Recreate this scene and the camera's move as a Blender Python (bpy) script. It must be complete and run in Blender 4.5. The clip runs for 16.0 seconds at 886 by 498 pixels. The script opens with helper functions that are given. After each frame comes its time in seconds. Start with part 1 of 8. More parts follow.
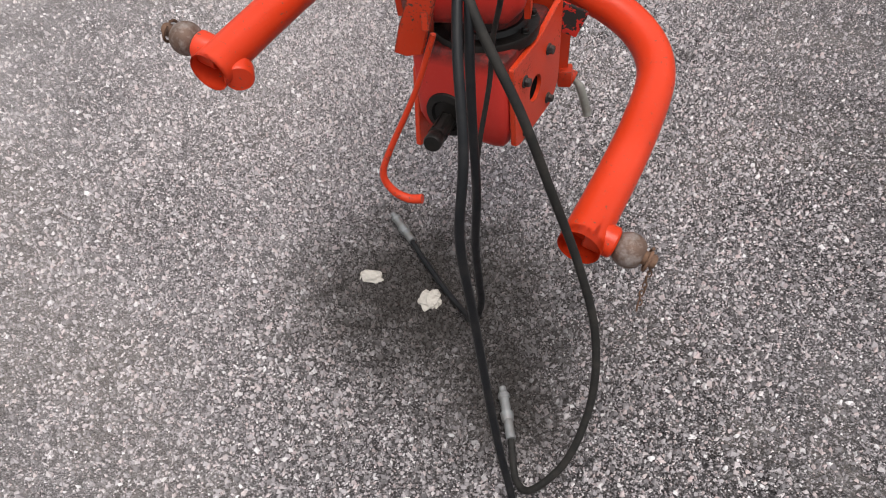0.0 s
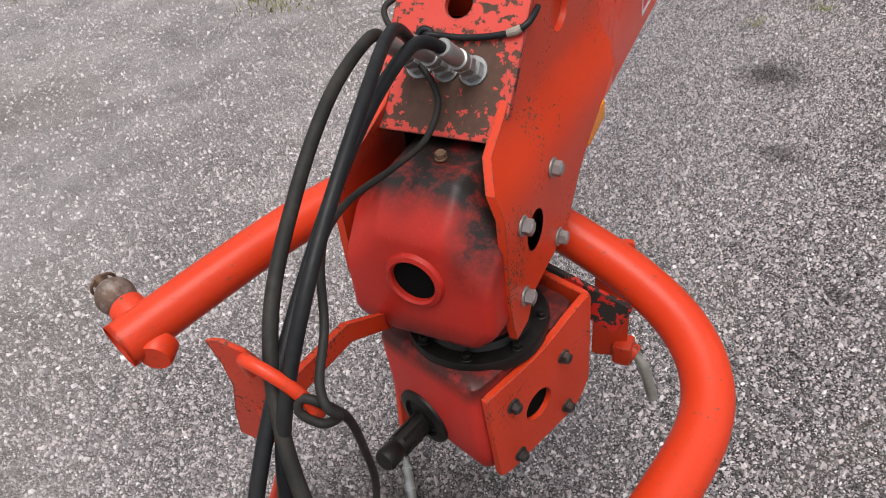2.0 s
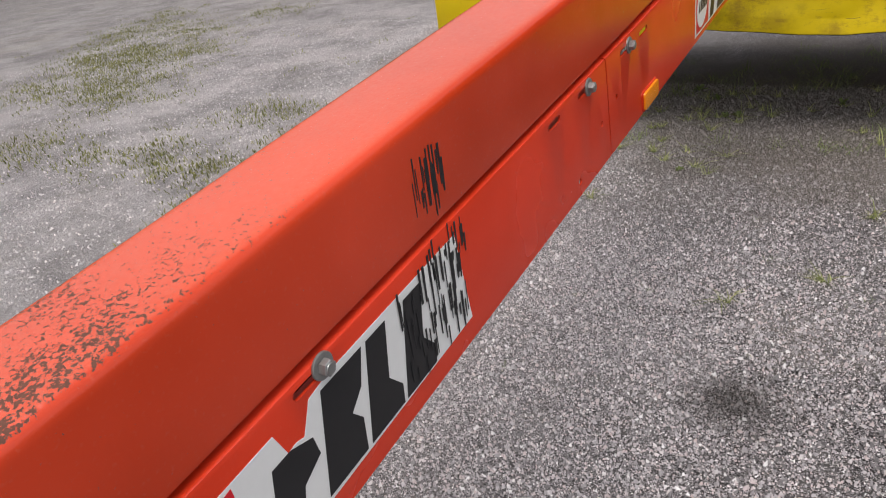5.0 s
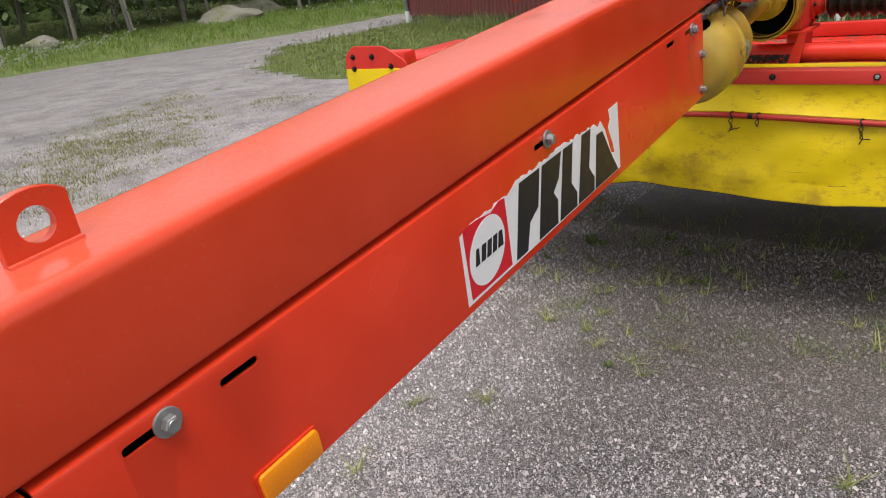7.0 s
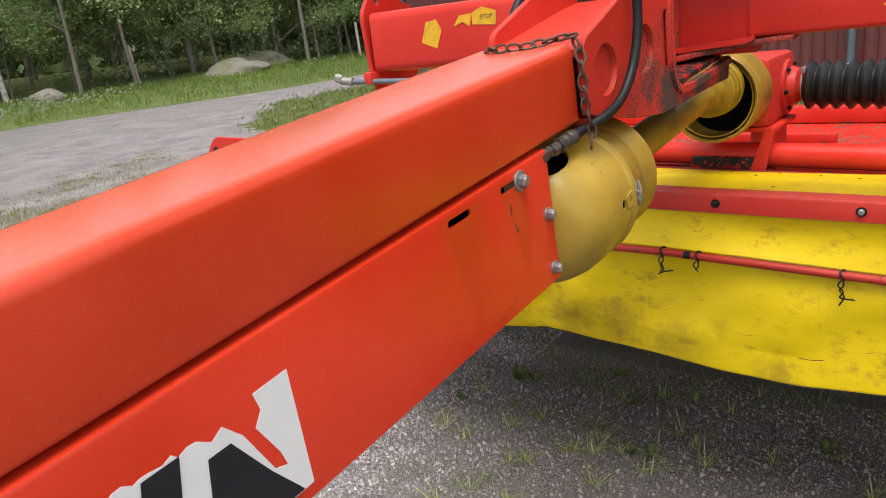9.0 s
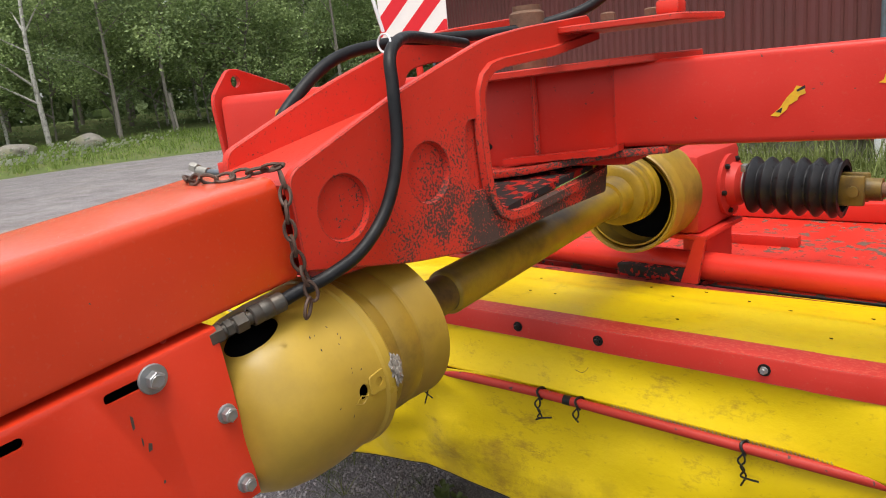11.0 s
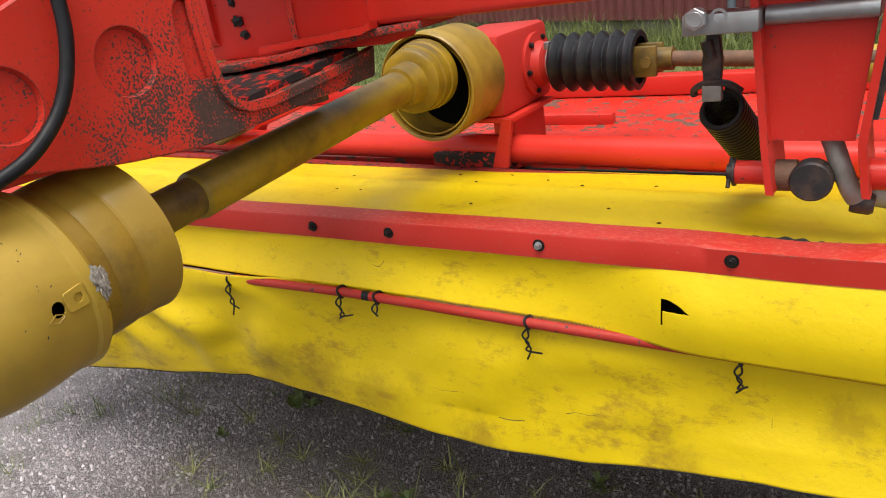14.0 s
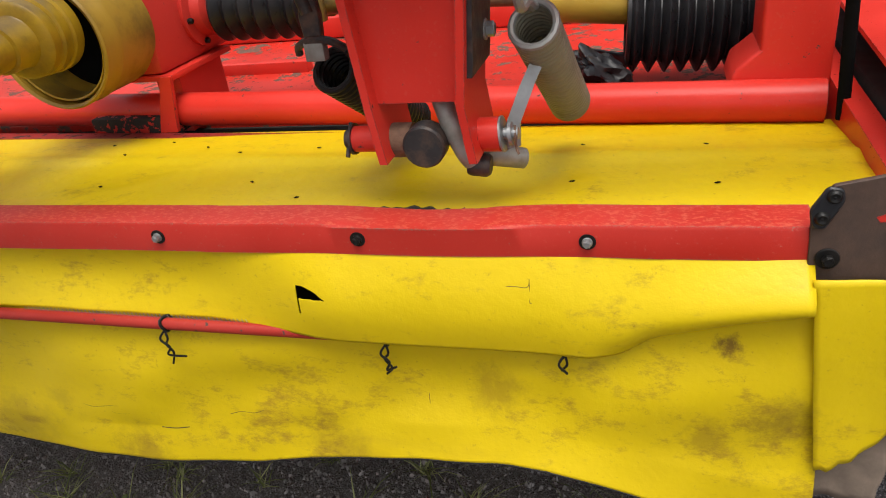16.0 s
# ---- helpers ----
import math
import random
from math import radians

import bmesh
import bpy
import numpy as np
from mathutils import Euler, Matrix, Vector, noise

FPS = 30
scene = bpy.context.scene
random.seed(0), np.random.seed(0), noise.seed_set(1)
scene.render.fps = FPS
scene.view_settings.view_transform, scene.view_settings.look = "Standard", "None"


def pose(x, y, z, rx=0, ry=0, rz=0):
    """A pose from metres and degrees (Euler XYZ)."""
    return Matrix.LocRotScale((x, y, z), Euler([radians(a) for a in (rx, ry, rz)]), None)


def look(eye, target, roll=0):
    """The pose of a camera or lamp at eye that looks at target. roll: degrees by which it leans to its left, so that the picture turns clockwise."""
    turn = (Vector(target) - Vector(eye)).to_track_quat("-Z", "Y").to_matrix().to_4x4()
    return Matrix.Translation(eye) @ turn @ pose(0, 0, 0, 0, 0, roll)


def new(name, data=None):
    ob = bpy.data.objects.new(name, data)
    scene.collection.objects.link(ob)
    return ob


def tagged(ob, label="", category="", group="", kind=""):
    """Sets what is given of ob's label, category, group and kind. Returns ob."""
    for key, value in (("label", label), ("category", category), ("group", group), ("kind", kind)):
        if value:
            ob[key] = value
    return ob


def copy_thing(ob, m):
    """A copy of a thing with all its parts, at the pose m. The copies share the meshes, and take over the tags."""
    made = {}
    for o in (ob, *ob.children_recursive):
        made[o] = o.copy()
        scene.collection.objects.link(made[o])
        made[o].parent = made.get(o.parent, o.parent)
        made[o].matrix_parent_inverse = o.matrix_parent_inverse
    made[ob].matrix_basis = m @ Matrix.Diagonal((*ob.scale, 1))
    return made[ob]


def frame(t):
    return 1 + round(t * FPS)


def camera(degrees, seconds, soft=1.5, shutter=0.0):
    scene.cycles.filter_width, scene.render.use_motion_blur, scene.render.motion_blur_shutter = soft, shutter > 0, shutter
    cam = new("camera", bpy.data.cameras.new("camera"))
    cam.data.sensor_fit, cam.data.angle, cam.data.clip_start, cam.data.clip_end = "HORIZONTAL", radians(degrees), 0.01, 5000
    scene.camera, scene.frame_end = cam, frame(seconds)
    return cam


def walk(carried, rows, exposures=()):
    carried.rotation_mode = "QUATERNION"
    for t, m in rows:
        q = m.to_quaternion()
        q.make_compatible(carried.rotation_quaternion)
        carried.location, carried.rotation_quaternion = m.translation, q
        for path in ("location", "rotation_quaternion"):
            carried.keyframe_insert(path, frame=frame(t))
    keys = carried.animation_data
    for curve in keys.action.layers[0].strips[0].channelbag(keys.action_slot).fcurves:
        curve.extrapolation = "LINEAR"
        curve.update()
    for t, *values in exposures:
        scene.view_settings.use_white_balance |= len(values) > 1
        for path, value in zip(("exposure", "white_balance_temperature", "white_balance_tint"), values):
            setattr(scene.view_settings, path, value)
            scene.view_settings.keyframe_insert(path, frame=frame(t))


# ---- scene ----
# the camera and its walk
cam = camera(62.9, 16.0, 1.0)
PATH = [
    (0, (0.24, -0.282, 1.339), (-0.074, 1.101, -0.072), -4.6),
    (0.5, (0.24, -0.1, 1.351), (-0.172, 1.313, -0.004), -4.6),
    (1, (0.335, 0.063, 1.362), (-0.208, 1.478, 0.057), -5.3),
    (1.5, (0.438, 0.19, 1.388), (-0.248, 1.583, 0.128), -6.4),
    (2, (0.445, 0.313, 1.392), (-0.372, 1.682, 0.186), -7.6),
    (2.5, (0.406, 0.462, 1.428), (-0.504, 1.821, 0.277), -8.4),
    (3, (0.431, 0.646, 1.444), (-0.532, 2.013, 0.346), -9.0),
    (3.5, (0.46, 0.87, 1.452), (-0.531, 2.256, 0.405), -9.3),
    (4, (0.451, 1.107, 1.462), (-0.556, 2.516, 0.461), -9.4),
    (4.5, (0.512, 1.331, 1.465), (-0.505, 2.762, 0.508), -9.0),
    (4.7, (0.553, 1.441, 1.471), (-0.467, 2.883, 0.532), -8.8),
    (6.8, (0.753, 2.656, 1.507), (-0.392, 4.127, 0.782), -6.9),
    (7, (0.74, 2.775, 1.518), (-0.416, 4.242, 0.804), -6.7),
    (7.5, (0.717, 3.061, 1.53), (-0.458, 4.529, 0.848), -6.5),
    (8, (0.753, 3.344, 1.532), (-0.432, 4.818, 0.88), -6.4),
    (8.5, (0.722, 3.581, 1.534), (-0.472, 5.059, 0.908), -6.6),
    (9, (0.692, 3.816, 1.547), (-0.521, 5.292, 0.956), -6.7),
    (9.5, (0.756, 4.035, 1.56), (-0.484, 5.507, 1.017), -6.3),
    (10, (0.805, 4.191, 1.574), (-0.477, 5.645, 1.085), -5.8),
    (10.2, (0.807, 4.248, 1.584), (-0.497, 5.691, 1.118), -5.4),
    (12.3, (0.901, 4.517, 1.59), (-0.395, 5.975, 1.147), -6.2),
    (12.5, (0.902, 4.521, 1.577), (-0.372, 5.988, 1.101), -6.6),
    (13, (0.919, 4.538, 1.558), (-0.298, 6.02, 0.991), -7.4),
    (13.5, (0.95, 4.564, 1.541), (-0.195, 6.066, 0.884), -8.1),
    (14, (0.992, 4.593, 1.522), (-0.067, 6.123, 0.791), -8.5),
    (14.5, (1.055, 4.642, 1.505), (0.103, 6.208, 0.705), -8.8),
    (15, (1.108, 4.696, 1.504), (0.28, 6.303, 0.648), -8.9),
    (15.5, (1.139, 4.786, 1.491), (0.438, 6.428, 0.591), -8.7),
    (16, (1.193, 4.87, 1.496), (0.628, 6.529, 0.533), -7.9),
]
EXPOSURES = [(0.0, 0.50), (3.5, 0.44), (4.7, 0.42), (7.0, 0.64), (8.0, 0.78), (9.0, 0.85), (13.0, 0.82), (14.5, 0.82), (16.0, 0.62)]
walk(cam, [(t, look(eye, target, roll)) for t, eye, target, roll in PATH], EXPOSURES)

# an overcast summer day: a grey sky and a wide, weak sun
world = bpy.data.worlds.new("overcast_sky")
scene.world = world
world.use_nodes = True
wn, wl = world.node_tree.nodes, world.node_tree.links
sky = wn.new("ShaderNodeTexSky")
sky.sky_type = 'NISHITA'
sky.sun_disc = False
sky.sun_elevation, sky.sun_rotation = radians(72), radians(152)
sky.air_density, sky.dust_density, sky.ozone_density = 1.0, 3.0, 1.0
pale = wn.new("ShaderNodeHueSaturation")
pale.inputs["Saturation"].default_value = 0.22
wl.new(sky.outputs["Color"], pale.inputs["Color"])
wl.new(pale.outputs["Color"], wn["Background"].inputs["Color"])
wn["Background"].inputs["Strength"].default_value = 0.142

sun_data = bpy.data.lights.new("sun", 'SUN')
sun_data.energy, sun_data.angle, sun_data.color = 1.75, radians(40), (1.0, 0.96, 0.9)
sun = new("sun", sun_data)
sun.matrix_world = look((1.3, -2.5, 9.0), (0.0, 0.0, 0.0))


# materials
def material(name, rough=0.5, metal=0.0):
    m = bpy.data.materials.new(name)
    m.use_nodes = True
    b = m.node_tree.nodes["Principled BSDF"]
    b.inputs["Roughness"].default_value, b.inputs["Metallic"].default_value = rough, metal
    b.inputs["Specular IOR Level"].default_value = 0.4
    return m, m.node_tree.nodes, m.node_tree.links, b


def coords(n, l, scale=(1, 1, 1)):
    c, s = n.new("ShaderNodeTexCoord"), n.new("ShaderNodeMapping")
    s.inputs["Scale"].default_value = scale
    l.new(c.outputs["Object"], s.inputs["Vector"])
    return s.outputs["Vector"]


def noise_tex(n, l, vec, scale, detail=4.0, rough=0.55):
    t = n.new("ShaderNodeTexNoise")
    t.inputs["Scale"].default_value, t.inputs["Detail"].default_value, t.inputs["Roughness"].default_value = scale, detail, rough
    l.new(vec, t.inputs["Vector"])
    return t.outputs["Fac"]


def ramp(n, l, fac, stops):
    r = n.new("ShaderNodeValToRGB")
    e = r.color_ramp.elements
    while len(e) < len(stops):
        e.new(0.5)
    for k, (p, c) in zip(e, stops):
        k.position = p
        k.color = (c, c, c, 1) if not isinstance(c, tuple) else (*c, 1)
    l.new(fac, r.inputs["Fac"])
    return r.outputs["Color"]


def mix(n, l, fac, a, b, mode='MIX'):
    x = n.new("ShaderNodeMix")
    x.data_type, x.blend_type = 'RGBA', mode
    for key, val in ((0, fac), (6, a), (7, b)):
        if isinstance(val, (int, float)):
            x.inputs[key].default_value = (val, val, val, 1) if key else val
        elif isinstance(val, tuple):
            x.inputs[key].default_value = (*val, 1)
        else:
            l.new(val, x.inputs[key])
    return x.outputs[2]


def calc(n, l, op, a, b=0.0):
    x = n.new("ShaderNodeMath")
    x.operation = op
    for k, val in enumerate((a, b)):
        if isinstance(val, (int, float)):
            x.inputs[k].default_value = val
        else:
            l.new(val, x.inputs[k])
    return x.outputs[0]


def bump(n, l, b, height, strength, distance):
    x = n.new("ShaderNodeBump")
    x.inputs["Strength"].default_value, x.inputs["Distance"].default_value = strength, distance
    l.new(height, x.inputs["Height"])
    l.new(x.outputs["Normal"], b.inputs["Normal"])


def zone(n, l, axis, lo, hi):
    """1 where the object's coordinate lies past hi, 0 before lo."""
    c, s, r = n.new("ShaderNodeTexCoord"), n.new("ShaderNodeSeparateXYZ"), n.new("ShaderNodeMapRange")
    l.new(c.outputs["Object"], s.inputs[0])
    l.new(s.outputs[axis], r.inputs["Value"])
    r.inputs["From Min"].default_value, r.inputs["From Max"].default_value = lo, hi
    return r.outputs["Result"]


def paint(name, colour, chips=0.30, chip_scale=45.0, chip_colour=(0.075, 0.05, 0.038), rough=0.36, fade=0.25, places=None, edges=0.0, dust_sheen=False, scuffed=False, smear=None, gloss=0.27):
    """Sprayed machine paint: faded in clouds, with dust, scratches and chips down to the brown steel."""
    m, n, l, b = material(name, rough)
    b.inputs["Specular IOR Level"].default_value = gloss
    v = coords(n, l)
    cloud = noise_tex(n, l, v, 3.0, 3)
    pale = tuple(min(1.0, c * 1.08 + 0.012) for c in colour)
    deep = tuple(c * 0.86 for c in colour)
    col = mix(n, l, ramp(n, l, cloud, [(0.3, 0.0), (0.7, 1.0)]), deep, pale if fade else colour)
    dust = ramp(n, l, noise_tex(n, l, v, 160.0, 2), [(0.6, 0.0), (0.8, 0.3)])
    col = mix(n, l, calc(n, l, 'MULTIPLY', dust, fade), col, (0.42, 0.3, 0.22))
    if dust_sheen:
        # dust on the upper side, with the sky's pale sheen put into its colour
        g, sx = n.new("ShaderNodeNewGeometry"), n.new("ShaderNodeSeparateXYZ")
        l.new(g.outputs["Normal"], sx.inputs[0])
        lying = calc(n, l, 'MULTIPLY', ramp(n, l, sx.outputs["Z"], [(0.75, 0.0), (0.95, 1.0)]), ramp(n, l, noise_tex(n, l, coords(n, l, (1, 0.7, 1)), 150.0, 9, 0.8), [(0.36, 0.3), (0.66, 0.62)]))
        col = mix(n, l, calc(n, l, 'MULTIPLY', lying, 0.4), col, (0.56, 0.27, 0.19))
    if scuffed:
        # rubbed pale in small flecks on the upper side
        g, sx = n.new("ShaderNodeNewGeometry"), n.new("ShaderNodeSeparateXYZ")
        l.new(g.outputs["Normal"], sx.inputs[0])
        fleck = ramp(n, l, noise_tex(n, l, coords(n, l, (0.6, 1, 1)), 150.0, 6, 0.72), [(0.50, 0.0), (0.60, 0.5)])
        col = mix(n, l, calc(n, l, 'MULTIPLY', fleck, ramp(n, l, sx.outputs["Z"], [(0.5, 0.0), (0.9, 1.0)])), col, (0.60, 0.13, 0.07))
    fac = noise_tex(n, l, v, chip_scale, 6, 0.62)
    if places is not None:
        fac = calc(n, l, 'ADD', fac, places(n, l, v))
    if edges:
        # corners and rims rubbed bare
        bev, geo, dot = n.new("ShaderNodeBevel"), n.new("ShaderNodeNewGeometry"), n.new("ShaderNodeVectorMath")
        bev.samples, dot.operation = 3, 'DOT_PRODUCT'
        bev.inputs["Radius"].default_value = edges
        l.new(bev.outputs["Normal"], dot.inputs[0])
        l.new(geo.outputs["Normal"], dot.inputs[1])
        rim = ramp(n, l, dot.outputs["Value"], [(0.72, 1.0), (0.985, 0.0)])
        fac = calc(n, l, 'ADD', fac, calc(n, l, 'MULTIPLY', rim, 0.25))
    chip = ramp(n, l, fac, [(1.0 - chips - 0.012, 0.0), (1.0 - chips + 0.012, 1.0)])
    if smear is not None:
        # old grease rubbed over the paint, thin at its edges
        rub = calc(n, l, 'MULTIPLY', smear(n, l), ramp(n, l, noise_tex(n, l, v, 26.0, 9, 0.75), [(0.30, 0.35), (0.52, 1.0)]))
        col = mix(n, l, rub, col, (0.016, 0.013, 0.012))
    rust = mix(n, l, noise_tex(n, l, v, 90.0, 3), chip_colour, tuple(c * 1.9 for c in chip_colour))
    l.new(mix(n, l, chip, col, rust), b.inputs["Base Color"])
    rgh = mix(n, l, chip, ramp(n, l, cloud, [(0.2, rough - 0.05), (0.8, rough + 0.08)]), 0.85)
    l.new(rgh, b.inputs["Roughness"])
    h = calc(n, l, 'ADD', calc(n, l, 'MULTIPLY', chip, -1.0), calc(n, l, 'MULTIPLY', noise_tex(n, l, v, 220.0, 2), 0.25))
    bump(n, l, b, h, 0.35, 0.002)
    return m


ORANGE = (0.59, 0.042, 0.007)
RED = (0.58, 0.024, 0.013)


def beam_top_wear(n, l, v):
    g, s = n.new("ShaderNodeNewGeometry"), n.new("ShaderNodeSeparateXYZ")
    l.new(g.outputs["Normal"], s.inputs[0])
    up = ramp(n, l, s.outputs["Z"], [(0.45, 0.0), (0.8, 1.0)])
    front = calc(n, l, 'SUBTRACT', 1.0, zone(n, l, "Y", 1.75, 2.3))
    patch = ramp(n, l, noise_tex(n, l, v, 7.0, 9, 0.8), [(0.40, 0.0), (0.58, 1.0)])
    crumb = ramp(n, l, noise_tex(n, l, v, 320.0, 3, 0.7), [(0.35, -0.09), (0.65, 0.08)])
    wear = calc(n, l, 'ADD', calc(n, l, 'MULTIPLY', patch, 0.225), crumb)
    return calc(n, l, 'MULTIPLY', calc(n, l, 'MULTIPLY', up, front), wear)


def cool_wear(n, l, v):
    return calc(n, l, 'MULTIPLY', ramp(n, l, noise_tex(n, l, v, 9.0, 3), [(0.45, 0.0), (0.7, 1.0)]), 0.13)


def fork_wear(n, l, v):
    near = zone(n, l, "Y", 4.97, 5.28)
    low = calc(n, l, 'SUBTRACT', 1.0, zone(n, l, "Z", 1.36, 1.55))
    patch = ramp(n, l, noise_tex(n, l, v, 11.0, 4), [(0.38, 0.25), (0.6, 1.0)])
    return calc(n, l, 'MULTIPLY', calc(n, l, 'MULTIPLY', calc(n, l, 'MULTIPLY', near, low), patch), 0.31)


def plate_wear(n, l, v):
    """Bare steel where the sockets' cover plate rubbed."""
    across = calc(n, l, 'MULTIPLY', zone(n, l, "X", -0.032, -0.022), calc(n, l, 'SUBTRACT', 1.0, zone(n, l, "X", 0.098, 0.112)))
    high = calc(n, l, 'MULTIPLY', zone(n, l, "Z", 1.090, 1.094), calc(n, l, 'SUBTRACT', 1.0, zone(n, l, "Z", 1.129, 1.133)))
    low = calc(n, l, 'MULTIPLY', zone(n, l, "Z", 0.955, 0.965), calc(n, l, 'SUBTRACT', 1.0, zone(n, l, "Z", 1.03, 1.06)))
    along = calc(n, l, 'ADD', high, low)
    return calc(n, l, 'ADD', calc(n, l, 'MULTIPLY', calc(n, l, 'MULTIPLY', across, along), 0.19), cool_wear(n, l, v))


def cast_grime(n, l):
    """Old grease that has crept over the casting's shoulders and foot."""
    top = calc(n, l, 'MULTIPLY', zone(n, l, "Z", 0.868, 0.905), zone(n, l, "Y", 0.915, 0.95))
    shoulder = calc(n, l, 'MULTIPLY', zone(n, l, "X", 0.085, 0.115), zone(n, l, "Z", 0.79, 0.86))
    foot = calc(n, l, 'MULTIPLY', zone(n, l, "Z", 0.64, 0.66), calc(n, l, 'SUBTRACT', 1.0, zone(n, l, "Z", 0.70, 0.75)))
    rim = calc(n, l, 'MULTIPLY', calc(n, l, 'MULTIPLY', zone(n, l, "Z", 0.60, 0.63), calc(n, l, 'SUBTRACT', 1.0, zone(n, l, "Z", 0.650, 0.655))), 0.9)
    on_upper = calc(n, l, 'MAXIMUM', calc(n, l, 'MAXIMUM', top, shoulder), calc(n, l, 'MAXIMUM', foot, rim))
    return calc(n, l, 'MULTIPLY', on_upper, calc(n, l, 'SUBTRACT', 1.0, zone(n, l, "Y", 2.0, 2.1)))


M_BEAM = paint("orange_beam_paint", ORANGE, 0.30, 210, (0.075, 0.027, 0.016), rough=0.20, places=beam_top_wear, dust_sheen=True, gloss=0.5)
M_PANEL = paint("orange_panel_paint", (0.60, 0.034, 0.008), 0.26, 50, rough=0.24, fade=0.1, gloss=0.42)
M_HEAD = paint("worn_head_paint", (0.55, 0.036, 0.006), 0.315, 190, (0.06, 0.034, 0.025), places=cool_wear, edges=0.004)
M_PLATE = paint("flaking_plate_paint", (0.53, 0.052, 0.036), 0.415, 80, (0.055, 0.030, 0.022), places=plate_wear, edges=0.004)
M_CAST = paint("casting_paint", (0.45, 0.022, 0.014), 0.30, 120, (0.014, 0.010, 0.009), rough=0.45, smear=cast_grime)
M_CASTDARK = paint("grimy_red_paint", (0.22, 0.012, 0.009), 0.42, 30, (0.022, 0.017, 0.015), rough=0.5)
M_TUBE = paint("orange_tube_paint", (0.56, 0.034, 0.005), 0.34, 130, rough=0.33)
M_RED = paint("red_frame_paint", RED, 0.315, 70, (0.05, 0.03, 0.025), rough=0.34, edges=0.003)
M_RAIL = paint("scuffed_rail_paint", (0.45, 0.020, 0.010), 0.305, 160, (0.16, 0.09, 0.07), rough=0.4, edges=0.005, scuffed=True)
M_GREASED = paint("greasy_red_paint", (0.42, 0.014, 0.007), 0.545, 45, (0.014, 0.012, 0.011), rough=0.4)
M_FORK = paint("worn_fork_paint", (0.58, 0.032, 0.016), 0.35, 240, (0.05, 0.031, 0.025), places=fork_wear, edges=0.004)
M_ROD = paint("dull_rod_paint", (0.38, 0.024, 0.014), 0.34, 60, (0.06, 0.035, 0.03), rough=0.45)
M_DECK = paint("worn_deck_paint", (0.55, 0.022, 0.010), 0.395, 30, (0.085, 0.05, 0.036), places=cool_wear)


def plain(name, colour, rough=0.5, metal=0.0, vary=0.25, scale=40.0, bumps=0.2, dirt=None, dirt_scale=6.0, dirt_amount=0.5, gloss=0.35, top_tone=None):
    m, n, l, b = material(name, rough, metal)
    b.inputs["Specular IOR Level"].default_value = gloss
    v = coords(n, l)
    f = noise_tex(n, l, v, scale, 5)
    col = mix(n, l, f, tuple(c * (1 - vary) for c in colour), tuple(min(1, c * (1 + vary)) for c in colour))
    if dirt:
        d = ramp(n, l, noise_tex(n, l, v, dirt_scale, 6, 0.65), [(0.46, 0.0), (0.72, dirt_amount)])
        col = mix(n, l, d, col, dirt)
    if top_tone:
        # another tone along the upper side, in noisy patches
        g, sx = n.new("ShaderNodeNewGeometry"), n.new("ShaderNodeSeparateXYZ")
        l.new(g.outputs["Normal"], sx.inputs[0])
        lying = calc(n, l, 'MULTIPLY', ramp(n, l, sx.outputs["Z"], [(0.35, 0.0), (0.85, 1.0)]), ramp(n, l, noise_tex(n, l, v, 20.0, 8, 0.7), [(0.3, 0.35), (0.6, 0.8)]))
        col = mix(n, l, lying, col, top_tone)
    l.new(col, b.inputs["Base Color"])
    l.new(ramp(n, l, f, [(0.2, max(0.02, rough - 0.1)), (0.8, min(1, rough + 0.12))]), b.inputs["Roughness"])
    if bumps:
        bump(n, l, b, noise_tex(n, l, v, scale * 4, 3), bumps, 0.002)
    return m


M_STEEL = plain("zinc_plated_steel", (0.33, 0.335, 0.335), 0.4, 0.7, 0.2, 120, 0.15, (0.16, 0.12, 0.09), 30, 0.5)
M_PIN = plain("rust_patched_dark_steel", (0.03, 0.028, 0.028), 0.5, 0.2, 0.4, 50, 0.25, (0.13, 0.075, 0.05), 28, 0.8)
M_ZINC = plain("dull_galvanised_steel", (0.30, 0.29, 0.26), 0.55, 0.4, 0.2, 90, 0.15, (0.12, 0.09, 0.06), 25, 0.5)
M_FITTING = plain("dark_phosphated_steel", (0.075, 0.068, 0.058), 0.42, 0.5, 0.3, 80, 0.2, (0.16, 0.10, 0.06), 30, 0.5)
M_CHAIN = plain("brown_chain_steel", (0.085, 0.052, 0.038), 0.6, 0.2, 0.4, 80, 0.3)
M_RUST = plain("rusty_steel", (0.17, 0.095, 0.06), 0.75, 0.2, 0.45, 60, 0.5, (0.07, 0.045, 0.035), 18, 0.8)
M_BALL = plain("rusted_ball_steel", (0.13, 0.082, 0.062), 0.6, 0.35, 0.4, 70, 0.4, (0.42, 0.38, 0.36), 45, 0.6)
M_GREASE = plain("greasy_black_steel", (0.009, 0.0085, 0.008), 0.40, 0.1, 0.4, 50, 0.3, (0.045, 0.032, 0.024), 20, 0.22, 0.25)
M_HOSE = plain("black_hose_rubber", (0.010, 0.0105, 0.012), 0.42, 0.0, 0.3, 90, 0.15, (0.05, 0.045, 0.04), 25, 0.25, 0.2)
M_OLDHOSE = plain("weathered_hose_rubber", (0.018, 0.017, 0.016), 0.58, 0.0, 0.35, 90, 0.25, (0.07, 0.06, 0.05), 25, 0.35, 0.2)
M_CYL = plain("blue_grey_enamel", (0.14, 0.17, 0.20), 0.4, 0.2, 0.25, 40, 0.1, (0.1, 0.08, 0.06), 12, 0.5)
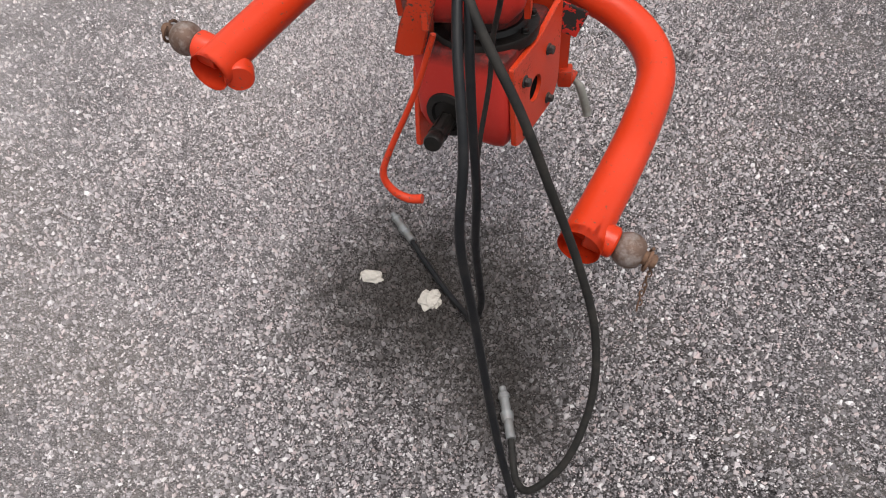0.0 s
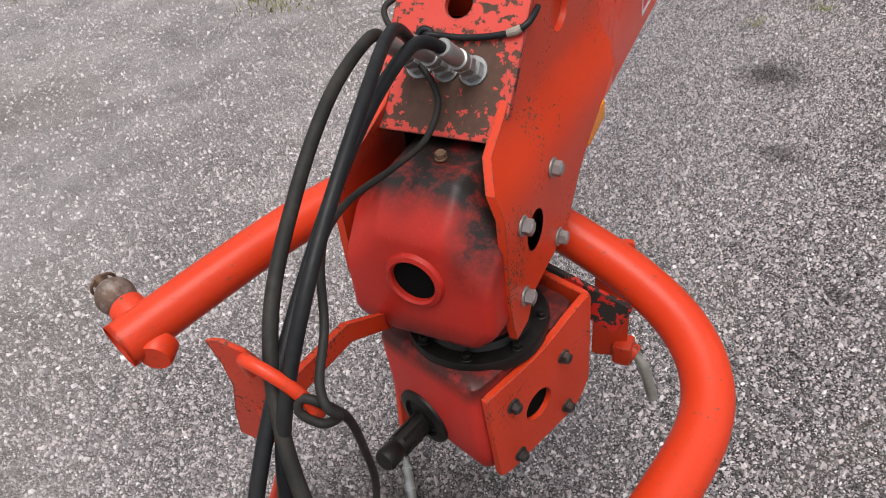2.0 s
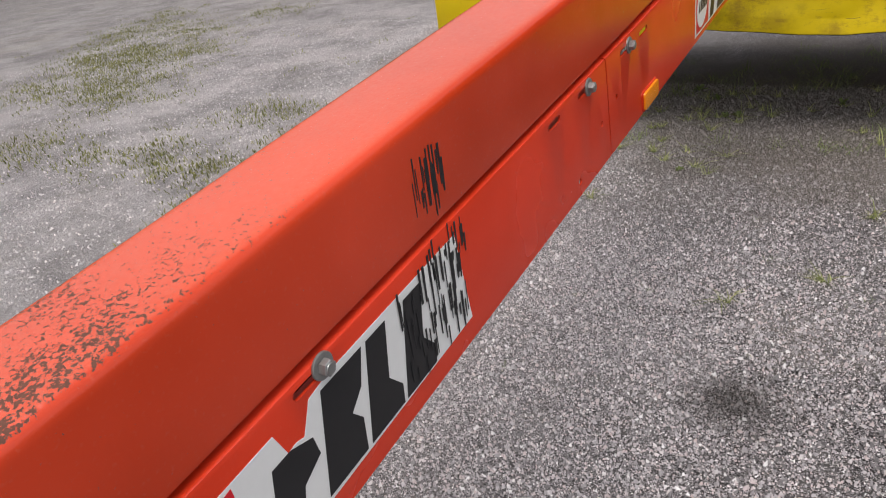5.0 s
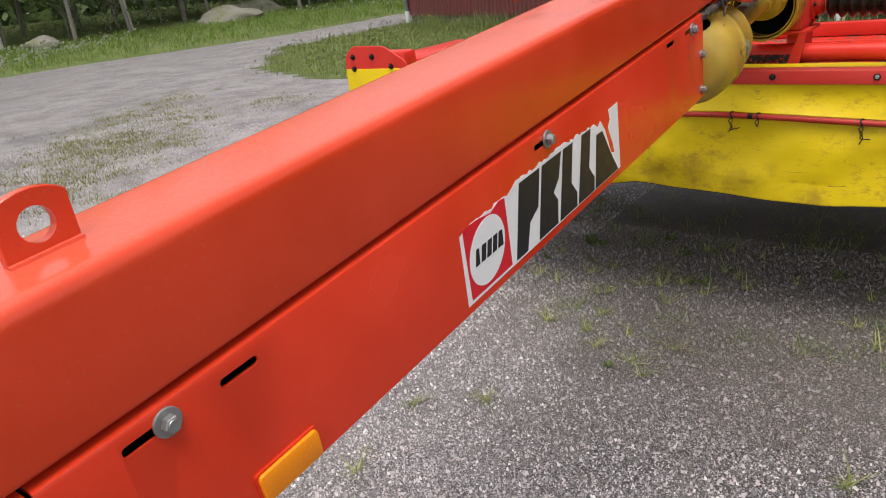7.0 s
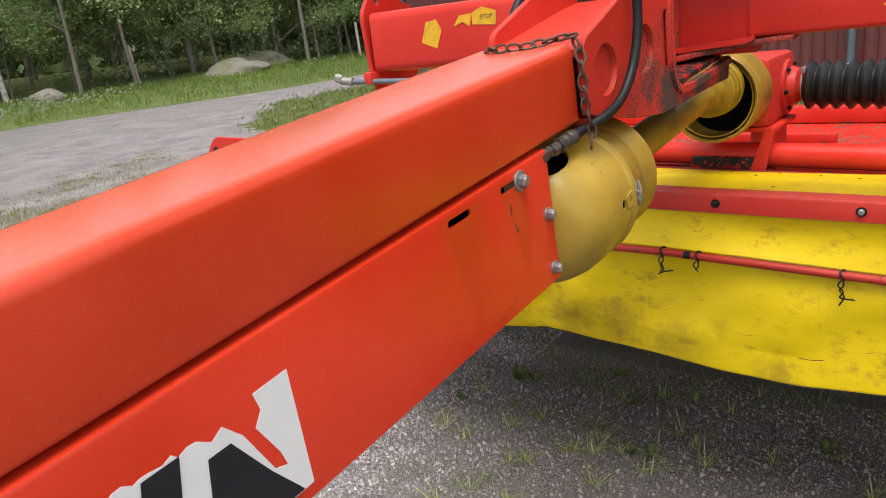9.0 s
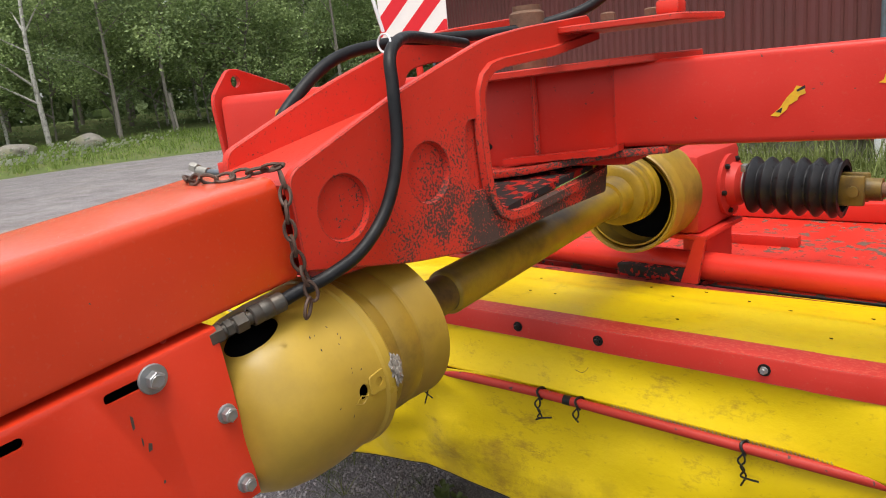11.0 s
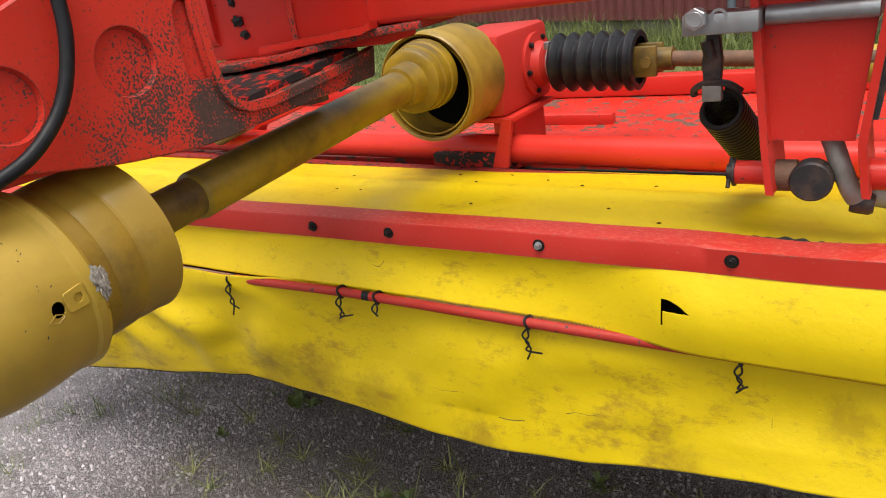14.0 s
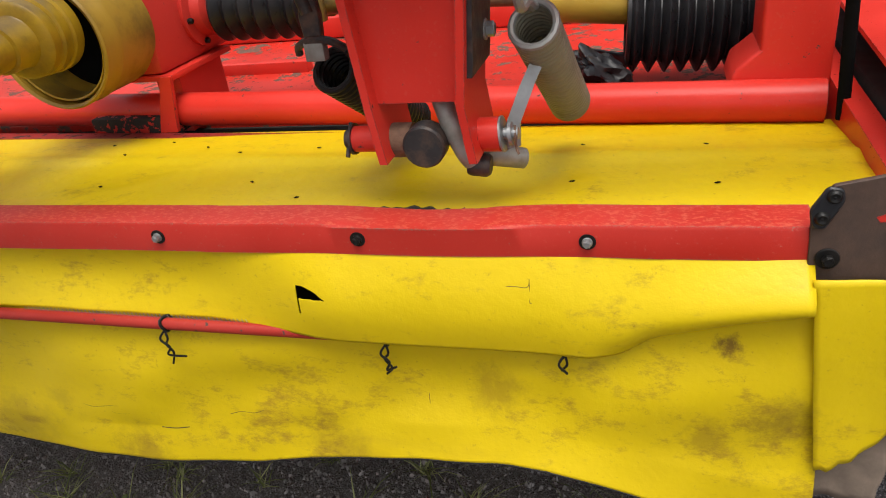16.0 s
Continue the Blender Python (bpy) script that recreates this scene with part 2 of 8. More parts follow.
M_RUBBER = plain("black_bellows_rubber", (0.012, 0.012, 0.014), 0.32, 0.0, 0.3, 60, 0.15, (0.07, 0.065, 0.06), 12, 0.25, 0.25)
M_BARE = plain("bare_brown_steel", (0.085, 0.052, 0.038), 0.6, 0.1, 0.35, 60, 0.3, (0.05, 0.036, 0.03), 18, 0.7)
# near-black standing in for shade in bores and guards; also the strut's own black
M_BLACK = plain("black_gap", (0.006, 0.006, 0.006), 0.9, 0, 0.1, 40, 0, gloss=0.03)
M_GUARD = plain("dirty_yellow_plastic", (0.40, 0.262, 0.036), 0.34, 0.0, 0.12, 14, 0.06, (0.10, 0.06, 0.022), 6, 0.36)
M_OLDGUARD = plain("browned_yellow_plastic", (0.33, 0.205, 0.026), 0.36, 0.0, 0.2, 16, 0.08, (0.05, 0.03, 0.014), 8, 0.75)
M_WORNSHAFT = plain("blackened_yellow_plastic", (0.16, 0.10, 0.02), 0.4, 0.0, 0.4, 25, 0.1, (0.03, 0.022, 0.015), 12, 0.9)
M_SHAFT = plain("grimy_yellow_plastic", (0.34, 0.215, 0.012), 0.38, 0.0, 0.18, 12, 0.08, (0.045, 0.028, 0.014), 9, 0.6, top_tone=(0.10, 0.062, 0.024))
M_MUD = plain("dried_mud", (0.27, 0.24, 0.2), 0.9, 0, 0.35, 90, 0.6)
M_WHITE = plain("white_vinyl", (0.74, 0.74, 0.74), 0.35, 0, 0.05, 40, 0)
M_INK = plain("black_vinyl", (0.018, 0.018, 0.02), 0.38, 0, 0.2, 40, 0)
M_REDVINYL = plain("red_vinyl", (0.62, 0.015, 0.025), 0.35, 0, 0.08, 40, 0)
M_BLUE = plain("blue_vinyl", (0.02, 0.055, 0.2), 0.4, 0, 0.3, 60, 0, (0.3, 0.1, 0.05), 30, 0.6)
M_YELLOWVINYL = plain("yellow_vinyl", (0.72, 0.40, 0.02), 0.4, 0, 0.15, 60, 0, (0.25, 0.15, 0.05), 40, 0.5)
M_AMBER = plain("amber_reflector", (0.85, 0.26, 0.005), 0.2, 0, 0.12, 300, 0.3)

def canvas_material():
    m, n, l, b = material("yellow_tarpaulin", 0.42)
    b.inputs["Specular IOR Level"].default_value = 0.25
    v = coords(n, l)
    cloud = noise_tex(n, l, v, 2.2, 3)
    col = mix(n, l, cloud, (0.60, 0.420, 0.003), (0.70, 0.512, 0.004))
    low = calc(n, l, 'SUBTRACT', 1.0, zone(n, l, "Z", 0.62, 0.86))
    patch = ramp(n, l, noise_tex(n, l, coords(n, l, (1, 1, 1.6)), 3.1, 5, 0.6), [(0.45, 0.0), (0.6, 1.0)])
    d = calc(n, l, 'ADD', noise_tex(n, l, coords(n, l, (1, 1, 1.7)), 17.0, 12, 0.80), calc(n, l, 'MULTIPLY', calc(n, l, 'MULTIPLY', patch, calc(n, l, 'ADD', calc(n, l, 'MULTIPLY', low, 0.5), 0.5)), 0.13))
    d = ramp(n, l, d, [(0.585, 0.0), (0.65, 0.42), (0.74, 0.95)])
    smear = ramp(n, l, noise_tex(n, l, coords(n, l, (0.6, 1.5, 2.6)), 3.4, 8, 0.68), [(0.56, 0.0), (0.72, 0.25)])
    speck = ramp(n, l, noise_tex(n, l, v, 130.0, 3), [(0.66, 0.0), (0.74, 0.45)])
    dirt = calc(n, l, 'MULTIPLY', calc(n, l, 'ADD', calc(n, l, 'ADD', d, smear), speck), 0.66)
    col = mix(n, l, dirt, col, (0.22, 0.105, 0.022))
    film = calc(n, l, 'MULTIPLY', calc(n, l, 'SUBTRACT', 1.0, zone(n, l, "Z", 0.70, 0.87)), ramp(n, l, noise_tex(n, l, v, 4.0, 6, 0.7), [(0.3, 0.0), (0.65, 0.12)]))
    col = mix(n, l, film, col, (0.42, 0.28, 0.012))
    # old rust-brown splashes
    for px, pz, r, a in ((1.295, 0.83, 0.019, 0.85), (0.10, 0.66, 0.028, 0.22), (1.375, 0.70, 0.055, 0.5), (1.275, 0.665, 0.04, 0.4), (0.95, 0.72, 0.05, 0.35), (0.66, 0.58, 0.06, 0.35), (-0.22, 0.64, 0.10, 0.36), (-0.36, 0.61, 0.08, 0.4), (-0.02, 0.60, 0.07, 0.3), (0.25, 0.54, 0.06, 0.45)):
        c, sx = n.new("ShaderNodeTexCoord"), n.new("ShaderNodeVectorMath")
        sx.operation = 'DISTANCE'
        l.new(c.outputs["Object"], sx.inputs[0])
        sx.inputs[1].default_value = (px, 5.69 + 0.055 * px, pz)
        near_d = calc(n, l, 'ADD', sx.outputs["Value"], calc(n, l, 'MULTIPLY', noise_tex(n, l, v, 1.0 / r, 10, 0.8), r * 3.4))
        col = mix(n, l, ramp(n, l, near_d, [(r * 2.0, a), (min(0.98, r * 2.9), 0.0)]), col, (0.13, 0.060, 0.016))
    l.new(col, b.inputs["Base Color"])
    l.new(ramp(n, l, noise_tex(n, l, v, 9.0, 4), [(0.3, 0.32), (0.7, 0.52)]), b.inputs["Roughness"])
    h = calc(n, l, 'ADD', noise_tex(n, l, v, 14.0, 4), calc(n, l, 'MULTIPLY', noise_tex(n, l, v, 400.0, 1), 0.05))
    bump(n, l, b, h, 0.25, 0.012)
    return m


M_CANVAS = canvas_material()
M_BACKING = plain("grey_cloth_backing", (0.21, 0.16, 0.12), 0.9, 0, 0.5, 30, 0.5)


def oil_and_shade(n, l, v, col):
    """Old oil soaked into the yard, with the head's shadow put into the same spots."""
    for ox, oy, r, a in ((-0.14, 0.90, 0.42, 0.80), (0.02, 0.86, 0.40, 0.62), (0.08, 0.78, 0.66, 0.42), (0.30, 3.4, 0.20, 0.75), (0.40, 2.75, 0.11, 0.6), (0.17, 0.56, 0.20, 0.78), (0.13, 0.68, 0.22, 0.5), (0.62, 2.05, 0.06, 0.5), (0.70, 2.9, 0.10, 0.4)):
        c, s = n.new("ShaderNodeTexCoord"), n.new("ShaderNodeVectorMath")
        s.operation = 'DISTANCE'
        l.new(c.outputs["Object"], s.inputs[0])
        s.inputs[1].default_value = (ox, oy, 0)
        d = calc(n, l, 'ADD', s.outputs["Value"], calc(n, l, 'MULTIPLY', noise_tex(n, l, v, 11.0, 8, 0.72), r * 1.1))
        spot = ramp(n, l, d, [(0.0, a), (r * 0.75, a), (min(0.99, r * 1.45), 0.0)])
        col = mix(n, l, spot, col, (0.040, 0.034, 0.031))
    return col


def damp_earth_and_shade(n, l, v, col):
    """Damp dark earth where grass has begun to grow, with the mower's shade put into its colour."""
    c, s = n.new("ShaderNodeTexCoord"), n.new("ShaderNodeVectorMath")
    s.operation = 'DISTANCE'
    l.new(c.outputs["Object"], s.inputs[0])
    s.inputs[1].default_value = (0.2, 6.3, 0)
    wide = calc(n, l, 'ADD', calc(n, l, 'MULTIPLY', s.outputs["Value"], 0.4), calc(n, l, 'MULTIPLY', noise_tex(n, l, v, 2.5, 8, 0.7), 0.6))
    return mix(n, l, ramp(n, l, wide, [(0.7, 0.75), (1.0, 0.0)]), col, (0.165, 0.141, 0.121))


def pale_lane(n, l, v, col):
    """Paler gravel towards -x, away from the machine, weaker again far out."""
    away = calc(n, l, 'SUBTRACT', 1.0, zone(n, l, "X", -2.6, 0.35))
    wide = calc(n, l, 'MULTIPLY', away, ramp(n, l, noise_tex(n, l, v, 1.3, 6, 0.7), [(0.34, 0.35), (0.6, 1.0)]))
    wide = calc(n, l, 'MULTIPLY', wide, ramp(n, l, zone(n, l, "X", -22.0, -3.0), [(0.0, 0.25), (1.0, 1.0)]))
    return mix(n, l, calc(n, l, 'MULTIPLY', wide, 0.66), col, (0.72, 0.662, 0.662))


def ground_material():
    m, n, l, b = material("grey_crushed_gravel", 0.92)
    b.inputs["Specular IOR Level"].default_value = 0.15
    v = coords(n, l)
    warp = n.new("ShaderNodeTexNoise")
    warp.inputs["Scale"].default_value = 120.0
    l.new(v, warp.inputs["Vector"])
    add = n.new("ShaderNodeVectorMath")
    add.operation = 'MULTIPLY_ADD'
    l.new(warp.outputs["Color"], add.inputs[0])
    add.inputs[1].default_value = (0.006, 0.006, 0.0)
    l.new(v, add.inputs[2])
    cells = []
    for scale in (120.0, 240.0):
        vor = n.new("ShaderNodeTexVoronoi")
        vor.inputs["Scale"].default_value = scale
        l.new(add.outputs[0], vor.inputs["Vector"])
        sep = n.new("ShaderNodeSeparateColor")
        l.new(vor.outputs["Color"], sep.inputs[0])
        tone = ramp(n, l, sep.outputs[0], [(0.0, (0.15, 0.138, 0.143)), (0.35, (0.39, 0.362, 0.375)), (0.8, (0.62, 0.575, 0.59)), (1.0, (0.86, 0.82, 0.83))])
        hue = mix(n, l, ramp(n, l, sep.outputs[1], [(0.75, 0.0), (0.9, 0.5)]), tone, (0.42, 0.33, 0.32))
        # shade in the gaps between stones, put into the cell borders
        edge = ramp(n, l, vor.outputs["Distance"], [(0.26, 1.0), (0.56, 0.16)])
        cells.append((mix(n, l, 1.0, hue, edge, 'MULTIPLY'), vor.outputs["Distance"]))
    pick = ramp(n, l, noise_tex(n, l, v, 30.0, 4, 0.7), [(0.40, 0.0), (0.52, 1.0)])
    col = mix(n, l, pick, cells[0][0], cells[1][0])
    mott = ramp(n, l, noise_tex(n, l, v, 8.0, 12, 0.9), [(0.34, 0.55), (0.5, 0.95), (0.66, 1.5)])
    col = mix(n, l, 1.0, col, mott, 'MULTIPLY')
    grit = ramp(n, l, noise_tex(n, l, v, 75.0, 6, 0.8), [(0.36, 0.35), (0.5, 1.0), (0.64, 1.6)])
    col = mix(n, l, 1.0, col, grit, 'MULTIPLY')
    fine = noise_tex(n, l, v, 420.0, 2)
    big = noise_tex(n, l, v, 1.1, 6, 0.65)
    col = mix(n, l, ramp(n, l, big, [(0.46, 0.0), (0.70, 0.3)]), col, (0.44, 0.41, 0.41))
    col = pale_lane(n, l, v, col)
    # dried brown earth in patches
    soil = ramp(n, l, noise_tex(n, l, v, 0.75, 9, 0.72), [(0.52, 0.0), (0.66, 0.45)])
    col = mix(n, l, soil, col, (0.36, 0.315, 0.275))
    ruts = ramp(n, l, noise_tex(n, l, v, 1.4, 12, 0.85), [(0.50, 0.0), (0.60, 0.55)])
    col = mix(n, l, ruts, col, (0.23, 0.21, 0.195))
    col = damp_earth_and_shade(n, l, v, col)
    col = oil_and_shade(n, l, v, col)
    l.new(col, b.inputs["Base Color"])
    h = calc(n, l, 'ADD', calc(n, l, 'MULTIPLY', mix(n, l, pick, cells[0][1], cells[1][1]), -1.0), calc(n, l, 'MULTIPLY', fine, 0.4))
    bump(n, l, b, h, 1.0, 0.016)
    return m


M_GROUND = ground_material()


def stone_material():
    m, n, l, b = material("mixed_stone", 0.85)
    g = n.new("ShaderNodeNewGeometry")
    col = ramp(n, l, g.outputs["Random Per Island"], [(0.0, (0.09, 0.083, 0.086)), (0.3, (0.26, 0.24, 0.248)), (0.68, (0.53, 0.49, 0.503)), (0.82, (0.54, 0.44, 0.43)), (0.93, (0.68, 0.645, 0.65)), (1.0, (0.84, 0.82, 0.82))])
    v = coords(n, l)
    col = mix(n, l, calc(n, l, 'MULTIPLY', noise_tex(n, l, v, 200.0, 3), 0.2), col, (0.2, 0.185, 0.18))
    col = pale_lane(n, l, v, col)
    col = damp_earth_and_shade(n, l, v, col)
    col = oil_and_shade(n, l, v, col)
    l.new(col, b.inputs["Base Color"])
    return m


M_STONE = stone_material()


def leaf_material(name, a, c, rough=0.55):
    m, n, l, b = material(name, rough)
    g = n.new("ShaderNodeNewGeometry")
    col = ramp(n, l, g.outputs["Random Per Island"], [(0.0, a), (0.8, c), (1.0, tuple(min(1, x * 1.3) for x in c))])
    l.new(col, b.inputs["Base Color"])
    thin, both = n.new("ShaderNodeBsdfTranslucent"), n.new("ShaderNodeMixShader")
    l.new(col, thin.inputs["Color"])
    both.inputs[0].default_value = 0.4
    l.new(b.outputs[0], both.inputs[1])
    l.new(thin.outputs[0], both.inputs[2])
    l.new(both.outputs[0], n["Material Output"].inputs["Surface"])
    return m


M_GRASS = leaf_material("green_grass", (0.08, 0.14, 0.02), (0.20, 0.28, 0.055))
M_WEED = leaf_material("pale_weed_grass", (0.08, 0.12, 0.03), (0.25, 0.29, 0.10))
M_TUFT = leaf_material("pale_tuft_grass", (0.15, 0.18, 0.055), (0.38, 0.39, 0.16))
M_MEADOWGRASS = leaf_material("meadow_grass", (0.10, 0.135, 0.03), (0.23, 0.27, 0.085))
M_DRYGRASS = leaf_material("dry_grass", (0.11, 0.12, 0.035), (0.27, 0.26, 0.10))
M_LEAF = leaf_material("tree_leaves", (0.15, 0.22, 0.085), (0.30, 0.38, 0.15))
M_DARKLEAF = leaf_material("deep_wood_leaves", (0.11, 0.165, 0.07), (0.22, 0.285, 0.12))
M_BARK = plain("grey_bark", (0.20, 0.18, 0.155), 0.85, 0, 0.5, 8, 0.6)
M_BIRCH = plain("birch_bark", (0.5, 0.48, 0.44), 0.8, 0, 0.2, 5, 0.3, (0.06, 0.05, 0.045), 7, 0.9)
M_WOODPOST = plain("weathered_grey_wood", (0.42, 0.38, 0.33), 0.8, 0, 0.3, 10, 0.3)
M_BOULDER = plain("mossy_boulder", (0.2, 0.185, 0.16), 0.9, 0, 0.3, 2, 0.6, (0.11, 0.12, 0.03), 1.2, 0.9)
M_BARN = plain("brown_red_sheet", (0.16, 0.045, 0.042), 0.55, 0, 0.2, 2.0, 0.05, (0.08, 0.04, 0.035), 1.0, 0.5)
# recess shade put into a plain dark colour; barn roof and deck bodies share it
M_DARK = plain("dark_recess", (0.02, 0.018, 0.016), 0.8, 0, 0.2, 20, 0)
M_MEADOW = plain("verge_turf", (0.085, 0.115, 0.03), 0.9, 0, 0.5, 6, 0.5, (0.17, 0.155, 0.06), 1.5, 0.7)
M_PAPER = plain("crumpled_paper", (0.42, 0.39, 0.35), 0.8, 0, 0.25, 60, 0.5)


# mesh tools
def thing(name, at, label, category, group="", kind=""):
    e = new(name)
    e.location = at
    e.empty_display_size = 0.05
    return tagged(e, label, category, group, kind)


def part(name, bm, mat, parent=None, label="", smooth=True):
    """Links a bmesh, given in world places, as one mesh under a thing or a part."""
    me = bpy.data.meshes.new(name)
    bmesh.ops.recalc_face_normals(bm, faces=bm.faces)
    bm.to_mesh(me)
    bm.free()
    me.materials.append(mat)
    if smooth:
        me.shade_smooth()
        me.set_sharp_from_angle(angle=radians(38))
    ob = new(name, me)
    if parent is not None:
        attach(ob, parent)
    if label:
        ob["label"] = label
    return ob


def world_of(ob):
    return world_of(ob.parent) @ ob.matrix_parent_inverse @ ob.matrix_basis if ob.parent else ob.matrix_basis.copy()


def attach(ob, parent):
    ob.parent = parent
    ob.matrix_parent_inverse = world_of(parent).inverted()


def shared(name, source, m, parent, label=""):
    """Another object on the mesh of source, at the world pose m."""
    ob = new(name, source.data)
    ob.matrix_basis = m
    if parent is not None:
        attach(ob, parent)
    if label:
        ob["label"] = label
    return ob


def cut(ob, cutters, solver='EXACT'):
    """Cuts solids, given as bmeshes, out of ob for good."""
    tools = []
    for bm in cutters:
        me = bpy.data.meshes.new("cutter")
        bmesh.ops.recalc_face_normals(bm, faces=bm.faces)
        bm.to_mesh(me)
        bm.free()
        c = new("cutter", me)
        tools.append(c)
        mod = ob.modifiers.new("cut", 'BOOLEAN')
        mod.operation, mod.solver, mod.object = 'DIFFERENCE', solver, c
    bpy.context.view_layer.update()
    me = bpy.data.meshes.new_from_object(ob.evaluated_get(bpy.context.evaluated_depsgraph_get()))
    ob.modifiers.clear()
    ob.data = me
    me.set_sharp_from_angle(angle=radians(38))
    for c in tools:
        bpy.data.objects.remove(c)
    return ob


def box(lo, hi, bevel=0.0, m=None, seg=2):
    bm = bmesh.new()
    c, s = [(a + b) / 2 for a, b in zip(lo, hi)], [b - a for a, b in zip(lo, hi)]
    bmesh.ops.create_cube(bm, size=1.0, matrix=Matrix.Translation(c) @ Matrix.Diagonal((*s, 1)))
    if bevel:
        bmesh.ops.bevel(bm, geom=bm.edges[:], offset=bevel, segments=seg, affect='EDGES', profile=0.5)
    if m is not None:
        bm.transform(m)
    return bm


def joined(*bms):
    out = bmesh.new()
    for b in bms:
        me = bpy.data.meshes.new("tmp")
        b.to_mesh(me)
        b.free()
        out.from_mesh(me)
        bpy.data.meshes.remove(me)
    return out


def prism(points, thick, m, bevel=0.0, seg=1):
    """A flat plate: an outline in local x, y, with its thickness from 0 to thick in local z."""
    bm = bmesh.new()
    face = bm.faces.new([bm.verts.new((x, y, 0)) for x, y in points])
    new_geo = bmesh.ops.extrude_face_region(bm, geom=[face])["geom"]
    bmesh.ops.translate(bm, verts=[g for g in new_geo if isinstance(g, bmesh.types.BMVert)], vec=(0, 0, thick))
    if bevel:
        caps = [e for e in bm.edges if abs(e.verts[0].co.z - e.verts[1].co.z) < 1e-6]
        bmesh.ops.bevel(bm, geom=caps, offset=bevel, segments=seg, affect='EDGES', profile=0.5)
    bm.transform(m)
    return bm


def rounded(points, radius, steps=5):
    """The outline with its corners rounded."""
    out, n = [], len(points)
    for i in range(n):
        a, b, c = (Vector((*points[(i + k - 1) % n], 0)) for k in range(3))
        r = radius[i] if isinstance(radius, (list, tuple)) else radius
        if r <= 0:
            out.append((b.x, b.y))
            continue
        d1, d2 = (a - b), (c - b)
        k = min(r, d1.length * 0.49, d2.length * 0.49)
        p, q = b + d1.normalized() * k, b + d2.normalized() * k
        for s in range(steps + 1):
            t = s / steps
            w = p * (1 - t) ** 2 + b * 2 * t * (1 - t) + q * t * t
            out.append((w.x, w.y))
    return out


def disc(r, n=24, c=(0, 0), sx=1.0):
    return [(c[0] + sx * r * math.cos(2 * math.pi * k / n), c[1] + r * math.sin(2 * math.pi * k / n)) for k in range(n)]


def facing(origin, z, x=(0, 0, 1)):
    """A pose at origin whose local z points along z, and local x as near x as it can."""
    z = Vector(z).normalized()
    x = Vector(x)
    x = (x - z * x.dot(z))
    x = x.normalized() if x.length > 1e-5 else z.orthogonal().normalized()
    y = z.cross(x)
    return Matrix(((x.x, y.x, z.x, origin[0]), (x.y, y.y, z.y, origin[1]), (x.z, y.z, z.z, origin[2]), (0, 0, 0, 1)))


def lathe(profile, m, n=32, closed=False):
    """Turns a profile of (radius, height) about local z."""
    bm = bmesh.new()
    rings = []
    for r, h in profile:
        if r < 1e-6:
            rings.append([bm.verts.new((0, 0, h))])
        else:
            rings.append([bm.verts.new((r * math.cos(2 * math.pi * k / n), r * math.sin(2 * math.pi * k / n), h)) for k in range(n)])
    pairs = list(zip(rings, rings[1:])) + ([(rings[-1], rings[0])] if closed else [])
    for a, b in pairs:
        for k in range(n):
            j = (k + 1) % n
            q = [a[k % len(a)], a[j % len(a)], b[j % len(b)], b[k % len(b)]]
            q = list(dict.fromkeys(q))
            if len(q) > 2:
                bm.faces.new(q)
    bm.transform(m)
    return bm


def smooth_path(points, per=8):
    """A Catmull-Rom curve through the points."""
    p = [Vector(q) for q in points]
    p = [p[0] * 2 - p[1]] + p + [p[-1] * 2 - p[-2]]
    out = []
    for i in range(1, len(p) - 2):
        a, b, c, d = p[i - 1:i + 3]
        for k in range(per):
            t = k / per
            out.append(0.5 * (2 * b + (c - a) * t + (2 * a - 5 * b + 4 * c - d) * t * t + (3 * b - a - 3 * c + d) * t ** 3))
    return out + [p[-2]]


def sweep(path, radius, n=14, caps=True, wall=0.0):
    """A round bar or tube along a path; radius may be a list."""
    bm = bmesh.new()
    rad = radius if isinstance(radius, list) else [radius] * len(path)
    up, rings = None, []
    for i, q in enumerate(path):
        d = (path[min(i + 1, len(path) - 1)] - path[max(i - 1, 0)]).normalized()
        up = d.orthogonal().normalized() if up is None else (up - d * up.dot(d)).normalized()
        w = d.cross(up)
        rings.append([bm.verts.new(q + (up * math.cos(2 * math.pi * k / n) + w * math.sin(2 * math.pi * k / n)) * rad[i]) for k in range(n)])
    for a, b in zip(rings, rings[1:]):
        for k in range(n):
            bm.faces.new((a[k], a[(k + 1) % n], b[(k + 1) % n], b[k]))
    if caps:
        for r in (rings[0], rings[-1]):
            f = bm.faces.new(r)
            if wall:
                inner = bmesh.ops.inset_region(bm, faces=[f], thickness=wall)
                d = (path[1] - path[0]).normalized() if r is rings[0] else (path[-2] - path[-1]).normalized()
                ext = bmesh.ops.extrude_face_region(bm, geom=[f])["geom"]
                vs = [g for g in ext if isinstance(g, bmesh.types.BMVert)]
                bmesh.ops.translate(bm, verts=vs, vec=d * wall * 8)
                bm.faces.remove(f) if f.is_valid else None
    return bm


def bar(a, b, r, n=20):
    return sweep([Vector(a), Vector(b)], r, n)


def loft(rings, caps=True, closed=True):
    bm = bmesh.new()
    vs = [[bm.verts.new(q) for q in r] for r in rings]
    n = len(vs[0])
    for a, b in zip(vs, vs[1:]):
        for k in range(n if closed else n - 1):
            bm.faces.new((a[k], a[(k + 1) % n], b[(k + 1) % n], b[k]))
    if caps and closed:
        bm.faces.new(vs[0]), bm.faces.new(vs[-1])
    return bm


BOLTS = {}


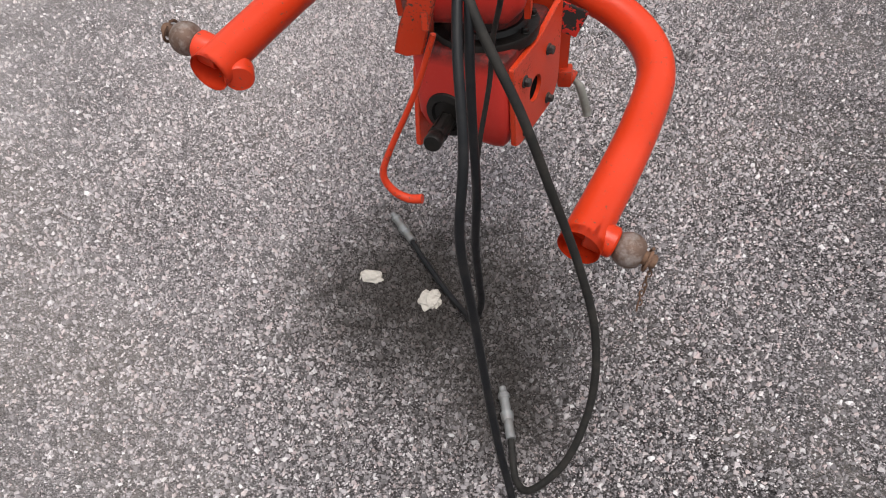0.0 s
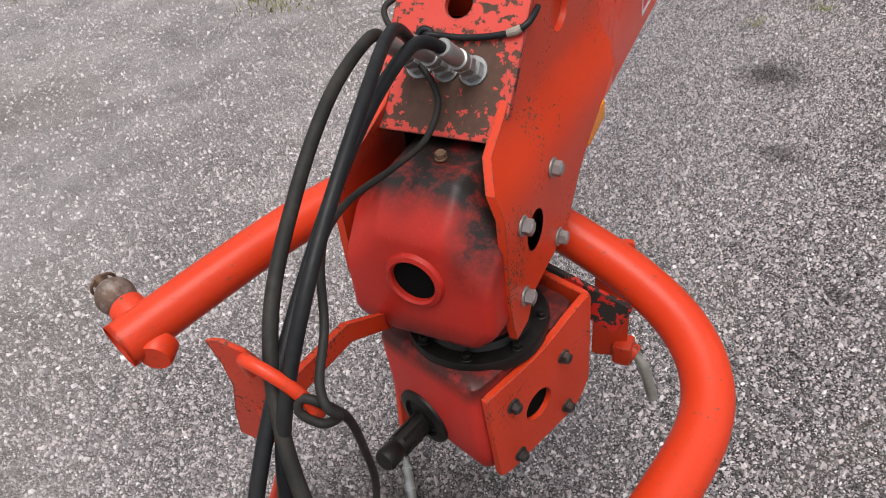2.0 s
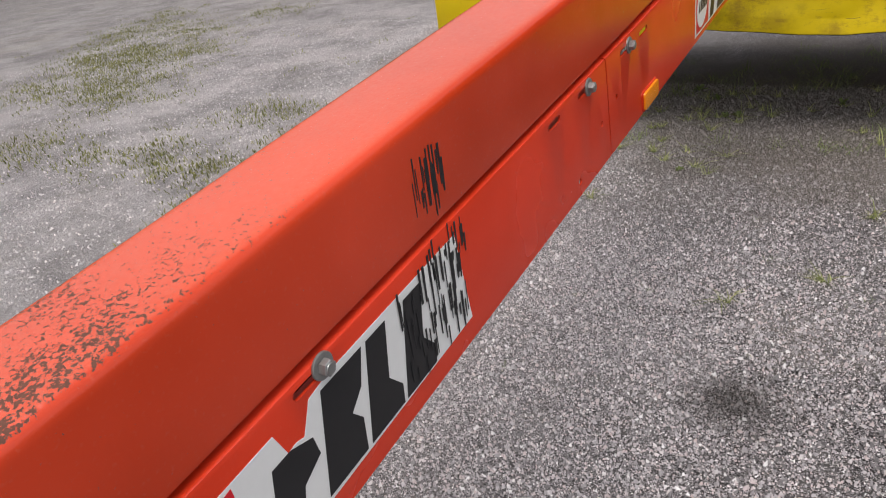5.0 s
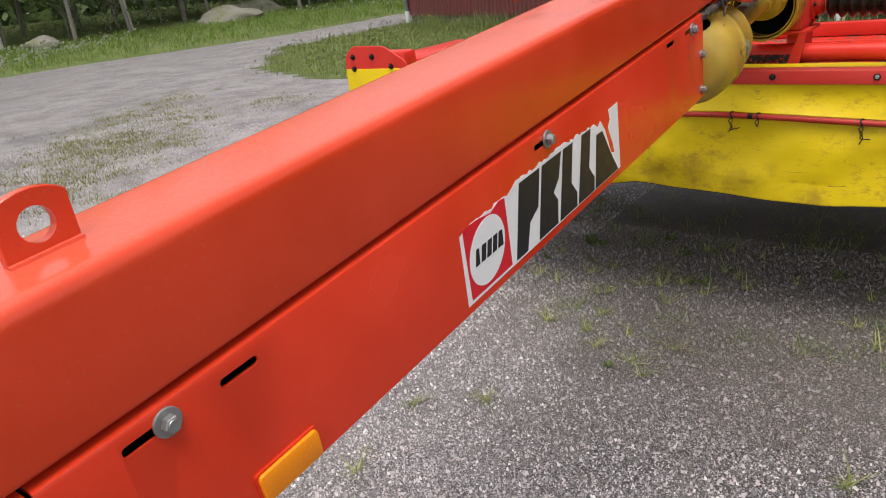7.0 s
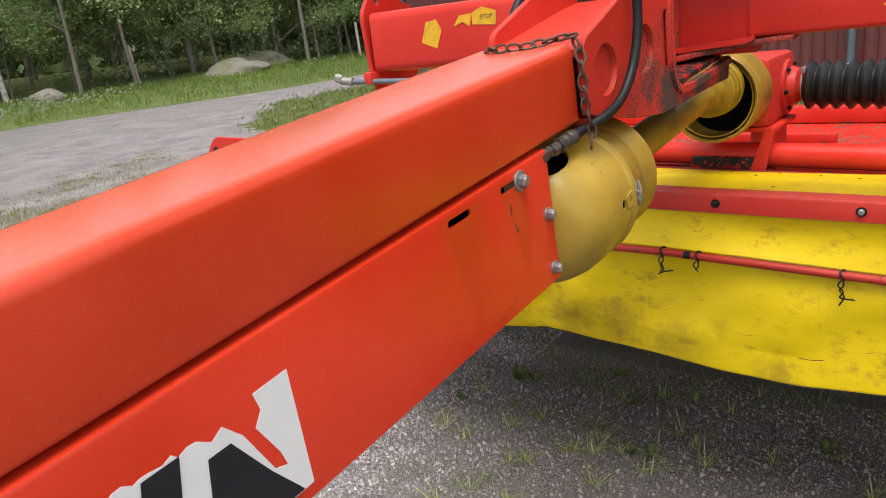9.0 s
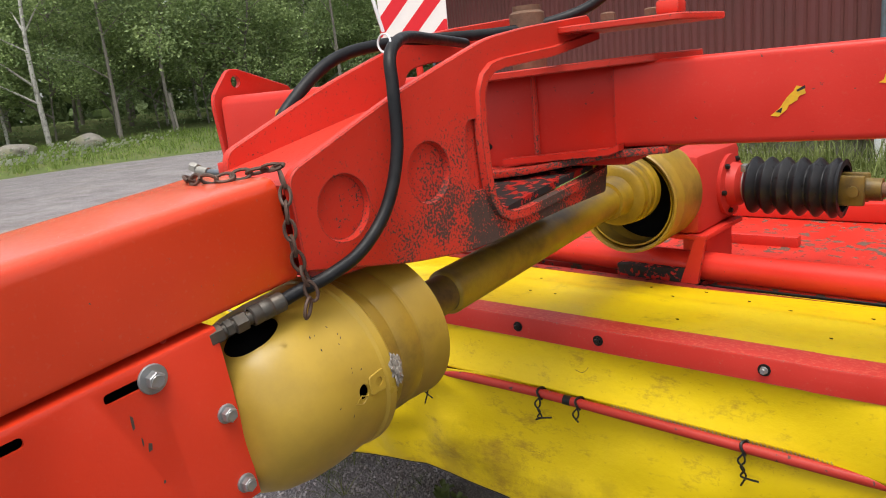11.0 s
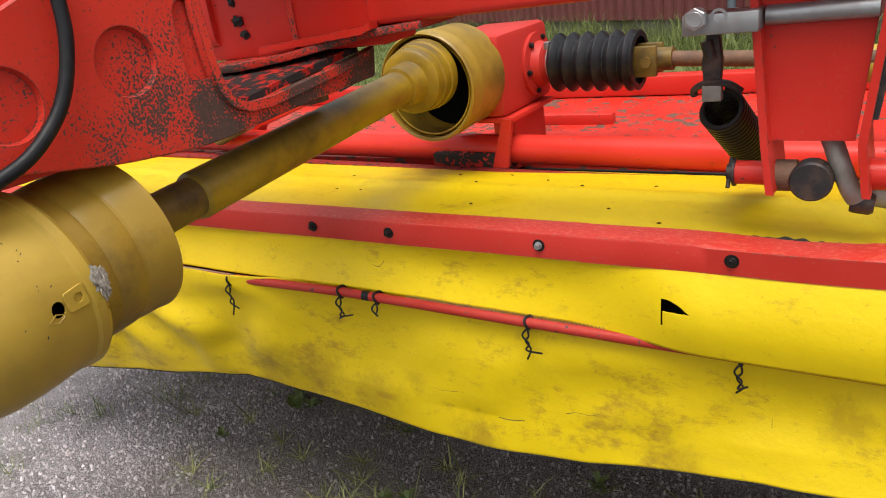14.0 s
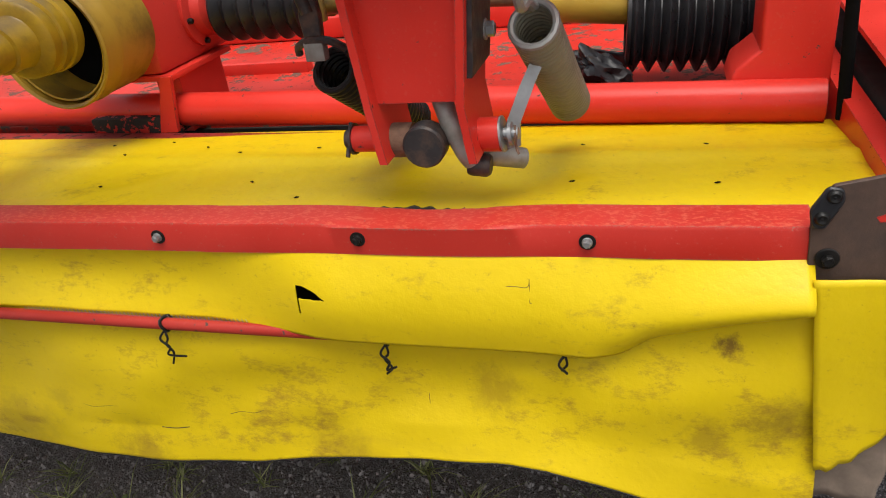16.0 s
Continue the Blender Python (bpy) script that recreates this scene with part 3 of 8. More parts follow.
def bolt(at, axis, parent, af=0.017, washer=0.030, mat=None, spin=0.0, name="hex_bolt"):
    """A hex bolt head on a washer; alike ones share one mesh."""
    mat = mat or M_STEEL
    key = (af, washer, mat.name)
    pose_m = facing(at, axis) @ pose(0, 0, 0, 0, 0, spin)
    if key not in BOLTS:
        r, h = af / 2 / math.cos(math.pi / 6), af * 0.6
        bm = bmesh.new()
        hexa = prism(disc(r, 6), h, pose(0, 0, 0.0025), af * 0.06)
        dome = lathe([(0, h + 0.0026), (af * 0.36, h + 0.0035), (af * 0.4, h + 0.0022)], Matrix(), 16)
        bm = joined(lathe([(0, 0), (washer / 2, 0), (washer / 2, 0.002), (washer / 2 - 0.001, 0.0028), (0, 0.0028)], Matrix(), 24), hexa, dome)
        ob = part(name, bm, mat)
        ob.matrix_basis = pose_m
        attach(ob, parent)
        BOLTS[key] = ob
        return ob
    return shared(name, BOLTS[key], pose_m, parent)


# the drawbar's own frame: x across, u along it towards the mower, v square to it
SLOPE, RISE = math.atan(0.1), 0.8183


def B(x, u, v):
    return Vector((x, u * math.cos(SLOPE) - v * math.sin(SLOPE), RISE + u * math.sin(SLOPE) + v * math.cos(SLOPE)))


def side_pose(x, u, v):
    """A pose on the drawbar's outer side: local x along the bar, local y up it, local z outwards."""
    return facing(B(x, u, v), (1, 0, 0), (0, math.cos(SLOPE), math.sin(SLOPE)))


def bar_right(u):
    return 0.1155 - 0.0045 * u


def bar_left(u):
    return -0.022 - 0.0165 * u


# ground, verge, woods and barn
bmg = bmesh.new()
bmesh.ops.create_grid(bmg, x_segments=60, y_segments=60, size=120)
part("ground", bmg, M_GROUND).location = (0, 0, 0)
tagged(bpy.data.objects["ground"], "grey crushed gravel yard with damp patches", "ground", kind="structure")


def verge_edge(y):
    """Where the lane ends and the grass bank begins."""
    t = min(1.0, max(0.0, (y - 13.0) / 9.0))
    return -22.4 + 2.9 * t * t * (3 - 2 * t) + 0.35 * noise.noise(Vector((0, y * 0.35, 3)))


def verge_height(x, y):
    s = verge_edge(y) - x
    return 0.03 + 0.35 * min(1.0, max(0.0, s / 4)) + 0.9 * min(1.0, max(0.0, (s - 4) / 14)) + 0.06 * noise.noise(Vector((x * 0.5, y * 0.5, 0)))


bmv = bmesh.new()
grid = []
for k in range(110):
    y = -40 + 1.2 * k
    grid.append([bmv.verts.new((verge_edge(y) - d, y, -0.02 if d == 0 else verge_height(verge_edge(y) - d, y))) for d in (0, 0.25, 0.8, 1.6, 2.6, 4, 6, 9, 13, 18, 26, 40, 60)])
for a, b in zip(grid, grid[1:]):
    for k in range(12):
        bmv.faces.new((a[k], b[k], b[k + 1], a[k + 1]))
tagged(part("grass_verge", bmv, M_MEADOW), "grassy bank beyond the gravel lane", "grass bank", kind="structure")


def tuft_mesh(name, spots, mat, label, cat, thin=0.0, flat=1.0):
    """Grass blades round many spots, in one mesh."""
    r = random.Random(len(spots))
    verts, faces = [], []
    for x, y, z, h, n, spread in spots:
        for _ in range(n):
            a, b = r.uniform(0, 6.283), r.uniform(0, 6.283)
            px, py = x + r.gauss(0, spread), y + r.gauss(0, spread)
            hh, w, lean = h * r.uniform(0.4, 1.1) / flat ** 0.5, max(thin * r.uniform(0.6, 1.3), min(0.004, h * r.uniform(0.010, 0.024))), h * r.uniform(0.2, 0.95) * flat
            dx, dy = math.cos(a), math.sin(a)
            k = len(verts)
            verts += [(px - dy * w, py + dx * w, z), (px + dy * w, py - dx * w, z), (px + dx * lean * 0.45 + dy * w * 0.7, py + dy * lean * 0.45 - dx * w * 0.7, z + hh * 0.65),
                      (px + dx * lean * 0.45 - dy * w * 0.7, py + dy * lean * 0.45 + dx * w * 0.7, z + hh * 0.65), (px + dx * lean, py + dy * lean, z + hh * 0.85)]
            faces += [(k, k + 1, k + 2, k + 3), (k + 3, k + 2, k + 4)]
    me = bpy.data.meshes.new(name)
    me.from_pydata(verts, [], faces)
    me.materials.append(mat)
    return tagged(new(name, me), label, cat, kind="stuff")


rg = random.Random(21)
near = []
for _ in range(430):
    x, y = rg.uniform(-2.2, 1.6), rg.uniform(5.45, 7.6)
    if noise.noise(Vector((x * 1.1, y * 1.1, 5))) > -0.08:
        near.append((x, y, 0, rg.uniform(0.03, 0.11), rg.randint(8, 24), 0.03))
for _ in range(26):
    near.append((rg.uniform(-0.8, 1.4), rg.uniform(3.2, 5.0), 0, rg.uniform(0.012, 0.03), rg.randint(4, 9), 0.01))
tuft_mesh("weed_grass", near, M_WEED, "sparse green weeds growing through gravel", "grass", 0.0007, 1.7)
tufts = []
for x, y in ((-1.04, 6.08), (-1.30, 6.04), (-0.82, 6.03), (-0.69, 5.98), (-1.01, 5.77), (-0.89, 5.74), (-0.48, 5.85), (-0.41, 5.87), (-0.42, 5.97), (-0.32, 5.93), (-0.21, 5.95), (-0.18, 6.13),
             (-0.11, 6.08), (0.15, 6.10), (-0.60, 5.72), (-0.77, 5.89), (-0.64, 5.69), (-0.73, 5.33), (-0.52, 5.32), (-0.43, 5.21), (-0.31, 5.70), (-0.47, 6.05), (-0.20, 5.85), (-0.45, 6.25),
             (-0.15, 5.32), (-0.35, 5.35), (-0.53, 5.49), (-0.21, 6.39), (-0.04, 5.98), (0.44, 5.78), (0.52, 5.61), (-0.07, 6.36), (-0.33, 6.37), (-0.26, 5.15), (-0.18, 5.07), (0.45, 6.53), (0.0, 6.52),
             (0.31, 6.22), (0.60, 6.22), (0.86, 6.28), (0.45, 6.05), (0.75, 6.12), (-0.86, 4.53), (-0.63, 4.66), (0.56, 4.76), (-0.79, 4.12), (0.16, 3.93), (0.45, 4.18)):
    tufts.append((x, y, 0, rg.uniform(0.05, 0.085), rg.randint(14, 24), 0.009))
    tufts.append((x, y, 0, rg.uniform(0.08, 0.14), rg.randint(1, 4), 0.012))
tuft_mesh("grass_tufts", tufts, M_TUFT, "thin tufts of grass in dark gravelly earth", "grass", 0.0021, 1.9)


def broad_weed(x, y, size, seed):
    """A small broad-leaved weed: a rosette of folded leaves."""
    r = random.Random(seed)
    w = thing("broadleaf_weed", (x, y, 0), "small broad-leaved green weed in dark earth", "weed", "weeds under the mower")
    for k in range(9):
        a, e, ln = r.uniform(0, 6.283), r.uniform(0.35, 1.1), size * r.uniform(0.5, 1.0)
        d = Vector((math.cos(a) * math.cos(e), math.sin(a) * math.cos(e), math.sin(e)))
        q = Vector((-math.sin(a), math.cos(a), 0))
        b = Vector((x, y, 0)) + Vector((0, 0, r.uniform(0.0, size * 0.35)))
        tip = b + d * ln - Vector((0, 0, ln * 0.2))
        bm = bmesh.new()
        vs = [bm.verts.new(p) for p in (b, b + d * ln * 0.45 + q * ln * 0.26, b + d * ln * 0.8 + q * ln * 0.18, tip, b + d * ln * 0.8 - q * ln * 0.18, b + d * ln * 0.45 - q * ln * 0.26, b + d * ln * 0.5 - Vector((0, 0, ln * 0.05)))]
        for i0, i1 in ((0, 1), (1, 2), (2, 3), (3, 4), (4, 5), (5, 0)):
            bm.faces.new((vs[6], vs[i0], vs[i1]))
        part("leaf", bm, M_WEED, w)
    return w


for k, (x, y, size) in enumerate(((-0.91, 6.21, 0.075), (-0.87, 6.24, 0.055), (-1.07, 5.97, 0.045), (-0.40, 6.25, 0.05), (0.29, 6.23, 0.05), (-0.22, 5.95, 0.045), (-0.29, 5.92, 0.05), (-0.56, 6.44, 0.07), (-0.97, 6.27, 0.06), (-0.32, 5.07, 0.04))):
    broad_weed(x, y, size, k)
mid = []
for x, y in ((-7.5, 6.4), (-7.5, 6.9), (-7, 7.2), (-7.2, 5.6), (-4.1, 4.6), (-5.6, 5.7), (-3.3, 4.5), (-2.6, 4.05), (-3.7, 5.5), (-2.8, 5.1), (-5.2, 4.4), (-9.1, 7.9), (-8.2, 7.1), (-8.9, 8.6), (-7.8, 7.5), (-6.6, 5.9), (-9.7, 9.4), (-10.6, 10.1), (-9.6, 8.6), (-6.3, 5.9), (-8.2, 7.1), (-7.6, 7.6), (-8.1, 8.7), (-7.0, 7.6), (-6.4, 6.5), (-7.6, 9.9)):
    far = min(1.0, -x / 9)
    for _ in range(40):
        mid.append((x + rg.gauss(0, 0.10 + 0.36 * far), y + rg.gauss(0, 0.08 + 0.26 * far), 0, rg.uniform(0.018, 0.05), rg.randint(8, 20), 0.07))
for _ in range(240):
    x, y = rg.uniform(-13, -1.2), rg.uniform(3.0, 14)
    if abs((x + 5.2) * 0.80 + (y - 6.2) * -0.62) < 2.6:
        mid.append((x, y, 0, rg.uniform(0.015, 0.04), rg.randint(4, 12), 0.05))
tuft_mesh("dry_weeds", mid, M_DRYGRASS, "low dry weeds in a strip across the gravel", "grass", 0.0045)


def in_meadow(x, y):
    """The grass plot before the barn, bounded by the lane."""
    if y < 11.8 + 0.42 * max(0.0, -8.7 - x) + 0.5 * noise.noise(Vector((x * 0.5, 1, 0))):
        return False
    if y > 22.4 - 0.5 * (x + 15) - 0.25:
        return False
    edge = -12 - 3 * min(1.0, (y - 13.7) / 2.7) if y > 13.7 else -12
    return x > edge + 0.7 * noise.noise(Vector((y * 0.6, 5, 0)))


turf = bmesh.new()
bmesh.ops.create_grid(turf, x_segments=90, y_segments=44, size=1, matrix=Matrix.Translation((-3.5, 16.4, 0.006)) @ Matrix.Diagonal((12.5, 6.0, 1, 1)))
bmesh.ops.delete(turf, geom=[q for q in turf.faces if not in_meadow(*q.calc_center_median().xy)], context='FACES')
for q in turf.verts:
    q.co.z += 0.03 * abs(noise.noise(q.co * 0.9)) * (0 if q.is_boundary else 1)
tagged(part("meadow_turf", turf, M_MEADOW), "grass plot between lane and barn", "grass plot", kind="structure")
patch, heads = [], []
for _ in range(15000):
    x, y = rg.uniform(-16, 9), rg.uniform(10.5, 22)
    if in_meadow(x, y):
        patch.append((x, y, 0, rg.uniform(0.06, 0.17), rg.randint(6, 11), 0.13))
        if rg.random() < 0.16:
            heads.append((x, y, rg.uniform(0.12, 0.26)))
for _ in range(900):
    x = rg.uniform(-13.5, 8)
    patch.append((x, 22.4 - 0.5 * (x + 15) - rg.uniform(0.2, 1.6), 0, rg.uniform(0.25, 0.6), rg.randint(5, 10), 0.16))
tuft_mesh("meadow_grass", patch, M_MEADOWGRASS, "yellow-green meadow grass before the barn", "grass", 0.006)


def blossoms(name, spots, size, mat, label):
    fl, ff = [], []
    for x, y, z in spots:
        s, k = size * rg.uniform(0.6, 1.3), len(fl)
        fl += [(x - s, y - s, z - s), (x + s, y - s, z + s), (x + s, y + s, z + s), (x - s, y + s, z - s)]
        ff.append((k, k + 1, k + 2, k + 3))
    fm = bpy.data.meshes.new(name)
    fm.from_pydata(fl, [], ff)
    fm.materials.append(mat)
    return tagged(new(name, fm), label, "flowers", kind="stuff")


blossoms("meadow_flowers", heads, 0.018, M_WOODPOST, "pale flower heads in the meadow grass")
bank = []
for _ in range(9000):
    y = rg.uniform(2, 60)
    x = verge_edge(y) - 6.5 * rg.random() ** 0.8
    bank.append((x, y, verge_height(x, y) - 0.02, rg.uniform(0.10, 0.36), rg.randint(5, 9), 0.16))
tuft_mesh("verge_grass", bank, M_GRASS, "long green grass on the bank", "grass", 0.009)
spots = []
for _ in range(2000):
    y = 3 + 37 * rg.random() ** 1.6
    x = verge_edge(y) - rg.uniform(0.8, 4.5)
    if noise.noise(Vector((x * 0.3, y * 0.2, 4))) > 0.05:
        spots.append((x, y, verge_height(x, y) + rg.uniform(0.12, 0.34)))
blossoms("verge_flowers", spots, 0.036, M_WHITE, "small white flowers in the bank's grass")


def tree(name, height, spread, seed, leaves, mat, label, bark=None):
    """A tapered trunk with limbs, and a crown of many small leaf sprays with gaps."""
    r = random.Random(seed)
    t = thing(name, (0, 0, 0), label, "tree", "woodland trees")
    trunk = smooth_path([(0, 0, -0.2), (r.uniform(-0.1, 0.1), r.uniform(-0.1, 0.1), height * 0.3), (r.uniform(-0.3, 0.3), r.uniform(-0.3, 0.3), height * 0.65), (r.uniform(-0.4, 0.4), r.uniform(-0.4, 0.4), height * 0.96)], 6)
    n = len(trunk)
    wood = [sweep(trunk, [0.085 * (height / 9) * (1 - 0.85 * k / (n - 1)) for k in range(n)], 8)]
    tips = []
    for k in range(16):
        f = r.uniform(0.18, 0.95)
        p = trunk[int(f * (n - 1))]
        a, reach = r.uniform(0, 6.283), spread * (1.15 - 0.75 * f) * r.uniform(0.6, 1.15)
        q = p + Vector((math.cos(a) * reach, math.sin(a) * reach, reach * r.uniform(0.15, 0.7)))
        mid_p = p.lerp(q, 0.5) + Vector((0, 0, reach * 0.12))
        wood.append(sweep([p, mid_p, q], [0.05 * (1.1 - f), 0.03 * (1.1 - f), 0.008], 5))
        tips += [(mid_p, 0.5), (q, 0.75), (p.lerp(q, 0.8), 0.6)]
    part("trunk", joined(*wood), bark or M_BARK, t)
    verts, faces = [], []
    for _ in range(leaves):
        c, s = r.choice(tips)
        d = Vector((r.gauss(0, 1), r.gauss(0, 1), r.gauss(0, 0.75))) * s * spread * 0.24
        p = c + d
        if p.z < 0.3:
            continue
        size = r.uniform(0.03, 0.072)
        a, b = Vector((r.gauss(0, 1), r.gauss(0, 1), r.gauss(0, 0.6))).normalized(), Vector((r.gauss(0, 1), r.gauss(0, 1), r.gauss(0, 1)))
        b = (b - a * b.dot(a)).normalized()
        k = len(verts)
        verts += [p - a * size, p + b * size * 0.6, p + a * size * 1.2, p - b * size * 0.6]
        faces.append((k, k + 1, k + 2, k + 3))
    me = bpy.data.meshes.new("crown")
    me.from_pydata(verts, [], faces)
    me.materials.append(mat)
    attach(new("crown", me), t)
    return t


kinds = [tree("birch_tree", 9.5, 2.3, 1, 10500, M_LEAF, "slender green birch tree with a pale trunk", M_BIRCH),
         tree("alder_tree", 8.0, 2.9, 2, 12500, M_LEAF, "bushy green alder tree at the wood's edge"),
         tree("aspen_tree", 11.5, 2.6, 3, 10500, M_DARKLEAF, "tall dark green aspen tree in the wood"),
         tree("hazel_bush", 4.2, 2.2, 4, 7000, M_LEAF, "low spreading green hazel bush under the trees")]
rt = random.Random(5)
spots = []
for row, (x0, step) in enumerate(((-7.5, 2.2), (-11, 2.3), (-16, 2.8), (-8.6, 1.5))):
    y = -6.0
    while y < 66:
        spots.append((verge_edge(y) + x0 + rt.uniform(-1.5, 1.5), y + rt.uniform(-1, 1), row))
        y += step
for k, (x, y, row) in enumerate(spots):
    src = kinds[3 if row == 3 else (0, 1, 3, 1, 0, 2)[rt.randrange(6)] if row < 2 else rt.choice((2, 2, 1))]
    m = pose(x, y, verge_height(x, y), 0, 0, rt.uniform(0, 360))
    s = rt.uniform(0.8, 1.25)
    if k < 4:
        kinds[k].matrix_basis = m
        continue
    o = copy_thing(src, m)
    o.scale = (s, s, s)

# undergrowth along the wood's edge
verts, faces = [], []
clumps = []
for _ in range(230):
    y = rt.uniform(-8, 62)
    clumps.append((verge_edge(y) - rt.uniform(6.5, 15.0), y, rt.uniform(0.5, 1.5), rt.uniform(0.6, 2.6)))
for x, y, w, h in clumps:
    for _ in range(110):
        p = Vector((x + rt.gauss(0, w * 0.5), y + rt.gauss(0, w * 0.5), verge_height(x, y) + h * rt.random() ** 0.8))
        s = rt.uniform(0.03, 0.075)
        u, q = Vector((rt.gauss(0, 1), rt.gauss(0, 1), rt.gauss(0, 0.7))).normalized(), Vector((rt.gauss(0, 1), rt.gauss(0, 1), rt.gauss(0, 1)))
        q = (q - u * q.dot(u)).normalized()
        k = len(verts)
        verts += [p - u * s, p + q * s * 0.6, p + u * s * 1.2, p - q * s * 0.6]
        faces.append((k, k + 1, k + 2, k + 3))
me = bpy.data.meshes.new("undergrowth")
me.from_pydata(verts, [], faces)
me.materials.append(M_DARKLEAF)
tagged(new("undergrowth", me), "leafy green undergrowth along the wood's edge", "undergrowth", kind="stuff")

# far wood that closes the view
verts, faces = [], []
for _ in range(46000):
    a = rt.uniform(-1.75, 0.7)
    d = rt.uniform(48, 62)
    p = Vector((math.sin(a) * d, math.cos(a) * d, 0.1 + 13.0 * rt.random() ** 1.3))
    s = rt.uniform(0.25, 0.7)
    u, w = Vector((rt.gauss(0, 1), rt.gauss(0, 1), rt.gauss(0, 1))).normalized(), Vector((rt.gauss(0, 1), rt.gauss(0, 1), rt.gauss(0, 1)))
    w = (w - u * w.dot(u)).normalized()
    k = len(verts)
    verts += [p - u * s, p + w * s * 0.7, p + u * s, p - w * s * 0.7]
    faces.append((k, k + 1, k + 2, k + 3))
me = bpy.data.meshes.new("far_wood")
me.from_pydata(verts, [], faces)
me.materials.append(M_DARKLEAF)
tagged(new("far_wood", me), "dense dark green woodland in the distance", "woodland", kind="stuff")

# fence posts and boulders by the lane
for k, (x, y, h, lean) in enumerate(((-26.9, 19.8, 1.5, 14), (-24.5, 30.0, 1.6, 4), (-26.2, 11.2, 1.4, -8))):
    post = part("fence_post", sweep([Vector((x, y, -0.2)), Vector((x + math.tan(radians(lean)) * -1.2, y, verge_height(x, y) + h))], [0.075, 0.06], 10), M_WOODPOST)
    tagged(post, "weathered grey wooden fence post leaning in grass", "fence post", "fence posts")
sheet = part("corrugated_offcut", loft([[Vector((x, y, z + 0.03 * (k % 2))) for k, (y, z) in enumerate([(8.6 + 0.22 * q, 0.55 + 0.035 * q) for q in range(14)])] for x in (-26.6, -24.9)], False, False), M_ZINC, None, "", False)
sheet.modifiers.new("sheet", 'SOLIDIFY').thickness = 0.02
tagged(sheet, "grey sheet lying at the edge of the wood", "metal sheet")


def boulder(at, size, seed):
    bm = bmesh.new()
    bmesh.ops.create_icosphere(bm, subdivisions=4, radius=1)
    for v in bm.verts:
        v.co *= 1 + 0.3 * noise.noise(v.co * 1.3 + Vector((seed, 0, 0))) + 0.08 * noise.noise(v.co * 4)
        v.co.x, v.co.y, v.co.z = v.co.x * size[0] + at[0], v.co.y * size[1] + at[1], v.co.z * size[2] + at[2]
    return tagged(part("boulder", bm, M_BOULDER), "large moss-covered boulder in the bank", "boulder", "boulders")


boulder((-25.9, 23.6, 0.45), (1.3, 1.5, 0.62), 1)
boulder((-27.2, 26.4, 0.6), (0.8, 1.6, 0.6), 7)
boulder((-26.8, 16.0, 0.5), (0.6, 0.7, 0.38), 4)
boulder((-26.9, 13.6, 0.5), (0.5, 0.7, 0.32), 9)

# the barn: corrugated sheet walls
PIPE = 15.5
barn = thing("barn", (-3, 25, 0), "barn with faded brown-red corrugated sheet walls", "barn")


def corrugated(p, q, z0, z1, pitch, depth, name, parent, mat):
    a, b = Vector(p), Vector(q)
    d = (b - a)
    nrm = Vector((d.y, -d.x, 0)).normalized()
    steps = int(d.length / pitch * 4)
    lo, hi = [], []
    for k in range(steps + 1):
        off = nrm * depth * (0, 1, 1, 0)[k % 4]
        c = a + d * k / steps + off
        lo.append(Vector((c.x, c.y, z0)))
        hi.append(Vector((c.x, c.y, z1)))
    return part(name, loft([lo, hi], False, False), mat, parent, "", False)


YARD = Matrix.Translation((-15.0, 22.4, 0)) @ Matrix.Rotation(-math.atan(0.5), 4, 'Z')


def at_barn(x, y, z):
    return YARD @ Vector((x, y, z))


corrugated(at_barn(0, 0, 0), at_barn(30, 0, 0), 0.25, 5.2, 0.20, 0.03, "front_wall", barn, M_BARN)
corrugated(at_barn(0, 12, 0), at_barn(0, 0, 0), 0.25, 5.2, 0.20, 0.03, "end_wall", barn, M_BARN)
corrugated(at_barn(30, 0, 0), at_barn(30, 12, 0), 0.25, 5.2, 0.20, 0.03, "end_wall", barn, M_BARN)
part("plinth", box((0.05, 0.08, 0), (29.9, 0.4, 0.4), 0, YARD), M_BOULDER, barn)
part("back_wall", box((0.05, 11.8, 0), (29.9, 12.0, 5.0), 0, YARD), M_BARN, barn)
part("roof", loft([[at_barn(x, y, z) for y, z in ((-0.9, 5.0), (6.0, 8.0), (12.6, 5.0), (12.6, 5.2), (6.0, 8.25), (-0.9, 5.2))] for x in (-0.6, 30.6)]), M_DARK, barn)
for x in (0.12, PIPE):
    part("downpipe", bar(at_barn(x, -0.1, 0.4), at_barn(x, -0.1, 5.0), 0.055, 14), M_CYL, barn, "dark rain pipe")
    part("pipe_foot", bar(at_barn(x, -0.1, 0.0), at_barn(x, -0.1, 0.4), 0.075, 14), M_WHITE, barn, "white plastic pipe foot")


# the drawbar: box beam, side panels, labels, reflectors
drawbar = thing("drawbar", (0.05, 1.3, 1.1), "long orange steel drawbar with worn, rust-flecked top beside gravel", "drawbar")


def beam_section(u, top=0.178, low=0.022, r=0.021):
    a, b = bar_left(u), bar_right(u)
    low += 0.0118 * max(0.0, u - 3.1)
    out = rounded([(a, low), (b, low), (b, top), (a, top)], [0.008, 0.008, r, r], 6)
    return [B(x, u, v) for x, v in out]


part("beam", loft([beam_section(1.20 + k * 0.10) for k in range(38)] + [beam_section(4.985)]), M_BEAM, drawbar)


def slot(u, v, length, w=0.012):
    return prism(rounded([(-length / 2, -w / 2), (length / 2, -w / 2), (length / 2, w / 2), (-length / 2, w / 2)], w / 2 * 0.98), 0.08, side_pose(bar_right(u) - 0.04, u, v))


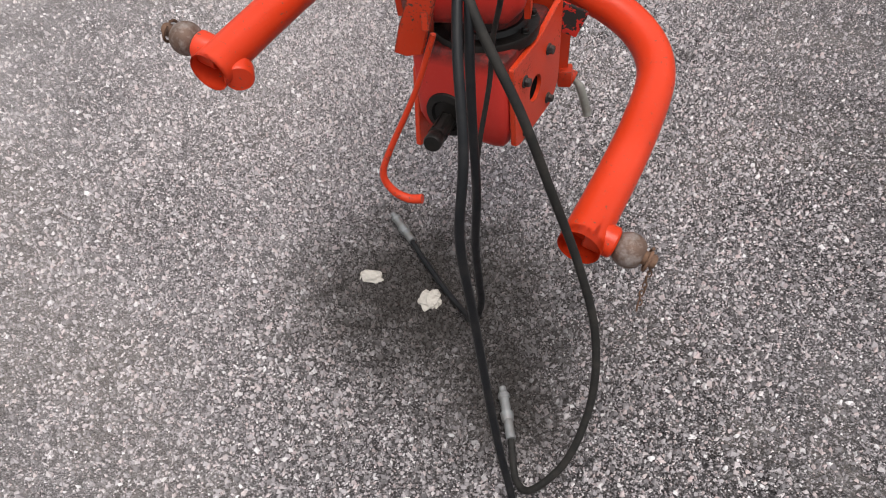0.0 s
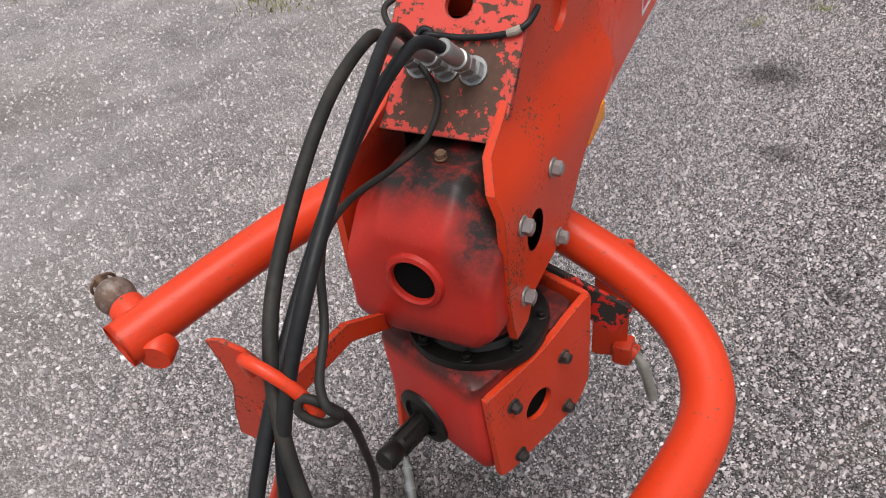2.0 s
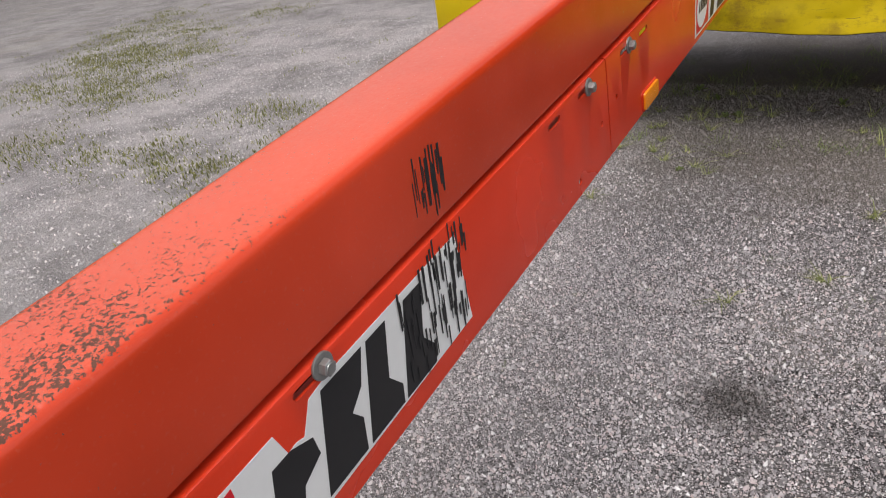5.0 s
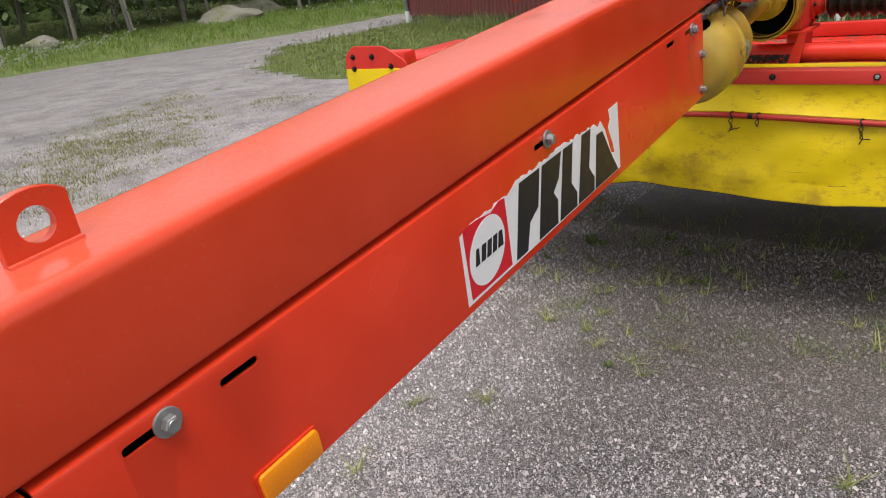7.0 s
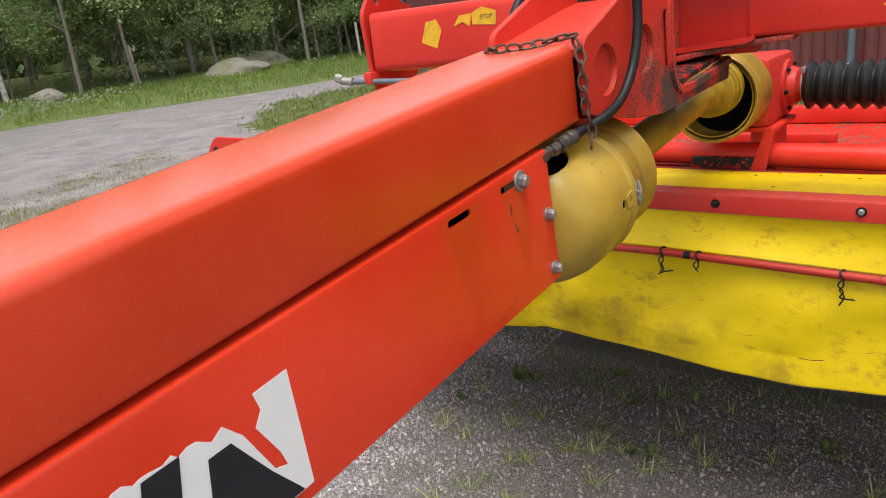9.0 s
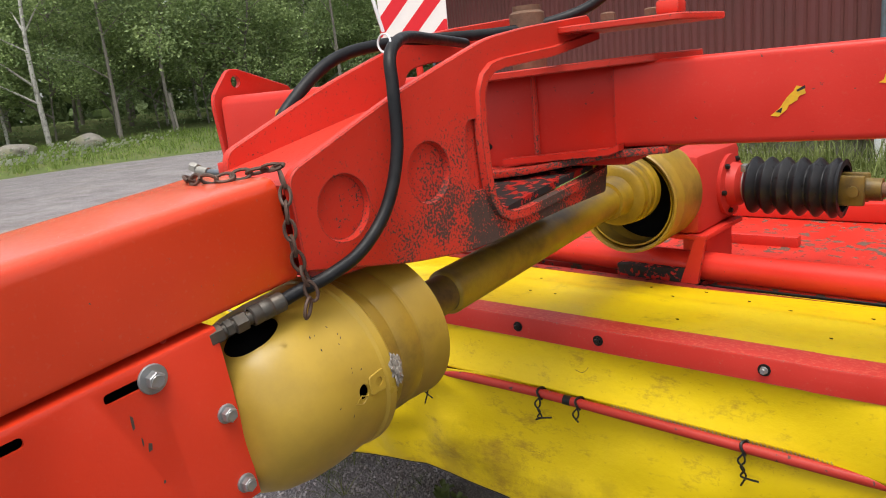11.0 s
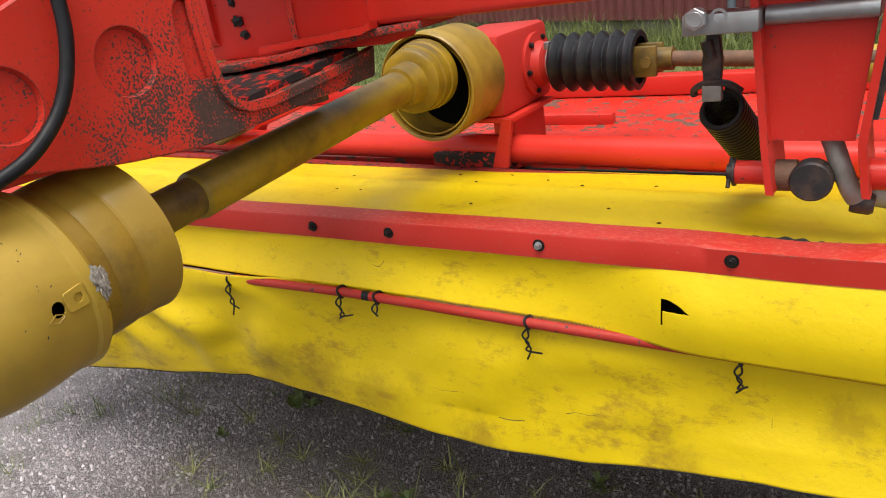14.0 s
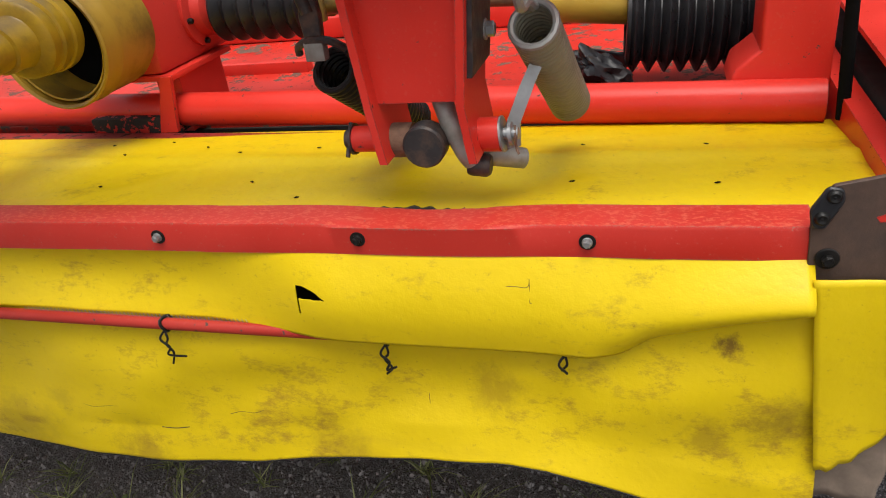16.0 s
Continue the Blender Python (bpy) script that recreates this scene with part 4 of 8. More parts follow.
def side_panel(u0, u1, slots, holes, label, climb=0.0):
    """A sheet panel under the beam, its upper edge folded inwards."""
    rows = []
    steps = 24
    for k in range(steps + 1):
        u = u0 + (u1 - u0) * k / steps
        x = bar_right(u) + 0.003
        prof = [(x - 0.075, 0.0135), (x - 0.006, 0.0135), (x - 0.0018, 0.0115), (x, 0.007), (x, -0.193), (x - 0.004, -0.196),
                (x - 0.004, 0.006), (x - 0.008, 0.009), (x - 0.075, 0.0095)]
        rows.append([B(px, u, v + (climb * max(0.0, u - 3.1) if v > 0 else 0)) for px, v in prof])
    ob = part("side_panel", loft(rows), M_PANEL, drawbar, label)
    cut(ob, [slot(*s) for s in slots] + [prism(disc(r, 12), 0.08, side_pose(bar_right(u) - 0.04, u, v)) for u, v, r in holes])
    return ob


p1 = side_panel(1.415, 2.968, [(2.715, -0.006, 0.05), (2.85, -0.006, 0.05), (2.045, -0.002, 0.05)], [(2.93, -0.105, 0.006), (2.80, -0.165, 0.007)],
                "front red-orange sheet panel with scuffed lettering label")
p2 = side_panel(2.973, 4.856, [(3.085, -0.010, 0.06), (3.205, -0.012, 0.055), (3.925, -0.003, 0.05), (4.607, 0.0112, 0.055), (4.742, 0.0113, 0.055)],
                [(3.02, -0.085, 0.006)], "rear red-orange sheet panel with torn lettering label", 0.0118)
for u, v, p in ((2.07, 0.002, p1), (2.875, -0.006, p1), (3.108, -0.009, p2), (3.95, -0.001, p2), (4.769, 0.0105, p2)):
    bolt(B(bar_right(u) + 0.003, u, v), (1, 0, 0), p, 0.018, 0.034, spin=u * 50)
for u, v in ((4.840, -0.072), (4.840, -0.169)):
    bolt(B(bar_right(u) + 0.003, u, v), (1, 0, 0), p2, 0.016, 0.024, spin=u * 50)
part("far_panel", loft([[B(bar_left(u) - dx, u, v) for dx, v in ((0, 0.01), (0.003, 0.01), (0.003, -0.19), (0, -0.19))] for u in (1.45, 4.84)]), M_PANEL, drawbar)
# black strip added behind the slots for the shade within the drawbar
part("slot_shade_strip", loft([[B(bar_right(u) - 0.05, u, v) if w else B(bar_right(u) - 0.055, u, v) for w, v in ((0, 0.02), (1, 0.02), (1, -0.05), (0, -0.05))] for u in (1.45, 4.80)]), M_BLACK, drawbar)

# lifting eye on the beam
eye_m = facing(B(0.008, 3.101, 0.177), (1, 0, 0), (0, math.cos(SLOPE), math.sin(SLOPE)))
eye = part("lifting_eye", prism([(-0.038, 0), (0.038, 0), (0.041, 0.053), (0.034, 0.059), (0.024, 0.0635), (0.010, 0.0665), (-0.004, 0.0665), (-0.016, 0.0645), (-0.027, 0.0605), (-0.036, 0.051)], 0.012, eye_m, 0.001), M_BEAM, drawbar)
cut(eye, [prism(disc(0.0185, 28, (0.002, 0.031)), 0.05, eye_m @ pose(0, 0, -0.02))])
part("weld_bead", sweep(smooth_path([eye_m @ Vector((k * 0.0127 - 0.038, 0.001, 0.0135 + 0.0006 * (k % 2))) for k in range(7)], 3), 0.0042, 8), M_BEAM, drawbar)


def decal(points, u, v, lift, mat, name, parent, label=""):
    """A thin sticker on the outer panel, from an outline along and up the bar."""
    m = side_pose(bar_right(u) + 0.0032 + lift, u, v) @ pose(0, 0, 0, 0, 0.26, 0)
    return part(name, prism(points, 0.0004, m), mat, parent, label, False)


def ragged(a, b, n, amp, seed):
    """A torn edge from a to b."""
    r = random.Random(seed)
    return [(a[0] + (b[0] - a[0]) * k / n + r.uniform(-0.3, 0.3) * (b[0] - a[0]) / n, a[1] + (b[1] - a[1]) * k / n + r.uniform(-amp, amp)) for k in range(1, n)]


def lean(points, x, by=0.29):
    """An outline moved to x and slanted forwards."""
    return [(x + px + by * (py - 0.014), py) for px, py in points]


def lettering_label(u, v, length, torn, parent):
    """White vinyl with a red square, a white disc and slanted black blocks, its upper edge torn or scuffed away."""
    if torn:
        edge = [(length, 0.012), (length + 0.006, 0.159), (length - 0.042, 0.157), (length - 0.038, 0.135), (length - 0.05, 0.12), (length - 0.03, 0.075), (length - 0.026, 0.056), (length - 0.042, 0.062), (length - 0.066, 0.122), (length - 0.085, 0.146), (length - 0.10, 0.138)]
        edge += ragged((0.51, 0.148), (0.36, 0.156), 16, 0.004, 3) + ragged((0.36, 0.156), (0.17, 0.153), 20, 0.0035, 5) + [(0.148, 0.141)]
        edge += ragged((0.14, 0.150), (0.09, 0.140), 6, 0.004, 4) + ragged((0.09, 0.142), (0.01, 0.143), 10, 0.0025, 9) + [(-0.004, 0.134)]
        start, low = -0.010, 0.009
    else:
        edge = [(length, 0.012), (length - 0.004, 0.158), (0.30, 0.156), (0.262, 0.150), (0.256, 0.140), (0.240, 0.115), (0.228, 0.119), (0.214, 0.117), (0.204, 0.152), (0.004, 0.149)]
        start, low = 0.0, 0.004
    lab = decal([(start, low)] + edge, u, v, 0.0, M_WHITE, "label_sheet", parent, "white label with black slanted blocks" + (", torn along its top" if torn else ", scuffed at one end"))
    off = 0.0 if torn else 0.004
    sq = [(0.002, 0.015), (0.133, 0.015), (0.136, 0.146 if not torn else 0.142), (0.118, 0.144), (0.09, 0.135 if torn else 0.144), (0.05, 0.141), (0.005, 0.142)]
    decal([(px + off, py) for px, py in sq], u, v, 0.0006, M_REDVINYL, "red_square", lab)
    decal(lean(disc(0.056, 40, (0.054, 0.078)), off, 0.18), u, v, 0.0012, M_WHITE, "white_disc", lab)
    for k in range(5):
        w = 0.0135 if k < 4 else 0.018
        decal(lean([(0, 0.066), (w, 0.066), (w * (0.6 if k in (0, 4) else 1), 0.094), (0, 0.094)], 0.008 + off + k * 0.0178, 0.30), u, v, 0.0018, M_INK, "small_block", lab)
    hi = 0.147 if torn else 0.146
    flag = [(0, 0.014), (0.041, 0.014), (0.046, 0.062), (0.076, 0.078), (0.076, hi), (0, hi)]
    if not torn:
        flag = flag[:4] + [(0.066, 0.105), (0.03, 0.118), (0, 0.118)]
    full = [(0, 0.014), (0.077, 0.014), (0.072, 0.06), (0.052, 0.08), (0.072, 0.10), (0.077, hi), (0, hi)]
    foot = [(0, 0.014), (0.075, 0.014), (0.072, 0.042), (0.043, 0.07), (0.041, hi), (0, hi)]
    wedge = [(0, 0.014), (0.119, 0.014), (0.086, 0.064 if torn else 0.14), (0.052, 0.124), (0.024, 0.124)]
    for k, (x, shape) in enumerate(((0.149, flag), (0.234, full), (0.320, foot), (0.402, foot), (0.483, wedge))):
        if k == 4 and not torn:
            break
        decal(lean(shape, x + off * 2, 0.29 if k < 4 else 0.0), u, v, 0.0006 + 0.0002 * k, M_INK, "black_block", lab)
    return lab


lettering_label(1.775, -0.168, 0.59, False, p1)
lettering_label(3.645, -0.188, 0.617, True, p2)
sticker = decal([(0, 0), (0.080, 0.003), (0.081, 0.042), (0.068, 0.040), (0.062, 0.032), (0.05, 0.044), (0.04, 0.030), (0.028, 0.034), (0.020, 0.024), (0.004, 0.022)], 1.475, 0.064, -0.003, M_BLUE, "dealer_sticker", drawbar, "torn blue and yellow sticker")
decal([(0.004, 0.018), (0.079, 0.021), (0.079, 0.024), (0.004, 0.021)], 1.475, 0.064, -0.0024, M_YELLOWVINYL, "sticker_stripe", sticker)
for k in range(4):
    decal([(0.030 + k * 0.013, 0.026), (0.038 + k * 0.013, 0.026), (0.040 + k * 0.013, 0.033 + 0.002 * (k % 2)), (0.033 + k * 0.013, 0.034)], 1.475, 0.064, -0.0024, M_YELLOWVINYL, "sticker_block", sticker)
for k in range(9):
    decal([(0.008 + k * 0.0078, 0.006), (0.0125 + k * 0.0078, 0.006), (0.0135 + k * 0.0078, 0.015), (0.009 + k * 0.0078, 0.015)], 1.475, 0.064, -0.0024, M_WHITE, "sticker_bar", sticker)


def reflector(u, v, parent):
    m = side_pose(bar_right(u) + 0.003, u, v)
    r = part("reflector", prism(rounded([(0, 0), (0.098, 0), (0.098, 0.04), (0, 0.04)], 0.008), 0.009, m, 0.0025, 2), M_AMBER, parent, "amber side reflector")
    part("reflector_base", prism(rounded([(-0.003, -0.003), (0.101, -0.003), (0.101, 0.043), (-0.003, 0.043)], 0.008), 0.004, m), M_PANEL, r)


reflector(3.178, -0.186, p2)
reflector(1.38, -0.215, p1)

# scuff of black rubber across the front label and the beam above it
rs = random.Random(8)


def scuffs(count, u0, u1, v0, v1, long, lift, parent):
    strips = []
    for _ in range(count):
        u, v, h = u0 + (u1 - u0) * rs.random(), rs.uniform(v0, v1), long * rs.uniform(0.25, 1.0)
        w = rs.uniform(0.0008, 0.0042)
        m = side_pose(bar_right(u) + 0.0032 + lift + 0.0002 * rs.random(), u, v) @ pose(0, 0, 0, 0, 0.26, 0)
        strips.append(prism([(0, 0), (w, 0), (w * 1.4 + h * 0.10, h), (h * 0.10, h)], 0.0003, m))
    part("rubber_scuff", joined(*strips), M_INK, parent, "streaks of black rubber", False)


scuffs(60, 2.20, 2.36, -0.158, -0.05, 0.06, 0.0022, p1)
scuffs(26, 2.26, 2.38, -0.05, -0.012, 0.04, 0.0006, p1)
scuffs(26, 2.29, 2.37, 0.022, 0.09, 0.06, -0.0031, drawbar)


# head plates at the front
HX = 0.032


def head_side(sign, name):
    """A thick side plate that spreads outwards below the beam to hold the gearbox."""
    levels = [(1.118, 1.20, 1.44), (1.106, 1.165, 1.452), (1.06, 1.118, 1.45), (1.01, 1.075, 1.43), (0.98, 1.04, 1.425), (0.955, 0.985, 1.425), (0.925, 0.95, 1.425), (0.895, 0.945, 1.405),
              (0.86, 0.945, 1.34), (0.835, 0.945, 1.285), (0.80, 0.945, 1.23), (0.76, 0.945, 1.19), (0.735, 0.95, 1.165), (0.722, 0.952, 1.03), (0.69, 0.96, 1.0)]
    rows = []
    for z, y0, y1 in levels:
        t = min(1.0, max(0.0, (0.975 - z) / 0.085))
        x = 0.089 + 0.036 * t * t * (3 - 2 * t)
        ys = [y0 + (y1 - y0) * k / 10 for k in range(11)]
        rows.append([Vector((HX + sign * x, y, z)) for y in ys] + [Vector((HX + sign * (x - 0.012), y, z)) for y in reversed(ys)])
    return part(name, loft(rows), M_HEAD, drawbar)


def dimple(at, r, depth=0.008):
    return lathe([(0, -depth), (r * 0.93, -depth), (r, 0.002), (r, 0.03), (0, 0.03)], facing(at, (1, 0, 0)), 28)


right_plate = head_side(1, "head_side_plate")
cut(right_plate, [dimple((HX + 0.089, 1.247, 1.043), 0.034, 0.0095), dimple((HX + 0.089, 1.386, 1.053), 0.034, 0.0095),
                  prism(disc(0.029, 24, (0, 0), 1.0), 0.08, facing((HX + 0.07, 1.040, 0.820), (1, 0, 0)))], 'MANIFOLD')
head_side(-1, "head_side_plate")
for sx in (-1, 1):
    part("black_sheet", box((HX + sx * 0.0752 - 0.001, 1.07, 0.86), (HX + sx * 0.0752 + 0.001, 1.24, 0.955)), M_BLACK, drawbar, "thin black sheet inside the head plate")
for y, z in ((1.106, 0.877), (1.128, 0.746), (0.995, 0.857), (0.992, 0.743)):
    bolt((HX + 0.1255, y, z), (1, 0, 0), right_plate, 0.0195, 0.029, spin=y * 90)
part("weld_seam", sweep(smooth_path([(bar_right(1.3) + 0.003, 1.195 + k * 0.026, 1.100 + k * 0.0026 + 0.0012 * math.sin(k * 2.3)) for k in range(11)], 4), 0.0085, 10), M_HEAD, drawbar)

# bent front plate with the hose sockets
fold = [(1.022, 0.952), (1.165, 1.127), (1.172, 1.135), (1.181, 1.143), (1.192, 1.149), (1.206, 1.152), (1.262, 1.155)]
rows = []
for k, (y, z) in enumerate(fold):
    d = Vector((0, -0.774, 0.633)) if k < 2 else Vector((0, -0.774, 0.633)).lerp(Vector((0, 0, 1)), min(1, (k - 1) / 4)).normalized()
    half = [(-0.052 if k == 0 else -0.062), (0.108 if k == 0 else 0.124)]
    if k == 6:
        half = [-0.045, 0.10]
    top, low = Vector((0, y, z)), Vector((0, y, z)) - d * 0.009
    rows.append([Vector((half[0], top.y, top.z)), Vector((half[1], top.y, top.z)), Vector((half[1], low.y, low.z)), Vector((half[0], low.y, low.z))])
rows.insert(1, [a.lerp(b, 0.16) for a, b in zip(rows[0], rows[1])])
for r in rows[1:2]:
    r[0].x = r[3].x = -0.064
    r[1].x = r[2].x = 0.125
front_plate = part("front_plate", loft(rows), M_PLATE, drawbar, "flaking red plate with hose sockets")
FN = Vector((0, -0.774, 0.633))


def on_plate(x, s, lift=0.0):
    """A place on the sloping front plate, s metres down from its fold."""
    return Vector((x, 1.165 - 0.633 * s, 1.127 - 0.774 * s)) + FN * lift


cut(front_plate, [prism(disc(0.0190, 28), 0.06, facing(on_plate(0.029, 0.057, -0.03), FN)), prism(disc(0.0085, 20), 0.06, facing((-0.039, 1.226, 1.125), (0, 0, 1))),
                  prism(disc(0.008, 20), 0.06, facing((0.03, 1.216, 1.125), (0, 0, 1))), prism(disc(0.008, 20), 0.06, facing((0.081, 1.229, 1.125), (0, 0, 1)))])
# black box added to give the enclosed hollow its shade
part("hollow_shade_block", box((-0.044, 1.12, 0.915), (0.108, 1.21, 1.045)), M_BLACK, drawbar, "black block standing for shade behind the front plate")
for x, y in ((0.03, 1.216), (0.081, 1.229)):
    part("grommet", lathe([(0.006, -0.002), (0.0125, -0.001), (0.0128, 0.002), (0.0105, 0.004), (0.0075, 0.0045), (0.006, 0.003)], facing((x, y, 1.154), (0, 0, 1)), 9, True), M_RUBBER, drawbar, "black rubber grommet")

# bare scratches on the rear panel
for u, v, w, h in ((4.733, -0.034, 0.004, 0.018), (4.742, -0.066, 0.006, 0.010), (4.738, -0.056, 0.002, 0.010), (4.747, -0.110, 0.003, 0.004), (4.70, -0.17, 0.02, 0.006), (4.66, -0.178, 0.03, 0.005)):
    decal([(0, 0), (w * 0.7, h * 0.1), (w, h * 0.8), (w * 0.4, h), (w * 0.1, h * 0.5)], u, v, 0.0, M_BARE if v > -0.15 else M_TUBE, "paint_scratch", p2)


# swivel gearboxes under the head
swivel = thing("swivel_gearbox", (0.04, 1.03, 0.40), "red cast swivel gearbox with greasy black flange under the drawbar head", "gearbox")
upper = []
for y, gx, z0, z1 in ((0.902, 0.094, 0.720, 0.864), (0.905, 0.101, 0.711, 0.873), (0.912, 0.105, 0.704, 0.882), (0.920, 0.106, 0.702, 0.891), (0.954, 0.108, 0.700, 0.925), (0.962, 0.108, 0.700, 0.930), (1.08, 0.108, 0.700, 0.934), (1.20, 0.108, 0.700, 0.90)):
    cx = HX + 0.012
    pts = rounded([(cx - gx, z0 + 0.022), (cx - gx + 0.034, z0), (cx + gx - 0.03, z0), (cx + gx, z0 + 0.03), (cx + gx, z1 - 0.066), (cx + gx - 0.060, z1), (cx - gx + 0.056, z1), (cx - gx, z1 - 0.058)], 0.009, 3)
    upper.append([Vector((x, y, z)) for x, z in pts])
up_house = part("upper_housing", loft(upper), M_CAST, swivel)
cut(up_house, [lathe([(0, -0.05), (0.031, -0.05), (0.031, 0.05), (0, 0.05)], facing((0.046, 0.92, 0.812), (0, -1, 0)), 28), prism(disc(0.033, 24), 0.08, facing((HX + 0.065, 1.04, 0.820), (1, 0, 0)))], 'MANIFOLD')
# bore depths get their shade from black linings and discs
part("side_bore", lathe([(0, 0), (0.033, 0), (0.033, 0.04)], facing((HX + 0.07, 1.04, 0.820), (1, 0, 0)), 24), M_BLACK, up_house, "side bore with its shade as black lining")
part("bearing_ring", lathe([(0.031, -0.012), (0.031, 0.010), (0.034, 0.013), (0.040, 0.011), (0.045, 0.0), (0.045, -0.012)], facing((0.046, 0.907, 0.812), (0, -1, 0)), 32), M_CAST, up_house)
part("bore", lathe([(0, 0), (0.031, 0)], facing((0.046, 0.9035, 0.812), (0, -1, 0)), 28), M_BLACK, up_house, "black disc standing for the open bore's shade")
part("neck", lathe([(0.078, 0.0), (0.078, 0.03), (0.07, 0.045), (0.07, 0.06)], facing((0.06, 1.03, 0.665), (0, 0, 1)), 36), M_CAST, swivel)
part("flange", lathe([(0.07, -0.03), (0.106, -0.03), (0.108, -0.012), (0.106, -0.007), (0.085, -0.005), (0.079, 0.004), (0, 0.004)], facing((0.064, 1.027, 0.66), (0, 0, 1)), 40), M_GREASE, swivel, "greasy black swivel flange")
for k in range(8):
    a = radians(45 * k + 15)
    bolt((0.064 + 0.095 * math.cos(a), 1.027 + 0.095 * math.sin(a), 0.653), (0, 0, 1), swivel, 0.0125, 0.019, M_GREASE, spin=k * 20)
bolt((0.05, 1.00, 0.934), (0, -0.1, 1), swivel, 0.013, 0.016, M_RUST)

TURN = radians(-19)
LG = Matrix.Translation((0.062, 1.045, 0.0)) @ Matrix.Rotation(TURN, 4, 'Z')
rows = []
for z, w, d in ((0.405, 0.072, 0.075), (0.412, 0.082, 0.088), (0.435, 0.094, 0.106), (0.475, 0.101, 0.122), (0.52, 0.102, 0.125), (0.622, 0.103, 0.130), (0.634, 0.101, 0.127), (0.640, 0.094, 0.120)):
    rows.append([LG @ Vector((x, y, z)) for x, y in rounded([(-w, -d), (w, -d), (w, 0.105), (-w, 0.105)], 0.020, 4)])
low_house = part("lower_housing", loft(rows), M_CAST, swivel)
for sx in (1, -1):
    mm = LG @ facing((sx * 0.104, 0, 0.5), (sx, 0, 0), (0, 1, 0))
    pl = part("cheek_plate", prism(rounded([(-0.118, 0.120), (-0.102, -0.066), (-0.078, -0.074), (0.085, -0.070), (0.120, -0.03), (0.122, 0.160), (0.085, 0.152), (0.0, 0.124)], [0.006, 0.008, 0.008, 0.02, 0.02, 0.02, 0.03, 0.03]), 0.012, mm, 0.0015), M_HEAD, swivel)
    cut(pl, [prism(disc(0.029, 24, (-0.009, 0.020)), 0.05, mm @ pose(0, 0, -0.02))], 'MANIFOLD')
    # black disc behind the hole stands for the recess's shade
    part("cheek_bore_shade", lathe([(0, 0.002), (0.028, 0.002), (0.0285, 0.004), (0.0285, 0.0), (0, 0.0)], mm @ pose(-0.009, 0.020, -0.001), 20), M_BLACK, low_house, "black disc standing for shade in the bore")
    for px, py in ((-0.066, 0.068), (0.051, 0.077), (0.059, -0.043), (-0.057, -0.053)):
        bolt(mm @ Vector((px, py, 0.012)), (LG.to_3x3() @ Vector((sx, 0, 0))), pl, 0.0165, 0.025, M_PIN, spin=px * 900)
part("rear_plate", prism(rounded([(-0.112, 0.45), (0.112, 0.45), (0.112, 0.655), (-0.112, 0.655)], 0.012), 0.012, LG @ pose(0, 0.124, 0, 90), 0.0015), M_HEAD, swivel)
# input shaft with its dust cup
sb, sd = Vector((-0.005, 0.948, 0.472)), Vector((-0.13, -0.98, 0.13)).normalized()
front = (LG.to_3x3() @ Vector((0, -1, -0.05))).normalized()
part("shaft_seal", lathe([(0.0, 0.0), (0.052, 0.0), (0.050, 0.007), (0.036, 0.010), (0.032, 0.004), (0, 0.004)], facing(LG @ Vector((-0.025, -0.121, 0.489)), front), 32), M_GREASE, swivel)
part("splined_stub", lathe([(0.018, -0.03), (0.018, 0.075), (0.0155, 0.079), (0.0155, 0.083), (0.018, 0.087), (0.0185, 0.110), (0.016, 0.114), (0, 0.114)], facing(sb, sd), 24), M_GREASE, swivel, "greasy splined input shaft")
for k in range(6):
    part("spline", box((-0.003, 0.0165, 0.01), (0.003, 0.0205, 0.074), 0, facing(sb, sd) @ pose(0, 0, 0, 0, 0, k * 60)), M_GREASE, swivel)

# hitch crossbar: a bent tube with two link balls
hitch = thing("hitch_crossbar", (0.05, 1.2, 0.62), "orange bent-tube hitch crossbar with rusty link balls hanging over gravel", "hitch bar")
axis = smooth_path([(-0.393, 0.752, 0.680), (-0.37, 0.826, 0.689), (-0.328, 0.942, 0.705), (-0.285, 1.055, 0.718), (-0.235, 1.165, 0.726), (-0.16, 1.235, 0.722), (-0.04, 1.262, 0.705), (0.08, 1.258, 0.675), (0.17, 1.243, 0.648), (0.262, 1.213, 0.620),
                    (0.341, 1.166, 0.592), (0.390, 1.100, 0.566), (0.403, 1.015, 0.544), (0.375, 0.885, 0.526), (0.333, 0.752, 0.507), (0.272, 0.580, 0.487)], 10)
part("bent_tube", sweep(axis, 0.0375, 32, True, 0.006), M_TUBE, hitch)
PIN = Vector((0.93, -0.248, -0.275)).normalized()


